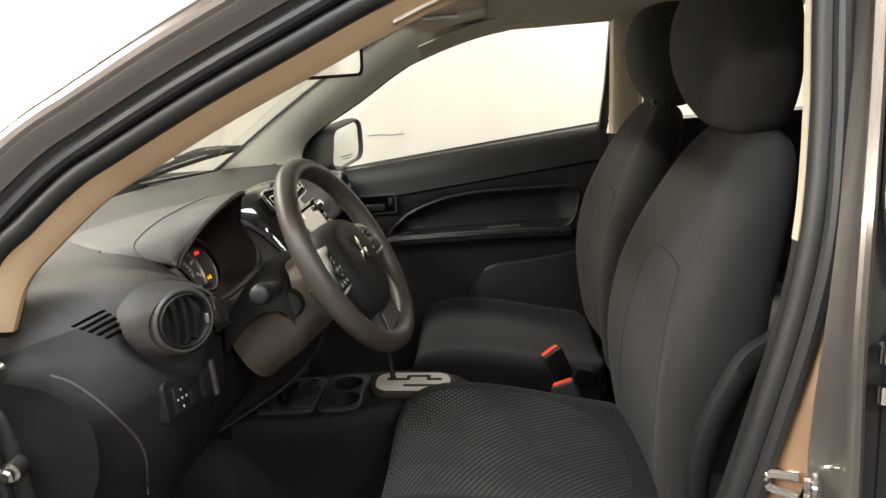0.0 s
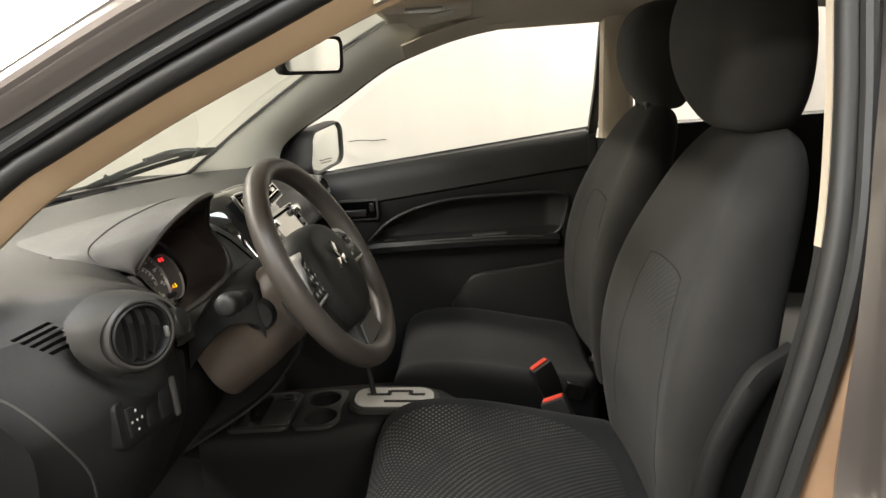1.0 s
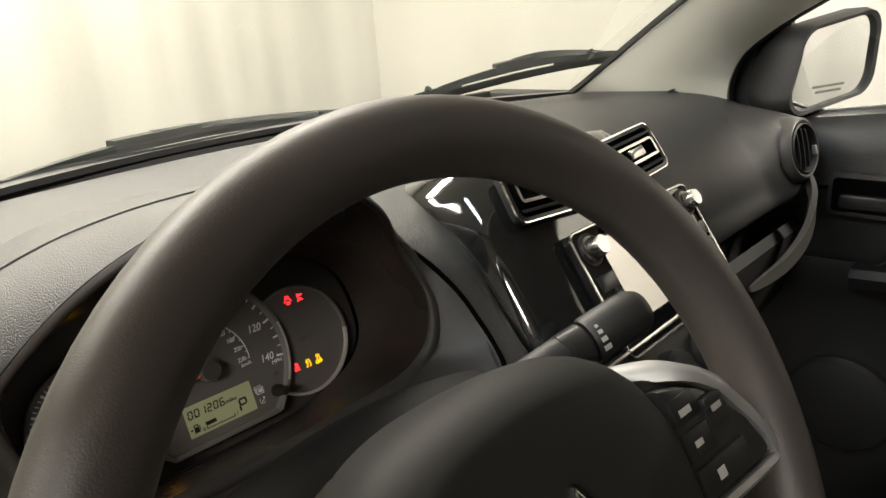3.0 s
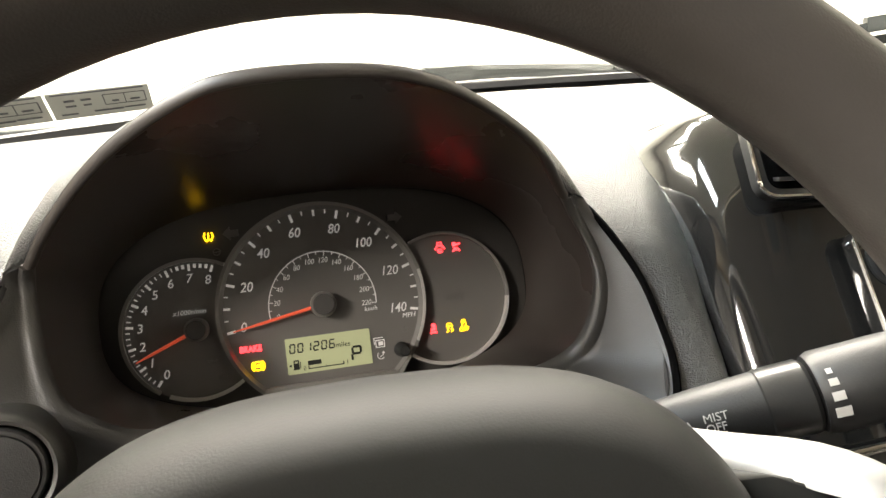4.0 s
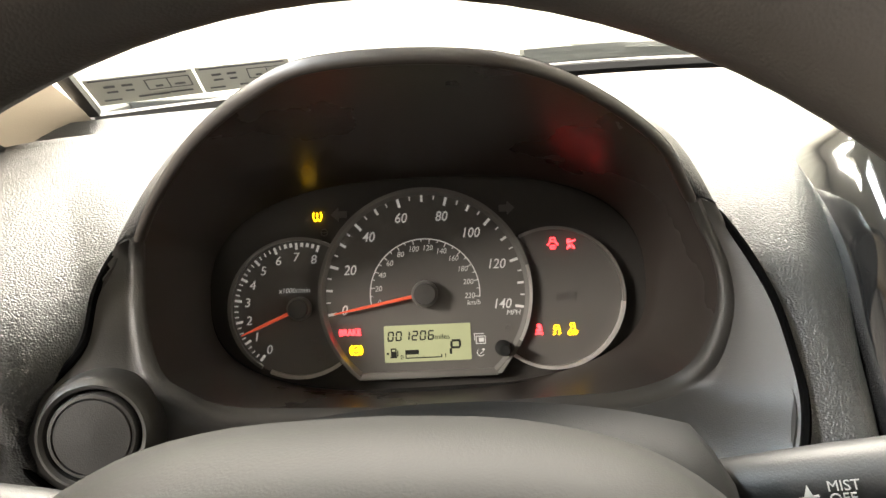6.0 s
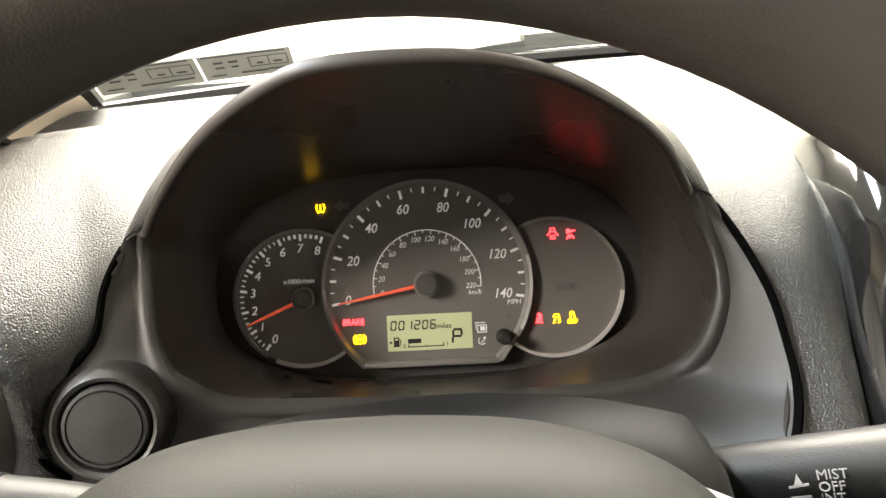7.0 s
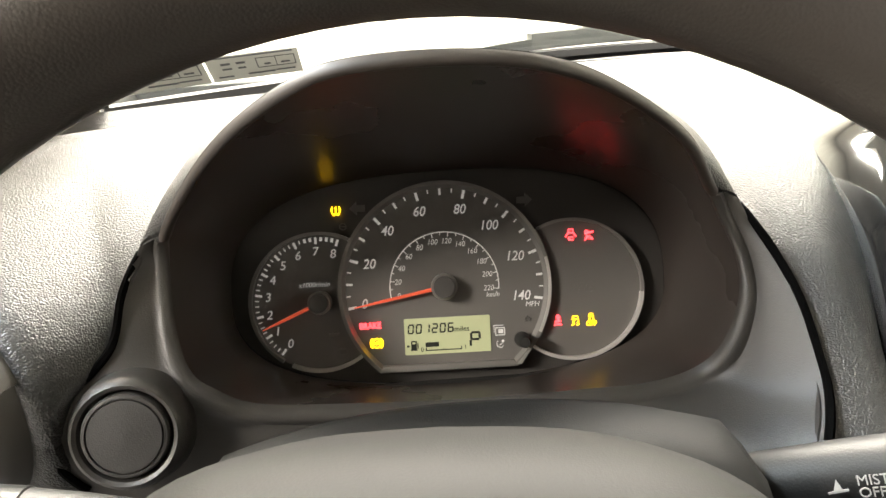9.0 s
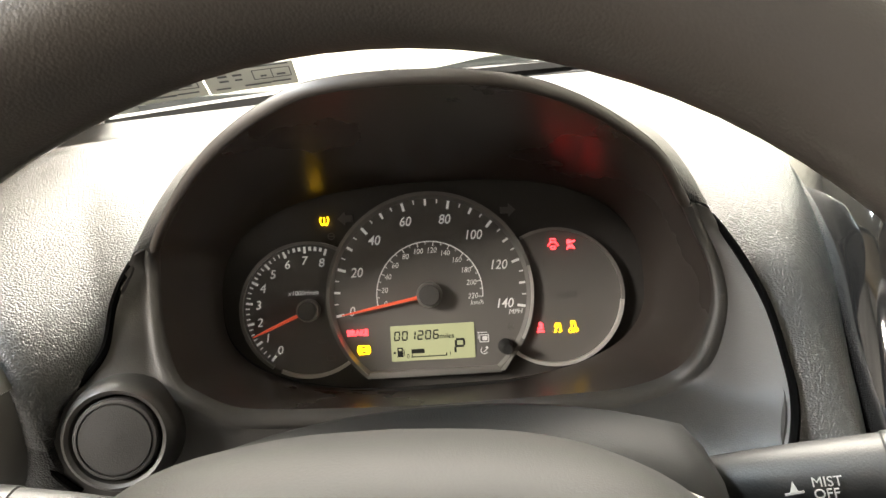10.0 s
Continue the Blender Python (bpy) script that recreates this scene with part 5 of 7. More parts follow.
lettering("km/h", 0.0040, on(0.0291, -0.0070, 0.0003), M_WHITE, plate, shear=0.2)
# needle and hub
def needle(parent, cx, cy, angle, tail, tip, hub_r):
    m = on(cx, cy, 0.0, angle)
    part("needle", loft([[m @ Vector((r, w, z)) for w, z in ((-h, 0.004), (h, 0.004), (h * 0.5, 0.0052), (-h * 0.5, 0.0052))] for r, h in ((tail, 0.0011), (tip * 0.7, 0.0009), (tip, 0.0004))]), M_NEEDLE, parent, "orange needle")
    part("needle_hub", turned(on(cx, cy), [(hub_r * 1.02, 0), (hub_r * 1.02, 0.008), (hub_r * 0.93, 0.0096), (hub_r * 0.8, 0.0098), (0, 0.0094)], 32), M_HUB, parent, "black needle hub")
    part("hub_rim", turned(on(cx, cy), [(hub_r * 1.20, 0.0), (hub_r * 1.18, 0.0066), (hub_r * 1.10, 0.0074), (hub_r * 1.02, 0.0074), (hub_r * 1.0, 0.0)], 32, cap=False), M_RING, parent)


needle(plate, 0.0004, -0.0006, 190.4, 0.007, 0.0545, 0.0066)

# tachometer, tucked behind the speedometer
TC, TR = (-0.0741, -0.0060), 0.0412
tach = part("tachometer", prism(FM, arc(*TC, TR, 40, 330, 44), -0.006, -0.0016), M_FACE, clus, "black rev counter dial")
part("dial_ring", band(arc(*TC, TR - 0.0012, 62, 236, 40), arc(*TC, TR + 0.0008, 62, 236, 40), -0.002, 0.0018), M_RING, tach)
# pale arc painted for the shine along the foot of the ring
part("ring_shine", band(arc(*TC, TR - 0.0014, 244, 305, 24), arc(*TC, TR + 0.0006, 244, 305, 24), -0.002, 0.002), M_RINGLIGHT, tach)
for i in range(0, 33):
    v = i / 4
    a = 231.5 - v * 20.04
    ln, w = (0.0040, 0.0014) if i % 4 == 0 else (0.0022, 0.0007)
    if v > 6.4 and i % 4:
        ln, w = 0.0024, 0.0016
    r = 0.0387 - ln / 2
    part("tick", box(on(TC[0] + r * math.cos(radians(a)), TC[1] + r * math.sin(radians(a)), -0.0012, a), ln, w, 0.0006), M_WHITE, tach, smooth=False)
for v in range(0, 9):
    a = 233.6 - v * 20.45
    rr = 0.0300
    lettering(str(v), 0.0074, on(TC[0] - 0.0012 + rr * math.cos(radians(a)), TC[1] + rr * math.sin(radians(a)), -0.0012), M_WHITE, tach, "number", shear=0.15)
lettering("x1000r/min", 0.0040, on(-0.0770, 0.0043, -0.0012), M_WHITE, tach, shear=0.15)
needle(tach, -0.0735, -0.0062, 203, 0.006, 0.0370, 0.0058)

# symbol dial
RC, RR = (0.0772, -0.0062), 0.0418
sym = part("symbol_dial", prism(FM, arc(*RC, RR, 140, -150, 44), -0.006, -0.0016), M_FACE, clus, "black warning symbol dial")
part("dial_ring", band(arc(*RC, RR - 0.001, 118, -30, 40), arc(*RC, RR + 0.0008, 118, -30, 40), -0.002, 0.0014), M_RING, sym)
# the same painted shine round the lower right
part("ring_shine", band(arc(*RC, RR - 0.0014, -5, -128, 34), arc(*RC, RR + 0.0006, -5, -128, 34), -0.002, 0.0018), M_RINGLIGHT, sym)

# trip display
lcd = part("trip_display", prism(FM, rrect(0.0513, 0.0216, 0.0006, 2, 0.0009, -0.0297), 0.0, 0.0006), M_LCD, clus, "pale green trip display")


def seg_digit(ch, u, v, h, w, lean=0.12):
    on_s = {"0": "abcdef", "1": "bc", "2": "abged", "6": "afgedc", "P": "abfge"}[ch]
    t = h * 0.165
    bars = {"a": (0, h / 2, w, t), "g": (0, 0, w, t), "d": (0, -h / 2, w, t), "b": (w / 2, h / 4, t, h * 0.42), "c": (w / 2, -h / 4, t, h * 0.42), "f": (-w / 2, h / 4, t, h * 0.42), "e": (-w / 2, -h / 4, t, h * 0.42)}
    bms = []
    for s in on_s:
        x, y, a, b = bars[s]
        bms.append(box(on(u + x + lean * y, v + y, 0.0008), a, b, 0.0002))
    part("digit", merge(*bms), M_INK, lcd, smooth=False)


for i, ch in enumerate("001206"):
    seg_digit(ch, -0.0208 + 0.00476 * i, -0.0251, 0.0050, 0.0028)
lettering("miles", 0.0044, on(0.0096, -0.0264, 0.0007), M_INK, lcd)
seg_digit("P", 0.0172, -0.0330, 0.0082, 0.0050)
part("fuel_bar", merge(box(on(-0.0085, -0.0348, 0.0008), 0.0080, 0.0027, 0.0002), box(on(-0.0017, -0.0382, 0.0008), 0.0217, 0.0006, 0.0002), box(on(-0.0122, -0.0374, 0.0008), 0.0006, 0.0018, 0.0002), box(on(0.0089, -0.0374, 0.0008), 0.0006, 0.0018, 0.0002), box(on(-0.0017, -0.0377, 0.0008), 0.0004, 0.0012, 0.0002)), M_INK, lcd, smooth=False)
part("fuel_symbol", merge(*[box(on(-0.0194 + a, -0.0348 + b, 0.0008), w, h, 0.0002) for a, b, w, h in ((-0.0013, 0, 0.0007, 0.0050), (0.0013, 0, 0.0007, 0.0050), (0, 0.0023, 0.0030, 0.0007), (0, 0.0004, 0.0030, 0.0007), (0, -0.0013, 0.0030, 0.0030), (0, -0.0028, 0.0040, 0.0006), (0.0024, -0.0004, 0.0005, 0.0036), (-0.0034, -0.0004, 0.0014, 0.0012))]), M_INK, lcd, smooth=False)
lettering("0", 0.0036, on(-0.0146, -0.0377, 0.0007), M_INK, lcd)
lettering("1", 0.0036, on(0.0112, -0.0374, 0.0007), M_INK, lcd)
# trip knob
part("trip_knob", turned(on(0.0452, -0.0345), [(0.0046, 0), (0.0046, 0.003), (0.0036, 0.006), (0.0034, 0.014), (0.0028, 0.015), (0, 0.015)], 24), M_BLACK, clus, "black trip reset knob")

# printed and lit symbols
def symbol(name, shapes, material, label=""):
    """Small raised shapes: (u, v, width, height, turn)."""
    return part(name, merge(*[box(on(u, v, d, t), w, h, 0.0004) for u, v, w, h, t, d in shapes]), material, clus, label, smooth=False)


Z1 = -0.0012


def line_lamp(name, paths, r, material, label, d=Z1, extra=()):
    """A symbol of thin lines; each path is a run of (u, v)."""
    bms = []
    for p in paths:
        bms.append(tube([on(u, v, d).translation for u, v in p], r, 6, up=DN))
    return part(name, merge(*bms, *extra), material, clus, label, smooth=False)


def ring_of(u, v, r, a0=0, a1=360, n=16, ky=1.0):
    return [(u + r * math.cos(radians(a0 + (a1 - a0) * i / n)), v + ky * r * math.sin(radians(a0 + (a1 - a0) * i / n))) for i in range(n + 1)]


# open door: a car from above with both doors out
u, v = 0.0779, 0.0263
line_lamp("door_warning_lamp", [[(u - 0.0015, v + 0.0010), (u - 0.0013, v + 0.0030), (u + 0.0013, v + 0.0030), (u + 0.0015, v + 0.0010), (u - 0.0015, v + 0.0010)], [(u - 0.0014, v - 0.0016), (u + 0.0014, v - 0.0016), (u + 0.0013, v - 0.0032), (u - 0.0013, v - 0.0032), (u - 0.0014, v - 0.0016)],
                                [(u - 0.0016, v + 0.0008), (u - 0.0032, v - 0.0014)], [(u + 0.0016, v + 0.0008), (u + 0.0032, v - 0.0014)]], 0.00036, M_LAMPRED, "lit red open-door lamp")
u, v = 0.0885, 0.0255
line_lamp("restraint_lamp", [ring_of(u - 0.0010, v + 0.0018, 0.0008, n=10), [(u - 0.0012, v - 0.0002), (u + 0.0002, v - 0.0024)], [(u - 0.0022, v - 0.0030), (u - 0.0008, v - 0.0010)], [(u + 0.0004, v - 0.0004), (u + 0.0024, v - 0.0028)], [(u - 0.0020, v + 0.0006), (u + 0.0030, v + 0.0020)]], 0.00048, M_LAMPRED, "lit red restraint lamp")
u, v = 0.0675, -0.0251
line_lamp("belt_lamp", [ring_of(u, v + 0.0024, 0.0007, n=10), [(u, v + 0.0012), (u, v - 0.0012)], [(u - 0.0018, v - 0.0002), (u + 0.0018, v - 0.0002)], [(u - 0.0022, v - 0.0024), (u - 0.0010, v - 0.0020), (u + 0.0010, v - 0.0020), (u + 0.0022, v - 0.0024)], [(u + 0.0016, v + 0.0022), (u - 0.0012, v - 0.0010)]], 0.00045, M_LAMPRED, "lit red belt lamp")
# sliding car, and the same over the word OFF
for u, v, k in ((0.0781, -0.0253, 1.0), (0.0876, -0.0238, 0.8)):
    line_lamp("traction_lamp", [[(u - 0.0020 * k, v + 0.0006 * k), (u - 0.0013 * k, v + 0.0024 * k), (u + 0.0013 * k, v + 0.0024 * k), (u + 0.0020 * k, v + 0.0006 * k), (u - 0.0020 * k, v + 0.0006 * k)],
                                [(u - 0.0024 * k, v - 0.0030 * k), (u - 0.0006 * k, v - 0.0022 * k), (u - 0.0018 * k, v - 0.0012 * k), (u - 0.0004 * k, v - 0.0004 * k)], [(u + 0.0006 * k, v - 0.0030 * k), (u + 0.0024 * k, v - 0.0022 * k), (u + 0.0010 * k, v - 0.0012 * k), (u + 0.0022 * k, v - 0.0004 * k)]], 0.00034 * k, M_LAMPYEL, "lit yellow traction lamp")
lettering("OFF", 0.0036, on(0.0876, -0.0278, Z1), M_LAMPYEL, clus, "traction_off_word", bold=0.0001)
u, v = -0.0623, 0.0479
line_lamp("tyre_lamp", [[(u - 0.0020, v + 0.0026), (u - 0.0026, v + 0.0004), (u - 0.0018, v - 0.0020), (u + 0.0018, v - 0.0020), (u + 0.0026, v + 0.0004), (u + 0.0020, v + 0.0026)], [(u - 0.0014, v - 0.0020), (u - 0.0014, v - 0.0028)], [(u + 0.0014, v - 0.0020), (u + 0.0014, v - 0.0028)], [(u, v + 0.0024), (u, v - 0.0002)], [(u, v - 0.0008), (u, v - 0.0014)]], 0.00048, M_LAMPYEL, "lit yellow tyre lamp", -0.0045)
lettering("BRAKE", 0.0050, on(-0.0448, -0.0219, 0.0004) @ Matrix.Diagonal((0.85, 1, 1, 1)), M_LAMPRED, clus, "brake_lamp", bold=0.00012)
u, v = -0.0415, -0.0324
line_lamp("antilock_lamp", [ring_of(u, v, 0.0026, n=20), ring_of(u, v, 0.0037, 130, 230, 8), ring_of(u, v, 0.0037, -50, 50, 8)], 0.00036, M_LAMPYEL, "lit yellow brake system lamp", 0.0004)
lettering("ABS", 0.0026, on(u, v, 0.0004), M_LAMPYEL, clus, "antilock_word", bold=0.00006)
# printed symbols that stay dark
line_lamp("unlit_symbol", [ring_of(-0.0585, 0.0383, 0.0020, n=12), [(-0.0605, 0.0383), (-0.0565, 0.0383)]], 0.0003, M_DIM, "", -0.0045)
for sgn, u in ((-1, -0.0493), (1, 0.0514)):
    part("turn_arrow", prism(FM, [(u + sgn * a, 0.0488 + b) for a, b in ((0.005, 0), (0.0005, 0.0042), (0.0005, 0.002), (-0.0045, 0.002), (-0.0045, -0.002), (0.0005, -0.002), (0.0005, -0.0042))], -0.006, -0.0045), M_DIM, clus, "unlit arrow")
lettering("ECO", 0.0042, on(0.0844, -0.0059, Z1), M_DIM, clus, "unlit_symbol")
part("unlit_frame", merge(*[box(on(0.0844 + a, -0.0059 + b, Z1), w, h, 0.0003) for a, b, w, h in ((0, 0.0028, 0.0112, 0.0004), (0, -0.0028, 0.0112, 0.0004), (-0.0056, 0, 0.0004, 0.0056), (0.0056, 0, 0.0004, 0.0056))]), M_DIM, clus, smooth=False)
lettering("(A)", 0.0046, on(0.0734, 0.0155, Z1), M_DIM, clus, "unlit_symbol")
lettering("!", 0.0046, on(0.0877, 0.0154, Z1), M_DIM, clus, "unlit_symbol")
line_lamp("unlit_symbol", [[(-0.0700, -0.0252), (-0.0690, -0.0268), (-0.0652, -0.0268), (-0.0640, -0.0250), (-0.0660, -0.0256), (-0.0700, -0.0252)], [(-0.0676, -0.0252), (-0.0676, -0.0244)]], 0.0003, M_DIM, "")
line_lamp("unlit_symbol", [[(-0.0644, -0.0350), (-0.0596, -0.0350), (-0.0596, -0.0380), (-0.0644, -0.0380), (-0.0644, -0.0350)], [(-0.0634, -0.0346), (-0.0626, -0.0346)], [(-0.0614, -0.0346), (-0.0606, -0.0346)]], 0.0003, M_DIM, "")
line_lamp("unlit_symbol", [[(0.0478, -0.0240), (0.0508, -0.0240), (0.0508, -0.0218), (0.0478, -0.0218), (0.0478, -0.0240)], ring_of(0.0493, -0.0218, 0.0011, 0, 180, 8)], 0.0003, M_DIM, "", 0.0003)
# mode icons beside the display
symbol("mode_icon", [(0.0324, -0.0271, 0.0056, 0.0005, 0, 0.0003), (0.0324, -0.0314, 0.0056, 0.0005, 0, 0.0003), (0.0297, -0.0292, 0.0005, 0.0044, 0, 0.0003), (0.0351, -0.0292, 0.0005, 0.0044, 0, 0.0003), (0.0314, -0.0256, 0.0060, 0.0004, 0, 0.0003), (0.0288, -0.0276, 0.0004, 0.0040, 0, 0.0003), (0.0328, -0.0292, 0.0030, 0.0024, 0, 0.0003)], M_WHITE, "white display mode icon")
part("dimmer_icon", merge(*[tube([on(0.0322 + 0.0022 * math.cos(a), -0.0366 + 0.0022 * math.sin(a), 0.0004).translation, on(0.0322 + 0.0022 * math.cos(a + 0.5), -0.0366 + 0.0022 * math.sin(a + 0.5), 0.0004).translation], 0.00025, 5) for a in np.arange(2.2, 5.6, 0.5)], box(on(0.0326, -0.0368, 0.0004, 35), 0.0026, 0.0004, 0.0003), box(on(0.0338, -0.0350, 0.0004, 45), 0.0014, 0.0014, 0.0003)), M_WHITE, clus, "white dimmer icon")


# ---- steering wheel ----
WC, WT, WY = Vector((-0.303, -0.080, 0.987)), radians(27.3), radians(-3.5)
WM = Matrix.Translation(WC) @ Matrix.Rotation(WY, 4, "Z") @ Matrix.Rotation(radians(90) - WT, 4, "X")
# local x right, y up the wheel's plane, z to the driver
wheel = thing("steering_wheel", tuple(WC), "dark grey steering wheel with silver trimmed spokes", "steering wheel")
R0, R1 = 0.1677, 0.0172


def on_w(x, y, z):
    return WM @ Vector((x, y, z))


rings = []
for i in range(96):
    a = 2 * math.pi * i / 96
    d = Vector((math.cos(a), math.sin(a), 0))
    rings.append([WM @ (d * (R0 + R1 * math.cos(b)) + Vector((0, 0, 1.08 * R1 * math.sin(b)))) for b in (2 * math.pi * j / 20 for j in range(20))])
part("rim", loft(rings, loop=True), M_RIM, wheel, "dark grey grained wheel rim", sharp=80)


# airbag cover: a broad shield with a high arch, domed
COVER = [(0.0, 0.0645), (0.030, 0.063), (0.054, 0.057), (0.071, 0.045), (0.081, 0.027), (0.0855, 0.0), (0.0855, -0.030), (0.081, -0.058), (0.068, -0.086), (0.046, -0.107), (0.020, -0.1135), (0.0, -0.114)]
half = catmull([(x, y, 0) for x, y in COVER], 4)
sh = [(p.x, p.y) for p in half] + [(-p.x, p.y) for p in half[-2:0:-1]]
cover = [[on_w(x * k, -0.012 + (y + 0.012) * k, z - 0.10 * max(0, y - 0.02) - 0.05 * max(0, -0.06 - y)) for x, y in sh] for k, z in ((1.0, -0.035), (1.02, -0.016), (1.005, -0.006), (0.975, 0.002), (0.925, 0.0095), (0.87, 0.0150), (0.82, 0.0180), (0.65, 0.0205), (0.45, 0.0218), (0.25, 0.0225), (0.02, 0.023))]
part("airbag_cover", loft(cover), M_PAD, wheel, "smooth dark grey airbag cover", sharp=60)
part("cover_seam", tube([on_w(x * 1.004, y * 1.004, -0.004 - 0.10 * max(0, y - 0.02) - 0.05 * max(0, -0.06 - y)) for x, y in sh if y < -0.034], 0.0011, 6, up=WM.to_3x3() @ Vector((0, 0, 1))), M_BLACK, wheel)
part("hub_back", loft([[on_w(x * k, y * k, z) for x, y in sh] for k, z in ((0.7, -0.075), (0.97, -0.045), (1.0, -0.022))]), M_PAD, wheel)
PAD = [(0.083, 0.026), (0.098, 0.0225), (0.112, 0.016), (0.125, 0.005), (0.136, -0.010), (0.1435, -0.024), (0.1445, -0.029), (0.141, -0.0315), (0.084, -0.0315)]
# the keypads fall away towards the cover
KEY = {k: WM @ Matrix.Translation((k * 0.13, 0, 0.0085)) @ Matrix.Rotation(radians(-3 * k), 4, "Y") for k in (-1, 1)}


def kp(u, v, z, turn=0.0):
    k = 1 if u > 0 else -1
    return KEY[k] @ pose(u - k * 0.13, v, z, 0, 0, turn)


def spoke(sx):
    """A side spoke from the cover to the rim, with its silver edge and keypad."""
    def flip(o, dx=0.0):
        return [(x - dx, y) for x, y in o] if sx > 0 else [(-x + dx, y) for x, y in o][::-1]
    base = [(0.060, 0.036), (0.088, 0.031), (0.115, 0.024), (0.140, 0.012), (0.163, -0.002), (0.166, -0.022), (0.163, -0.048), (0.150, -0.040), (0.120, -0.0385), (0.080, -0.040), (0.060, -0.045)]
    sp = part("spoke", prism(WM, flip(base), -0.026, -0.004, 0.006, 3), M_PAD, wheel, "side spoke with control buttons", sharp=50)
    # silver edge along the top, round the corner and back along the foot of the keypad
    line = [(0.063, 0.0465, -0.050), (0.078, 0.0385, -0.036), (0.092, 0.0325, -0.014), (0.107, 0.0265, 0.004), (0.123, 0.0150, 0.0085), (0.136, 0.0, 0.0075), (0.146, -0.016, 0.0085), (0.1510, -0.028, 0.0085), (0.1495, -0.0360, 0.0080), (0.140, -0.0370, 0.0080), (0.112, -0.0365, 0.007), (0.084, -0.0365, 0.004)]
    if sx < 0:
        line = [(0.080, 0.0375, 0.001), (0.093, 0.0322, 0.004)] + line[3:]
    line = catmull(line, 4)
    wide = [min(1.0, 0.25 + i / 14) * (1.0 if i < len(line) - 14 else 0.7) for i in range(len(line))]
    rows = []
    for i, p in enumerate(line):
        d = (line[min(i + 1, len(line) - 1)] - line[max(i - 1, 0)]).normalized()
        q = Vector((-d.y, d.x, 0)).normalized()          # outward
        w = 0.0042 * wide[i]
        rows.append([on_w(sx * (p.x + q.x * u), p.y + q.y * u, p.z + v) for u, v in ((-w, -0.006), (-w, 0.0015), (0, 0.0026), (w, 0.0), (w * 1.8, -0.012), (w * 1.8, -0.016))])
    part("silver_edge", loft(rows), M_SILVER, sp, "silver spoke edge", sharp=60)
    part("keypad", prism(KEY[sx], flip(PAD, 0.13), -0.018, 0.0, 0.0015), M_BEZEL, sp, "black spoke keypad")
    return sp


sl, sr = spoke(-1), spoke(1)
# ring of four keys on one side, three call keys under it
ringp = [kp(-0.111 + 0.0118 * math.cos(radians(a)), 0.0 + 0.0118 * math.sin(radians(a)), 0.0004).translation for a in range(0, 360, 12)]
part("key_ring", tube(ringp, 0.0042, 10, loop=True, up=KEY[-1].to_3x3() @ Vector((0, 0, 1))), M_STALK, sl, "round four-way key")
for dx, dy in ((0, 0.0118), (0, -0.0118), (0.0118, 0), (-0.0118, 0)):
    part("button_mark", box(kp(-0.111 + dx, dy, 0.0046), 0.004, 0.004, 0.0004), M_MARK, sl)
part("button", turned(kp(-0.111, 0.0, 0.0), [(0.0060, 0), (0.0056, 0.003), (0, 0.0036)], 16), M_STALK, sl)
part("button_mark", box(kp(-0.111, 0.0, 0.0036), 0.006, 0.004, 0.0004), M_MARK, sl)
for k in range(3):
    part("button", box(kp(-0.130 + 0.0165 * k, -0.0240, 0.0004), 0.0148, 0.0115, 0.003, 0.001), M_STALK, sl)
    part("button_mark", box(kp(-0.130 + 0.0165 * k, -0.0240, 0.0020, 20 * k), 0.0046, 0.0050, 0.0003), M_MARK, sl)
for k, (u, v, w, h) in enumerate(((0.095, 0.013, 0.019, 0.013), (0.116, 0.003, 0.017, 0.015), (0.096, -0.004, 0.020, 0.014), (0.107, -0.0215, 0.040, 0.014))):
    part("button", box(kp(u, v, 0.0004), w, h, 0.003, 0.001), M_STALK, sr)
for u, v, w, h, d in ((0.094, 0.012, 0.009, 0.0034, 0.0020), (0.116, 0.005, 0.008, 0.0030, 0.0020), (0.095, -0.004, 0.006, 0.0030, 0.0020), (0.102, -0.022, 0.006, 0.0052, 0.0020)):
    part("button_mark", box(kp(u, v, d), w, h, 0.0003), M_MARK, sr)
part("lever_key", box(kp(0.112, 0.010, 0.003), 0.015, 0.005, 0.005, 0.0015), M_STALK, sr)
# broad lower spoke with a satin insert
rows = []
for t in np.linspace(0, 1, 9):
    y, w = -0.096 - 0.058 * t, 0.046 + 0.020 * t ** 2
    z = 0.000 - 0.004 * t
    rows.append([on_w(-w, y, z - 0.022), on_w(-w, y, z - 0.004), on_w(-w + 0.006, y, z + 0.003), on_w(0, y, z + 0.0045), on_w(w - 0.006, y, z + 0.003), on_w(w, y, z - 0.004), on_w(w, y, z - 0.022)])
low = part("lower_spoke", loft(rows), M_PAD, wheel, "broad lower spoke", sharp=50)
part("spoke_insert", slab([[on_w(x, y, 0.0055 - 0.004 * t) for x in np.linspace(-w, w, 7)] for t, y, w in ((0, -0.112, 0.036), (0.4, -0.124, 0.040), (0.8, -0.140, 0.045), (1, -0.147, 0.048))], 0.003), M_INSERT, low, "satin grey spoke insert")
# badge: three lozenges
for ang in (90, 210, 330):
    a = radians(ang)
    d, p = Vector((math.cos(a), math.sin(a))), Vector((-math.sin(a), math.cos(a)))
    L, W = 0.0285, 0.0092
    o = [d * 0.0008, d * (L / 2) + p * W, d * L, d * (L / 2) - p * W]
    part("badge_lozenge", prism(WM, [(v.x - 0.002, v.y - 0.005) for v in o], 0.0215, 0.0262, 0.0012), M_BRIGHT, wheel, "chrome badge lozenge")
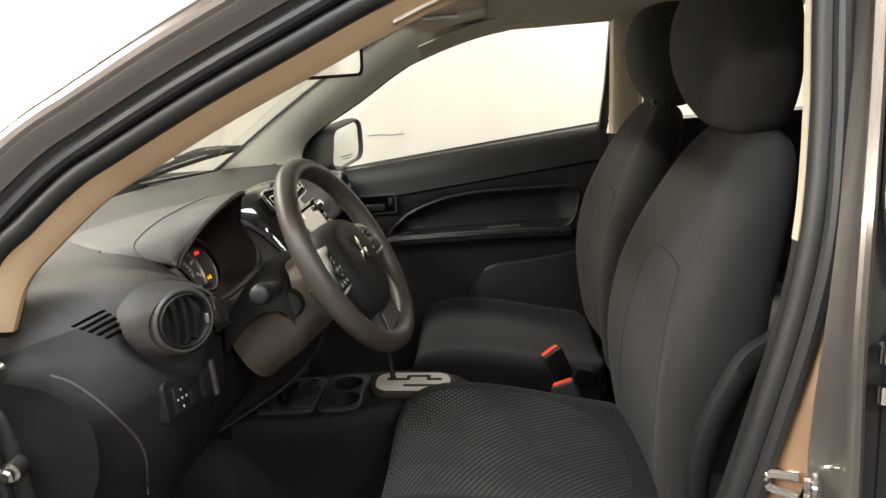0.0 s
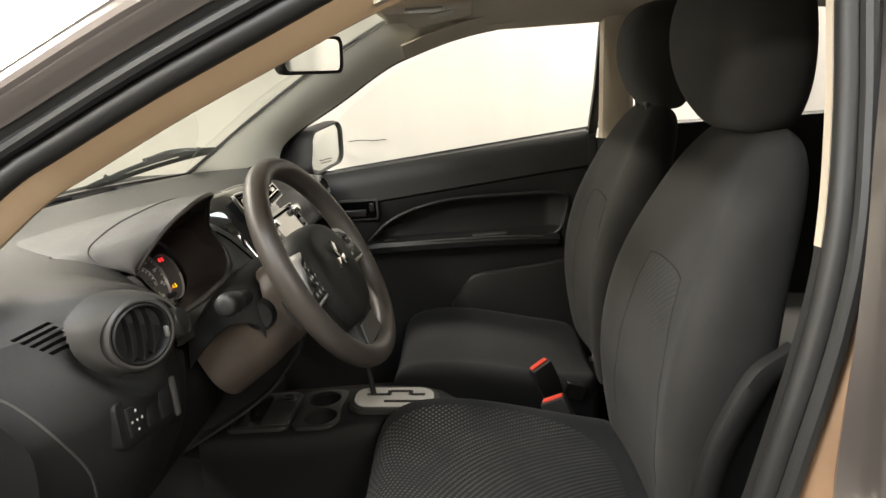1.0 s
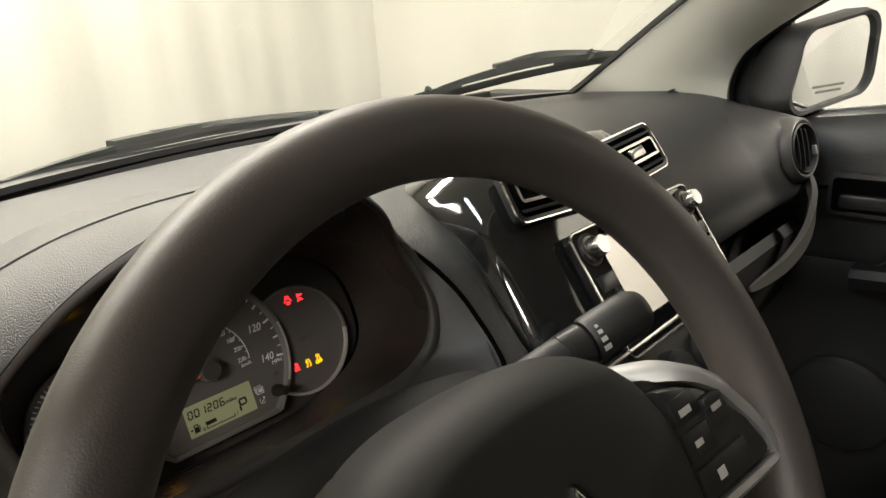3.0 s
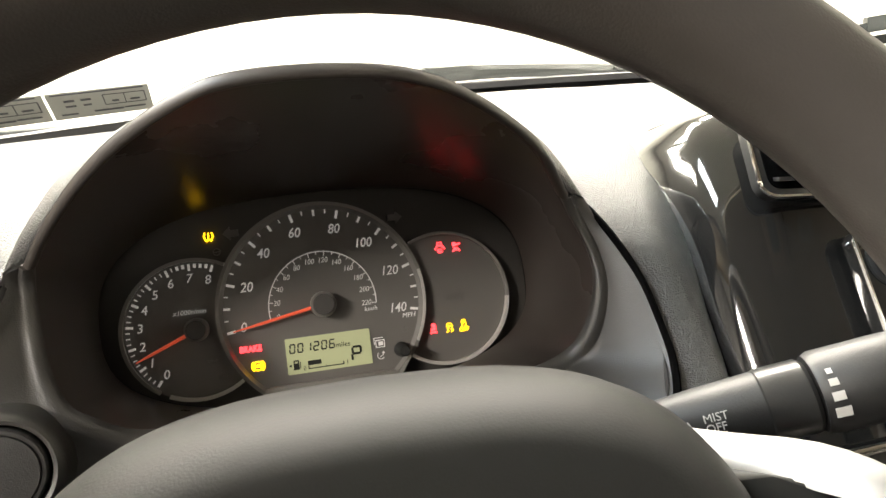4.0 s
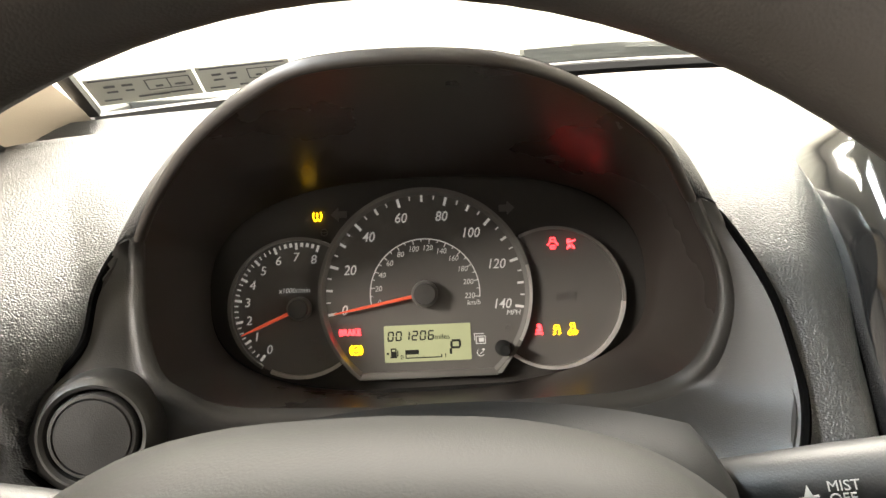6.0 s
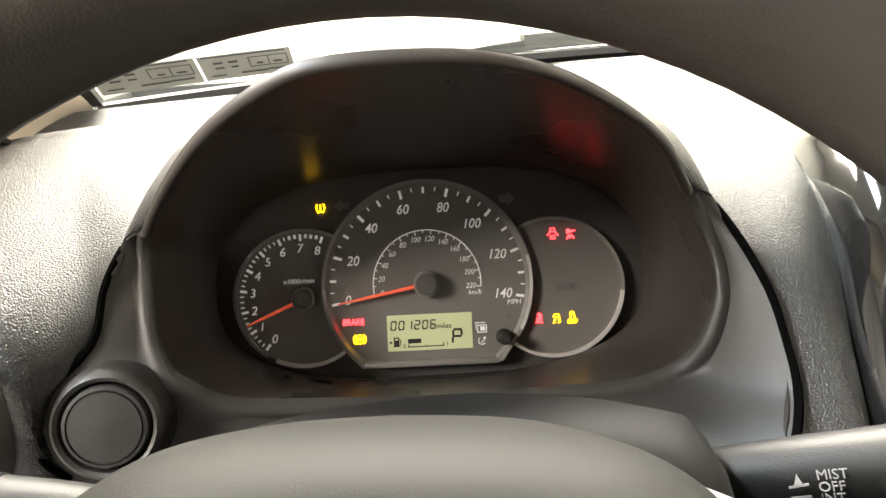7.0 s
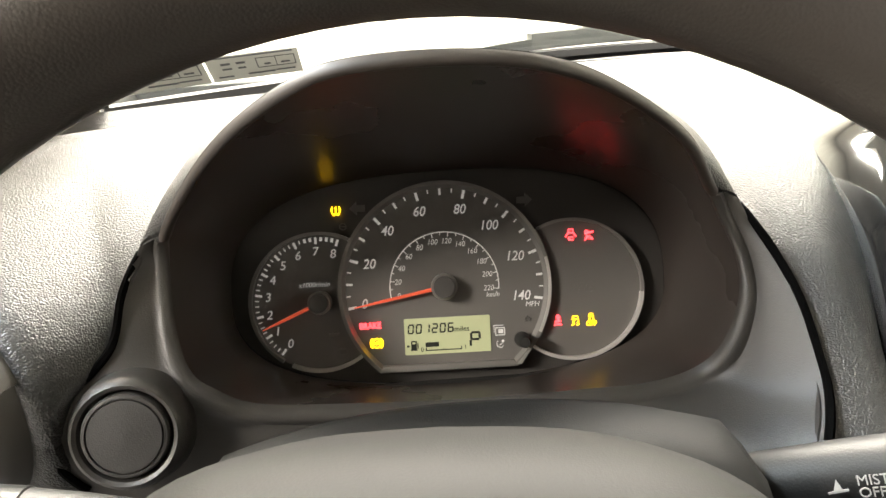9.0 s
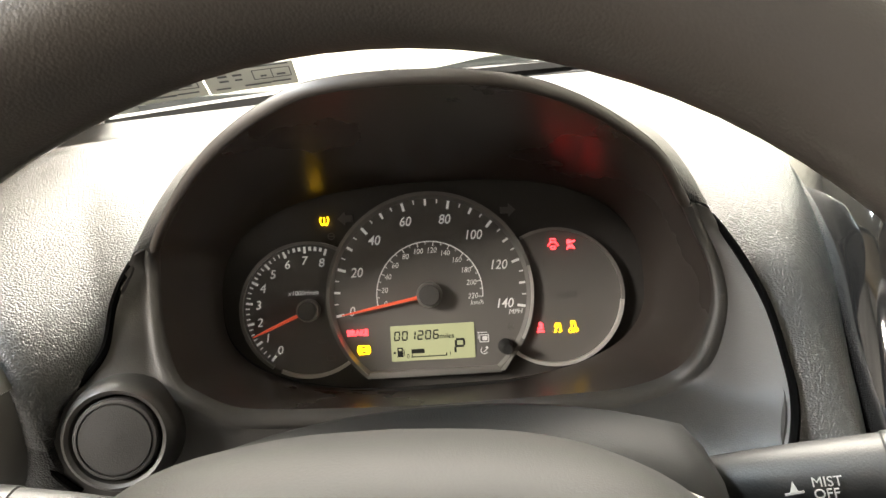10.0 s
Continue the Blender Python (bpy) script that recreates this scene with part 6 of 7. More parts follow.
for k, w in ((0, 0.022), (1, 0.026), (2, 0.018)):
    part("embossed_line", box(WM @ pose(0.010, -0.050 - 0.005 * k, 0.0212), w, 0.0028, 0.0006), M_PAD, wheel)

# ---- column with stalks ----
colm = thing("steering_column", (-0.303, 0.02, 0.93), "dark plastic steering column shroud with two stalks", "steering column")
def col_ring(z, w, h, cy=0.0):
    return [on_w(x, y + cy, z) for x, y in rrect(w, h, min(w, h) * 0.42, 7)]
part("shroud", loft([col_ring(-0.040, 0.105, 0.085, -0.010), col_ring(-0.048, 0.135, 0.110, -0.012), col_ring(-0.060, 0.150, 0.122, -0.014), col_ring(-0.11, 0.160, 0.132, -0.022), col_ring(-0.16, 0.160, 0.14, -0.032), col_ring(-0.24, 0.15, 0.14, -0.045)]), M_SHROUD, colm, "dark grey column shroud", sharp=50)
rows = []
for y, zt, w in ((0.004, 0.960, 0.100), (0.012, 0.982, 0.104), (0.030, 0.9885, 0.106), (0.052, 0.9875, 0.107), (0.078, 0.972, 0.108), (0.100, 0.950, 0.108), (0.125, 0.920, 0.108)):
    rows.append([(-0.2885 + w * u, y, zt - 0.021 * abs(u) ** 2.2 - 0.045 * max(0, (abs(u) - 0.86) / 0.14) ** 2) for u in np.linspace(-1, 1, 25)])
part("upper_shroud", slab(rows, 0.003), M_COLUMN, colm, "black upper column cover", sharp=60)
part("shroud_joint", tube([on_w(sx * 0.0806, -0.016 - 0.1 * z, -z) for sx in (1,) for z in np.linspace(0.07, 0.2, 8)], 0.0012, 6), M_BLACK, colm)
for sx, z in ((-1, 0.105), (1, 0.105)):
    part("stalk_boot", turned(WM @ pose(sx * 0.074, -0.012, -z) @ Matrix.Rotation(radians(90 * sx), 4, "Y"), [(0.026, 0.0), (0.025, 0.008), (0.021, 0.013), (0.012, 0.015), (0.0, 0.015)], 28), M_BEZEL, colm)
part("key_barrel", turned(WM @ Matrix.Translation((0.085, -0.045, -0.09)) @ pose(0, 0, 0, 0, 70, 0), [(0.018, -0.03), (0.018, 0.0), (0.014, 0.004), (0, 0.004)], 20), M_BLACK, colm)
def stalk(a, b, name, label, knob):
    a, b = Vector(a), Vector(b)
    st = part(name, tube([a.lerp(b, t) for t in (0, 0.25, 0.5, 0.66)], knob, 24, scales=[0.62, 0.66, 0.82, 0.88]), M_STALK, colm, label, sharp=50)
    part("collar", tube([a.lerp(b, t) for t in (0.62, 0.63, 0.72, 0.73)], knob * 0.9, 24, scales=[0.9, 1, 1, 0.9]), M_BEZEL, st)
    part("knob", tube([a.lerp(b, t) for t in (0.735, 0.75, 0.90, 0.96, 0.99, 1.0)], knob, 24, scales=[0.92, 1, 1, 0.94, 0.75, 0.4]), M_STALK, st, "rotary end knob", sharp=50)
    return st
st_l = stalk((-0.352, 0.030, 0.952), (-0.486, 0.022, 0.979), "turn_signal_stalk", "black light stalk with rotary knob", 0.0165)
R_A, R_B = Vector((-0.235, 0.077, 0.922)), Vector((-0.066, 0.010, 0.979))
st_r = stalk(R_A, R_B, "wiper_stalk", "black wiper stalk with white markings", 0.0172)
for k in range(4):
    e = (Vector((-0.486, 0.022, 0.979)) - Vector((-0.352, 0.030, 0.952))).normalized()
    at = Vector((-0.352, 0.030, 0.952)) + e * (0.104 if k % 2 else 0.092)
    q = e.to_track_quat("Z", "Y").to_matrix().to_4x4() @ Matrix.Rotation(radians(-150 + 28 * k), 4, "Z") @ Matrix.Translation((0.0166 if k % 2 else 0.0150, 0, 0))
    part("stalk_mark", box(Matrix.Translation(at) @ q, 0.0006, 0.005, 0.003), M_MARK, st_l)
# markings on the wiper stalk
ax = (R_B - R_A).normalized()
toward = (Vector((-0.29, -0.16, 1.115)) - Vector((-0.148, 0.045, 0.950))).normalized()
nz = (toward - ax * toward.dot(ax)).normalized()
ny = nz.cross(ax)
tm = Matrix.Identity(4)
for i in range(3):
    tm[i][0], tm[i][1], tm[i][2] = ax[i], ny[i], nz[i]
tm.translation = R_A + ax * 0.094
for k, word in enumerate(("MIST", "OFF", "INT", "LO", "HI")):
    g = radians(-2 - 14.5 * k)
    m = tm @ Matrix.Rotation(-g, 4, "X") @ Matrix.Translation((0.0, 0, 0.0160))
    lettering(word, 0.0048, m, M_MARK, st_r, "lettering", align="LEFT")
    if k:
        part("mark_line", box(m @ pose(-0.006, 0.001, 0.0, 0, 0, 12 - 5 * k), 0.0065, 0.0008, 0.0003), M_MARK, st_r)
part("mark_arrow", prism(tm @ Matrix.Rotation(radians(2), 4, "X") @ Matrix.Translation((-0.006, -0.001, 0.0158)), [(-0.0015, -0.0018), (0.0015, -0.0018), (0, 0.002)], 0, 0.0003), M_MARK, st_r)
for k in range(4):
    m = Matrix.Translation(ax * 0.051) @ tm @ Matrix.Rotation(radians(-20 + 13 * k + 1.5 * k * k), 4, "X") @ Matrix.Translation((0, 0, 0.0181))
    part("speed_bar", box(m, 0.0022 + 0.0012 * k, 0.0022 + 0.0006 * k, 0.0004), M_MARK, st_r, smooth=False)


# ---- centre console ----
cons = thing("centre_console", (0.0, -0.05, 0.3), "dark grey centre console with tray and gear selector", "centre console")
rows = []
for y, w, z in ((0.27, 0.105, 0.575), (0.20, 0.105, 0.575), (0.10, 0.102, 0.573), (0.02, 0.098, 0.575), (-0.05, 0.092, 0.590), (-0.13, 0.088, 0.588), (-0.22, 0.084, 0.575), (-0.27, 0.078, 0.545), (-0.34, 0.07, 0.50), (-0.42, 0.068, 0.49)):
    rows.append([(-w - 0.012, y, 0.30), (-w - 0.006, y, z - 0.05), (-w, y, z - 0.010), (-w + 0.010, y, z), (0, y, z + 0.002), (w - 0.010, y, z), (w, y, z - 0.010), (w + 0.006, y, z - 0.05), (w + 0.012, y, 0.30)])
def well_cut(cx, cy, w, h, r):
    return prism(Matrix.Translation((cx, cy, 0.5)), rrect(w, h, r), 0.02, 0.2)


def cups(r):
    return [turned(Matrix.Translation((x, y, 0.5)), [(0, 0.02), (r, 0.02), (r, 0.2), (0, 0.2)], 40, cap=False) for x, y in ((-0.040, 0.030), (0.042, 0.036))]


WELL = (0.0, 0.184, 0.142, 0.058, 0.012)
carve(part("body", slab(rows, 0.004), M_DASHLOW, cons, "black grained console body", sharp=50), well_cut(*WELL), *cups(0.036))
carve(part("tray", prism(Matrix.Translation((0.0, 0.157, 0.577)), rrect(0.168, 0.134, 0.022), -0.002, 0.006, 0.003), M_CONS, cons, "dark grey tray rim"), well_cut(*WELL))
part("tray_well", loft([[(WELL[0] + x * k, WELL[1] + y * k, z) for x, y in rrect(0.146, 0.062, 0.014)] for k, z in ((1.0, 0.578), (0.93, 0.54), (0.9, 0.536), (0.02, 0.535))], cap=False), M_BLACK, cons, "black tray well")
part("tray_lid", prism(Matrix.Translation((-0.022, 0.122, 0.580)), rrect(0.098, 0.052, 0.006), 0.0, 0.0060, 0.002), M_CONS, cons, "dark grey tray lid")
part("socket_panel", prism(Matrix.Translation((0.050, 0.122, 0.580)), rrect(0.040, 0.050, 0.006), 0.0, 0.0050, 0.002), M_BLACK, cons)
part("power_socket", turned(Matrix.Translation((0.052, 0.120, 0.584)), [(0.013, 0), (0.013, 0.004), (0.009, 0.004), (0.009, 0.0015), (0, 0.0015)], 24), M_BEZEL, cons)
carve(part("cup_plate", prism(Matrix.Translation((0.0, 0.035, 0.577)), rrect(0.172, 0.10, 0.022), -0.002, 0.006, 0.003), M_CONS, cons, "dark grey cup holder plate"), *cups(0.036))
for x, y in ((-0.040, 0.030), (0.042, 0.036)):
    part("cup_well", turned(Matrix.Translation((x, y, 0.58)), [(0.0365, 0.002), (0.034, -0.03), (0.033, -0.045), (0.0, -0.046)], 40, cap=False), M_BLACK, cons, "black cup holder well")
gp = Matrix.Translation((-0.005, -0.125, 0.592)) @ pose(0, 0, 0, 3, 0, 0)
part("selector_bezel", prism(gp, rrect(0.108, 0.192, 0.04, 8), -0.004, 0.008, 0.004), M_CONS, cons, "dark grey selector bezel")
pl = part("selector_plate", prism(gp, rrect(0.088, 0.168, 0.032, 8), 0.008, 0.0105, 0.001), M_PLATE, cons, "silver gear selector plate")
for x, y, w, h in ((0.010, 0.035, 0.010, 0.05), (0.018, 0.012, 0.022, 0.009), (0.026, -0.012, 0.010, 0.045), (0.018, -0.034, 0.022, 0.009), (0.010, -0.050, 0.010, 0.03), (-0.022, -0.02, 0.010, 0.08)):
    part("gate_slot", box(gp @ pose(x, y, 0.0106), w, h, 0.0012), M_BLACK, pl)
part("selector_lever", merge(tube([gp @ Vector((0.010, 0.045, 0.005)), gp @ Vector((0.012, 0.052, 0.05)), gp @ Vector((0.014, 0.060, 0.095))], 0.006, 12), tube([gp @ Vector((0.0145, 0.060, 0.092)), gp @ Vector((0.017, 0.066, 0.115)), gp @ Vector((0.018, 0.07, 0.15))], 0.017, 16, scales=[0.5, 1, 0.9])), M_BLACK, cons, "black gear selector lever")
part("hand_brake", merge(box(pose(0.01, -0.36, 0.53, 6), 0.03, 0.22, 0.03, 0.01), tube([(0.01, -0.30, 0.54), (0.01, -0.20, 0.565)], 0.014, 14)), M_BLACK, cons)


# ---- front seats ----
def seat_ring(cx, z, yf, w, t, bol, lean):
    """A level slice of a backrest: sides come forward as bolsters."""
    r = []
    for i in range(13):
        u = -1 + 2 * i / 12
        r.append((cx + w * u * (1.0 if abs(u) < 0.99 else 0.995), yf - 0.0 + bol * (abs(u) ** 3) - 0.035 * max(0, (abs(u) - 0.82) / 0.18) ** 2, z))
    for i in range(9):
        u = 1 - 2 * i / 8
        r.append((cx + w * u * 0.96, yf - t + 0.03 * abs(u) ** 4, z - lean))
    return r


def front_seat(cx, label, cloth, dz=0.0, hy=0.0, hw=0.0, back_y=0.0):
    s = thing("front_seat", (cx, -0.4, 0.3), label, "car seat", "front seats")
    prof = ((0.50, -0.585, 0.205, 0.13, 0.030), (0.58, -0.575, 0.225, 0.14, 0.040), (0.70, -0.565, 0.242, 0.14, 0.048), (0.80, -0.572, 0.248, 0.135, 0.050), (0.90, -0.592, 0.240, 0.125, 0.045), (0.98, -0.620, 0.222, 0.115, 0.035),
            (1.05, -0.650, 0.200, 0.105, 0.020), (1.11, -0.678, 0.172, 0.095, 0.008), (1.15, -0.705, 0.130, 0.075, 0.0), (1.168, -0.722, 0.08, 0.045, 0.0))
    prof = [(z, y + back_y, w, t, b) for z, y, w, t, b in prof]
    back = part("backrest", loft([seat_ring(cx, z, y, w, t, b, 0.012) for z, y, w, t, b in prof]), M_BACKREST, s, "dark grey cloth backrest", sharp=180)
    supersoft(back)
    rows = []
    for i, y in enumerate((-0.095, -0.115, -0.16, -0.24, -0.34, -0.44, -0.53, -0.60)):
        top = (0.545, 0.600, 0.630, 0.634, 0.618, 0.594, 0.578, 0.568)[i] - dz * (1 if i > 1 else 0.5)
        w = (0.215, 0.235, 0.25, 0.255, 0.255, 0.25, 0.24, 0.23)[i]
        lo = (0.50, 0.44, 0.40, 0.39, 0.39, 0.39, 0.39, 0.40)[i]
        r = []
        for k in range(13):
            u = -1 + 2 * k / 12
            r.append((cx + w * u, y, top + 0.038 * abs(u) ** 3 - 0.05 * max(0, (abs(u) - 0.82) / 0.18) ** 2 - 0.004))
        for k in range(7):
            u = 1 - 2 * k / 6
            r.append((cx + w * u * 0.97, y, lo))
        rows.append(r)
    tops = [(r[6][1], r[6][2], r[12][0] - cx) for r in rows]

    def upper(u, y):
        for (y0, z0, w0), (y1, z1, w1) in zip(tops, tops[1:]):
            if y1 <= y <= y0:
                t = (y0 - y) / (y0 - y1)
                return Vector((cx + (w0 + (w1 - w0) * t) * u, y, z0 + (z1 - z0) * t + 0.038 * abs(u) ** 3 - 0.05 * max(0, (abs(u) - 0.82) / 0.18) ** 2 - 0.0042))
    cush = part("cushion", loft(rows), cloth, s, "dark grey cloth seat cushion with stitched insert", sharp=180)
    supersoft(cush)
    for u in (-0.66, 0.66):
        part("seam", tube([upper(u + 0.05 * math.copysign(1, u) * t, -0.12 - 0.46 * t) for t in np.linspace(0, 1, 20)], 0.0009, 6), M_SEAM, cush)
    part("seam", tube([upper(u, -0.355 + 0.02 * abs(u)) for u in np.linspace(-0.68, 0.68, 19)], 0.0013, 6), M_SEAM, cush)
    # headrest
    hr = []
    for z, w, t, y in ((1.148, 0.075, 0.055, -0.752), (1.165, 0.105, 0.095, -0.748), (1.215, 0.130, 0.140, -0.738), (1.285, 0.140, 0.155, -0.730), (1.355, 0.124, 0.135, -0.733), (1.395, 0.08, 0.080, -0.745)):
        r = []
        for a in np.linspace(0, 2 * math.pi, 20, endpoint=False):
            c, q = math.cos(a), math.sin(a)
            r.append((cx + (w + hw) * math.copysign(abs(c) ** 0.62, c), y + hy + t * 0.5 * math.copysign(abs(q) ** 0.62, q), z))
        hr.append(r)
    head = part("headrest", loft(hr), M_CLOTH, s, "dark grey cloth headrest", sharp=180)
    supersoft(head)
    for dx in (-0.05, 0.05):
        part("headrest_post", tube([(cx + dx, -0.715 + back_y, 1.12), (cx + dx, -0.712 + back_y, 1.20)], 0.006, 10), M_BEZEL, head)
    part("post_guide", box(pose(cx - 0.05, -0.718 + back_y, 1.166), 0.034, 0.026, 0.010, 0.004), M_BLACK, s)
    # sewn seams
    def front(u, z):
        for (z0, y0, w0, t0, b0), (z1, y1, w1, t1, b1) in zip(prof, prof[1:]):
            if z0 <= z <= z1:
                t = (z - z0) / (z1 - z0)
                y, w, b = y0 + (y1 - y0) * t, w0 + (w1 - w0) * t, b0 + (b1 - b0) * t
                return Vector((cx + w * u, y + b * abs(u) ** 3 - 0.035 * max(0, (abs(u) - 0.82) / 0.18) ** 2 + 0.0001, z))
    for u0, u1 in ((-0.60, -0.36), (0.60, 0.36)):
        part("seam", tube([front(u0 + (u1 - u0) * t ** 1.6, 0.60 + 0.352 * t) for t in np.linspace(0, 1, 24)], 0.00035, 6), M_SEAM, back)
    part("seam", tube([front(u, 0.958 - 0.006 * abs(u / 0.36) ** 3) for u in np.linspace(-0.36, 0.36, 15)], 0.0011, 6), M_SEAM, back)
    return s


seat_l = front_seat(-0.315, "dark grey cloth driver seat with woven inserts", M_CUSHION, 0.0, 0.026, 0.010)
# recliner cover on the door side of the driver's seat
arc1 = catmull([(-0.577, -0.690, 0.918), (-0.579, -0.676, 0.909), (-0.580, -0.645, 0.887), (-0.580, -0.617, 0.840), (-0.580, -0.592, 0.783), (-0.580, -0.578, 0.724), (-0.580, -0.575, 0.678), (-0.580, -0.578, 0.58), (-0.578, -0.60, 0.47)], 6)
part("side_cover", slab([[p + Vector((0.016, 0.004, 0)) for p in arc1], [p + Vector((0.006, 0.003, 0)) for p in arc1], arc1, [p + Vector((-0.004, -0.012, -0.006)) for p in arc1], [p + Vector((-0.002, -0.022, -0.012)) for p in arc1], [p + Vector((0.004, -0.026, -0.016)) for p in arc1], [Vector((-0.570, -0.76, p.z - 0.03)) for p in arc1]], 0.003), M_DASHLOW, seat_l, "dark plastic recliner side cover", sharp=50)
front_seat(0.328, "dark grey cloth passenger seat with woven inserts", M_CUSHIONSHADE, 0.030, -0.026, 0.0, -0.020)

# belt buckles between the seats
def buckle(top, low, name="seat_belt_buckle"):
    b = thing(name, tuple(low), "black seat belt buckle with a red release button", "seat belt buckle", "seat belt buckles")
    top, low = Vector(top), Vector(low)
    d = (top - low).normalized()
    m = Matrix.Translation(top) @ d.to_track_quat("Z", "Y").to_matrix().to_4x4()
    part("body", loft([[m @ Vector((x * k, y * k, z)) for x, y in rrect(0.026, 0.052, 0.005)] for k, z in ((0.72, -0.105), (0.88, -0.085), (1.0, -0.05), (1.0, -0.004), (0.94, 0.0))]), M_BLACK, b)
    part("release_button", box(m @ pose(-0.004, 0, 0.0005), 0.014, 0.042, 0.006, 0.002), M_RED, b, "red release button")
    part("stem", tube([m @ Vector((0, 0, -0.10)), m @ Vector((0, 0, -0.17))], 0.010, 10), M_BLACK, b)
    part("anchor_bracket", merge(box(Matrix.Translation(low + Vector((0.004, -0.030, 0.045))) @ pose(0, 0, 0, 20, 0, 12), 0.012, 0.050, 0.030, 0.004), box(Matrix.Translation(low + Vector((0.0, -0.032, 0.066))) @ pose(0, 0, 0, 20, 0, 12), 0.026, 0.044, 0.010, 0.004)), M_BEZEL, b, "black plastic anchor cover")
    return b


buckle((0.062, -0.443, 0.628), (0.085, -0.49, 0.50))
buckle((-0.087, -0.453, 0.619), (-0.098, -0.505, 0.49))

# rear bench
rb = thing("rear_bench", (0, -1.3, 0.3), "dark grey cloth rear bench seat", "car seat")
supersoft(part("cushion", box(pose(0, -1.25, 0.48, 4), 1.22, 0.5, 0.22, 0.05, 3), M_CLOTH, rb), 1)
supersoft(part("backrest", box(pose(0, -1.55, 0.82, -14), 1.22, 0.14, 0.62, 0.05, 3), M_CLOTH, rb), 1)
for x in (-0.36, 0.36):
    part("headrest", box(pose(x, -1.60, 1.17, -10), 0.24, 0.09, 0.15, 0.04, 3), M_CLOTH, rb)


# ---- rear-view mirror, visor, wipers, stickers ----
rvm = thing("rear_view_mirror", (0.03, -0.04, 1.33), "black framed rear-view mirror on the windshield", "rear-view mirror")
rm = Matrix.Translation((0.033, -0.022, 1.318)) @ Euler((radians(90 + 4), 0, radians(-15))).to_matrix().to_4x4()
ro = rrect(0.255, 0.074, 0.022, 6)
part("housing", loft([[rm @ Vector((x * k, y * k, z)) for x, y in ro] for k, z in ((0.86, 0.001), (0.93, 0.004), (0.97, 0.008), (1.01, 0.007), (1.03, 0.0), (1.0, -0.012), (0.8, -0.026), (0.3, -0.034))]), M_BLACK, rvm, "black mirror housing", sharp=60)
part("mirror_glass", loft([[rm @ Vector((x * 0.925, y * 0.84, z)) for x, y in ro] for z in (0.0035, 0.0045)]), M_MIRROR, rvm, "mirror glass")
part("mirror_stem", merge(tube([rm @ Vector((0, 0.0, -0.03)), (0.02, -0.005, 1.352), (0.015, 0.0, 1.385)], 0.011, 12), box(pose(0.012, 0.006, 1.392, -35), 0.045, 0.03, 0.03, 0.008)), M_BLACK, rvm)

visor = thing("sun_visor", (0.25, -0.2, 1.39), "beige sun visor with a white label folded to the roof", "sun visor")
part("board", box(pose(0.300, -0.265, 1.402, -9), 0.40, 0.16, 0.016, 0.007, 3), M_HEAD, visor)
part("label", box(pose(0.24, -0.275, 1.3922, -9), 0.095, 0.055, 0.0012), M_PAPER, visor, "white warning label")
dome = thing("map_light", (0.0, -0.22, 1.40), "beige overhead map light console", "map light")
part("housing", box(pose(0.0, -0.25, 1.398), 0.13, 0.18, 0.03, 0.012, 3), M_BEIGE, dome)
part("lens", box(pose(0.0, -0.25, 1.381), 0.06, 0.07, 0.004, 0.001), M_SILVER, dome)
grab = thing("grab_handle", (0.53, -0.4, 1.38), "beige folding grab handle on the roof edge", "grab handle")
part("handle", sweep(catmull([(0.575, -0.385, 1.394), (0.562, -0.40, 1.388), (0.560, -0.48, 1.391), (0.560, -0.56, 1.396), (0.572, -0.575, 1.402)], 6), [(-0.010, -0.004), (0.010, -0.004), (0.010, 0.004), (-0.010, 0.004)]), M_BEIGE, grab)
for y, z in ((-0.385, 1.389), (-0.575, 1.398)):
    part("hinge_cover", box(pose(0.575, y, z, 8), 0.034, 0.024, 0.014, 0.004, 3), M_BEIGE, grab)


def on_glass(x, v, lift=0.012):
    p = glass_at(x, v)
    return p + Vector((0, 0.6 * lift, 0.8 * lift))


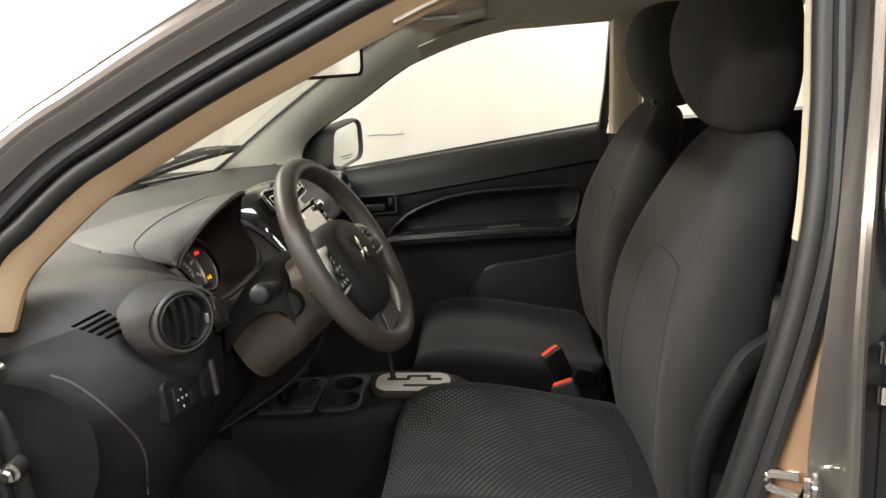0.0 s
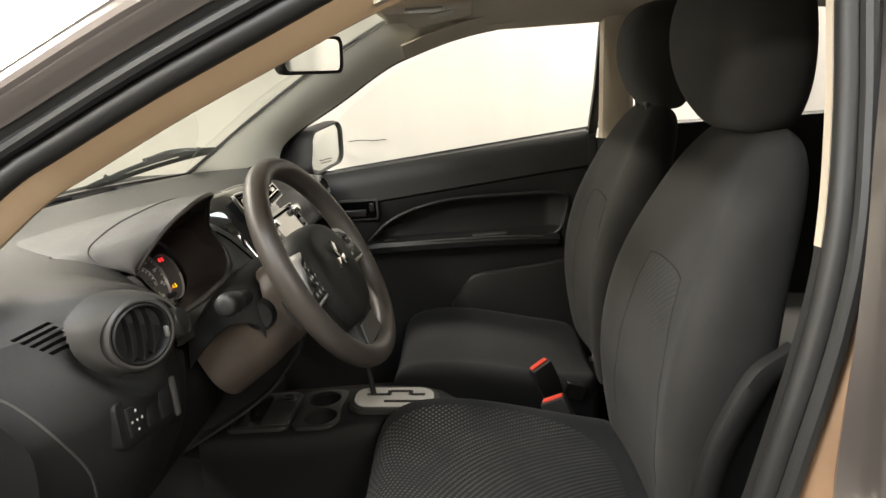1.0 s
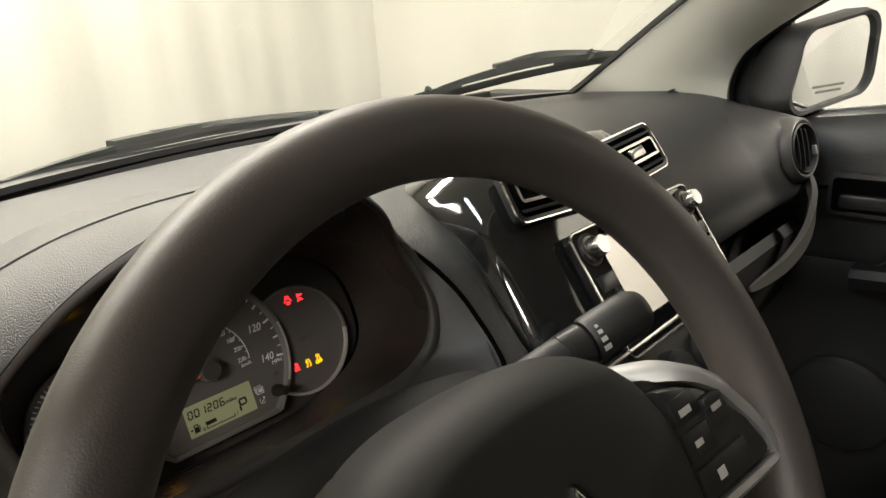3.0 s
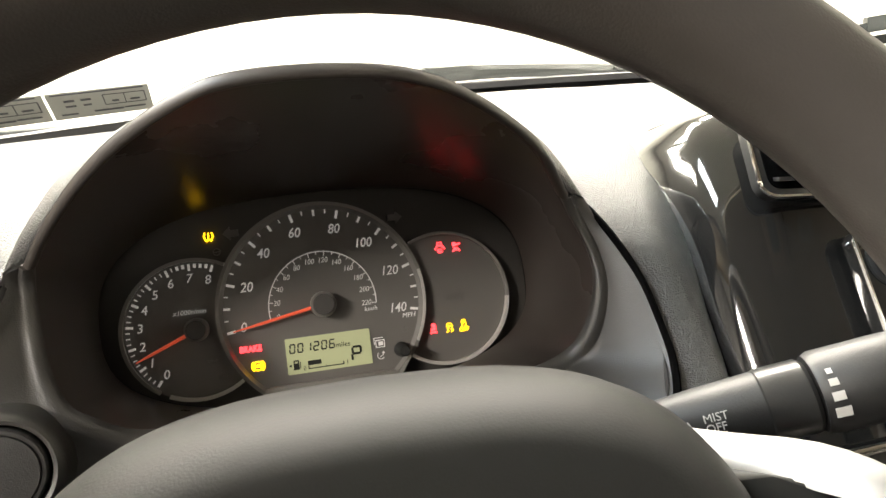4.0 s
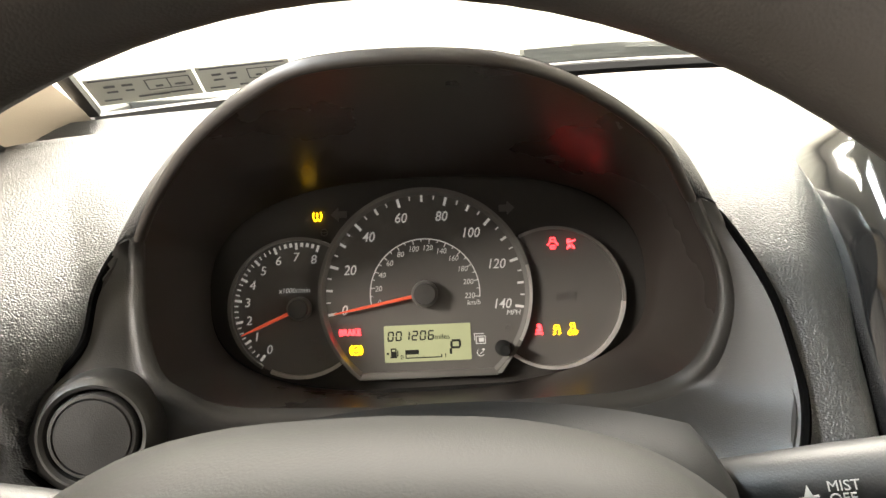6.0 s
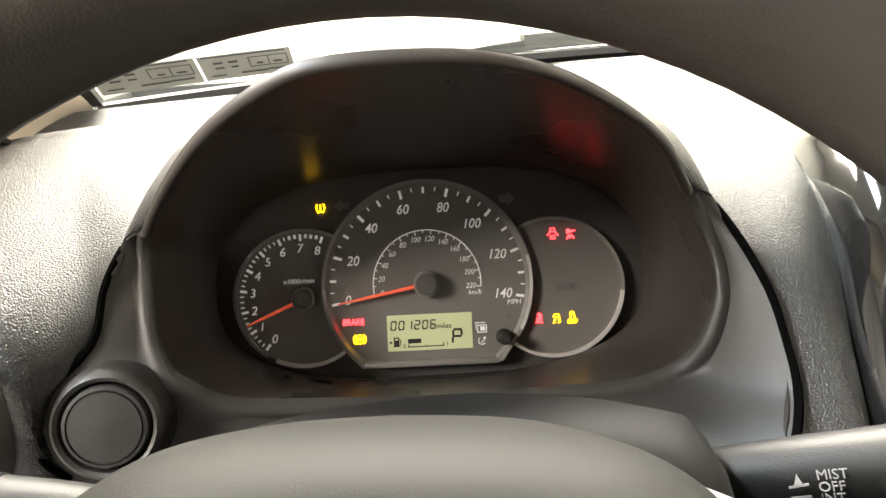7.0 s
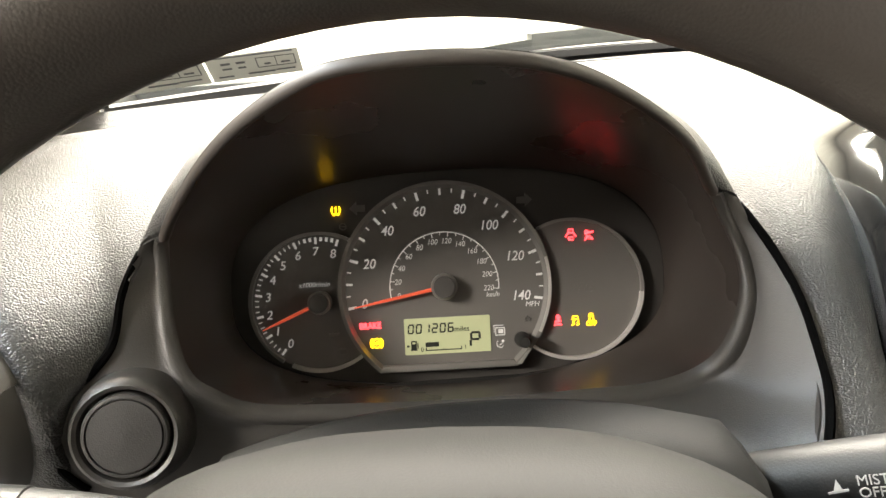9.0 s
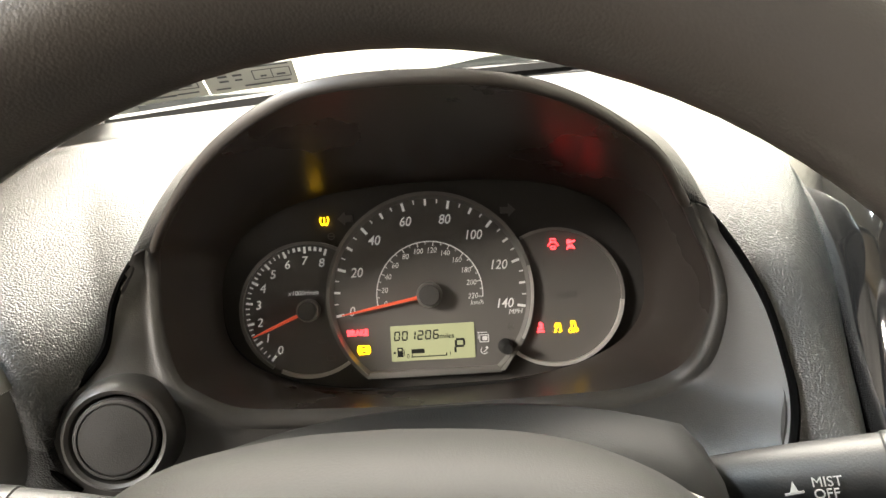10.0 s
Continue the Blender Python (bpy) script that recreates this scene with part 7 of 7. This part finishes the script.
def wiper(blade, pivot, label):
    """Blade on the glass, a claw of yokes over it and the arm; blade: (x, v) on the windshield."""
    line = catmull([(x, v, 0) for x, v in blade], 8)
    k = len(line) - 1

    def at(t, dv=0.0, lift=0.010):
        p = line[min(k, int(t * k))].lerp(line[min(k, int(t * k) + 1)], t * k - int(t * k))
        return on_glass(p.x, p.y + dv, lift)

    def yoke(t0, t1, rise, w, h, lift):
        ts = np.linspace(t0, t1, 15)
        return sweep([at(t, rise * math.sin(math.pi * (t - t0) / (t1 - t0)) ** 0.6, lift) for t in ts], [(-w, -h), (w, -h), (w, h), (-w, h)],
                     scales=[0.55 + 0.45 * math.sin(math.pi * (t - t0) / (t1 - t0)) for t in ts])
    w = thing("windshield_wiper", tuple(at(0)), label, "wiper", "wipers")
    part("blade", sweep([at(t) for t in np.linspace(0, 1, 33)], [(-0.003, -0.008), (0.003, -0.008), (0.005, 0.003), (-0.005, 0.003)]), M_RUBBER, w)
    part("main_yoke", yoke(0.16, 0.84, 0.022, 0.007, 0.006, 0.016), M_WIPER, w)
    for a, b in ((0.01, 0.30), (0.70, 0.99)):
        part("end_yoke", yoke(a, b, 0.011, 0.004, 0.005, 0.013), M_WIPER, w)
        part("rivet", turned(Matrix.Translation(at(0.5 * (a + b), 0.011, 0.017)) @ pose(0, 0, 0, 40), [(0, 0), (0.006, 0), (0.006, 0.006), (0, 0.008)], 10), M_WIPER, w)
    part("saddle", sweep([at(t, 0.020, 0.021) for t in (0.42, 0.47, 0.53, 0.58)], [(-0.012, -0.006), (0.012, -0.006), (0.010, 0.008), (-0.010, 0.008)]), M_WIPER, w)
    part("arm", sweep(catmull([at(0.5, 0.020, 0.025)] + [on_glass(*p) for p in pivot], 8), [(-0.009, -0.004), (0.009, -0.004), (0.006, 0.006), (-0.006, 0.006)]), M_WIPER, w)
    return w


wiper(((-0.42, -0.036), (-0.29, -0.046), (-0.19, -0.040), (-0.05, -0.036), (0.10, -0.040), (0.22, -0.046)), ((-0.02, -0.022, 0.024), (0.12, -0.034, 0.022), (0.26, -0.050, 0.018)), "black driver side windshield wiper at rest")
wiper(((0.25, -0.020), (0.33, 0.014), (0.42, 0.052), (0.50, 0.080), (0.59, 0.104)), ((0.47, 0.090, 0.026), (0.56, 0.09, 0.022), (0.62, 0.06, 0.02)), "black passenger side windshield wiper at rest")

PRINT = [(0.0, 0.40, 0.9, 0.05), (-0.30, 0.14, 0.10, 0.07), (-0.14, 0.14, 0.10, 0.07), (-0.30, -0.06, 0.10, 0.06), (-0.14, -0.06, 0.08, 0.06), (0.24, 0.24, 0.42, 0.02), (0.24, -0.14, 0.42, 0.02), (0.03, 0.05, 0.012, 0.38), (0.24, 0.05, 0.010, 0.38), (0.45, 0.05, 0.012, 0.38), (0.14, -0.02, 0.07, 0.06), (0.34, -0.02, 0.10, 0.06), (0.05, -0.34, 0.30, 0.06), (0.32, -0.32, 0.22, 0.05), (-0.34, -0.36, 0.16, 0.05)]
for cx, w in ((-0.448, 0.076), (-0.527, 0.078)):
    def face_at(u, k, lift=0.0):
        return glass_at(cx + w * u, 0.050 + 0.050 * k) + Vector((0, -0.004 - lift, -0.004))
    st = thing("permit_sticker", tuple(glass_at(cx, 0.05)), "grey paper permit sticker inside the windshield", "sticker", "permit stickers")
    part("paper", slab([[face_at(u, k) for u in np.linspace(-0.5, 0.5, 6)] for k in (-0.5, 0, 0.5)], 0.0008), M_PAPER, st)
    for u, k, a, b in PRINT:
        part("print_bar", slab([[face_at(u + p, k + q, 0.0032) for p in (-a / 2, a / 2)] for q in (-b / 2, b / 2)], 0.0003), M_INKPALE, st, smooth=False)
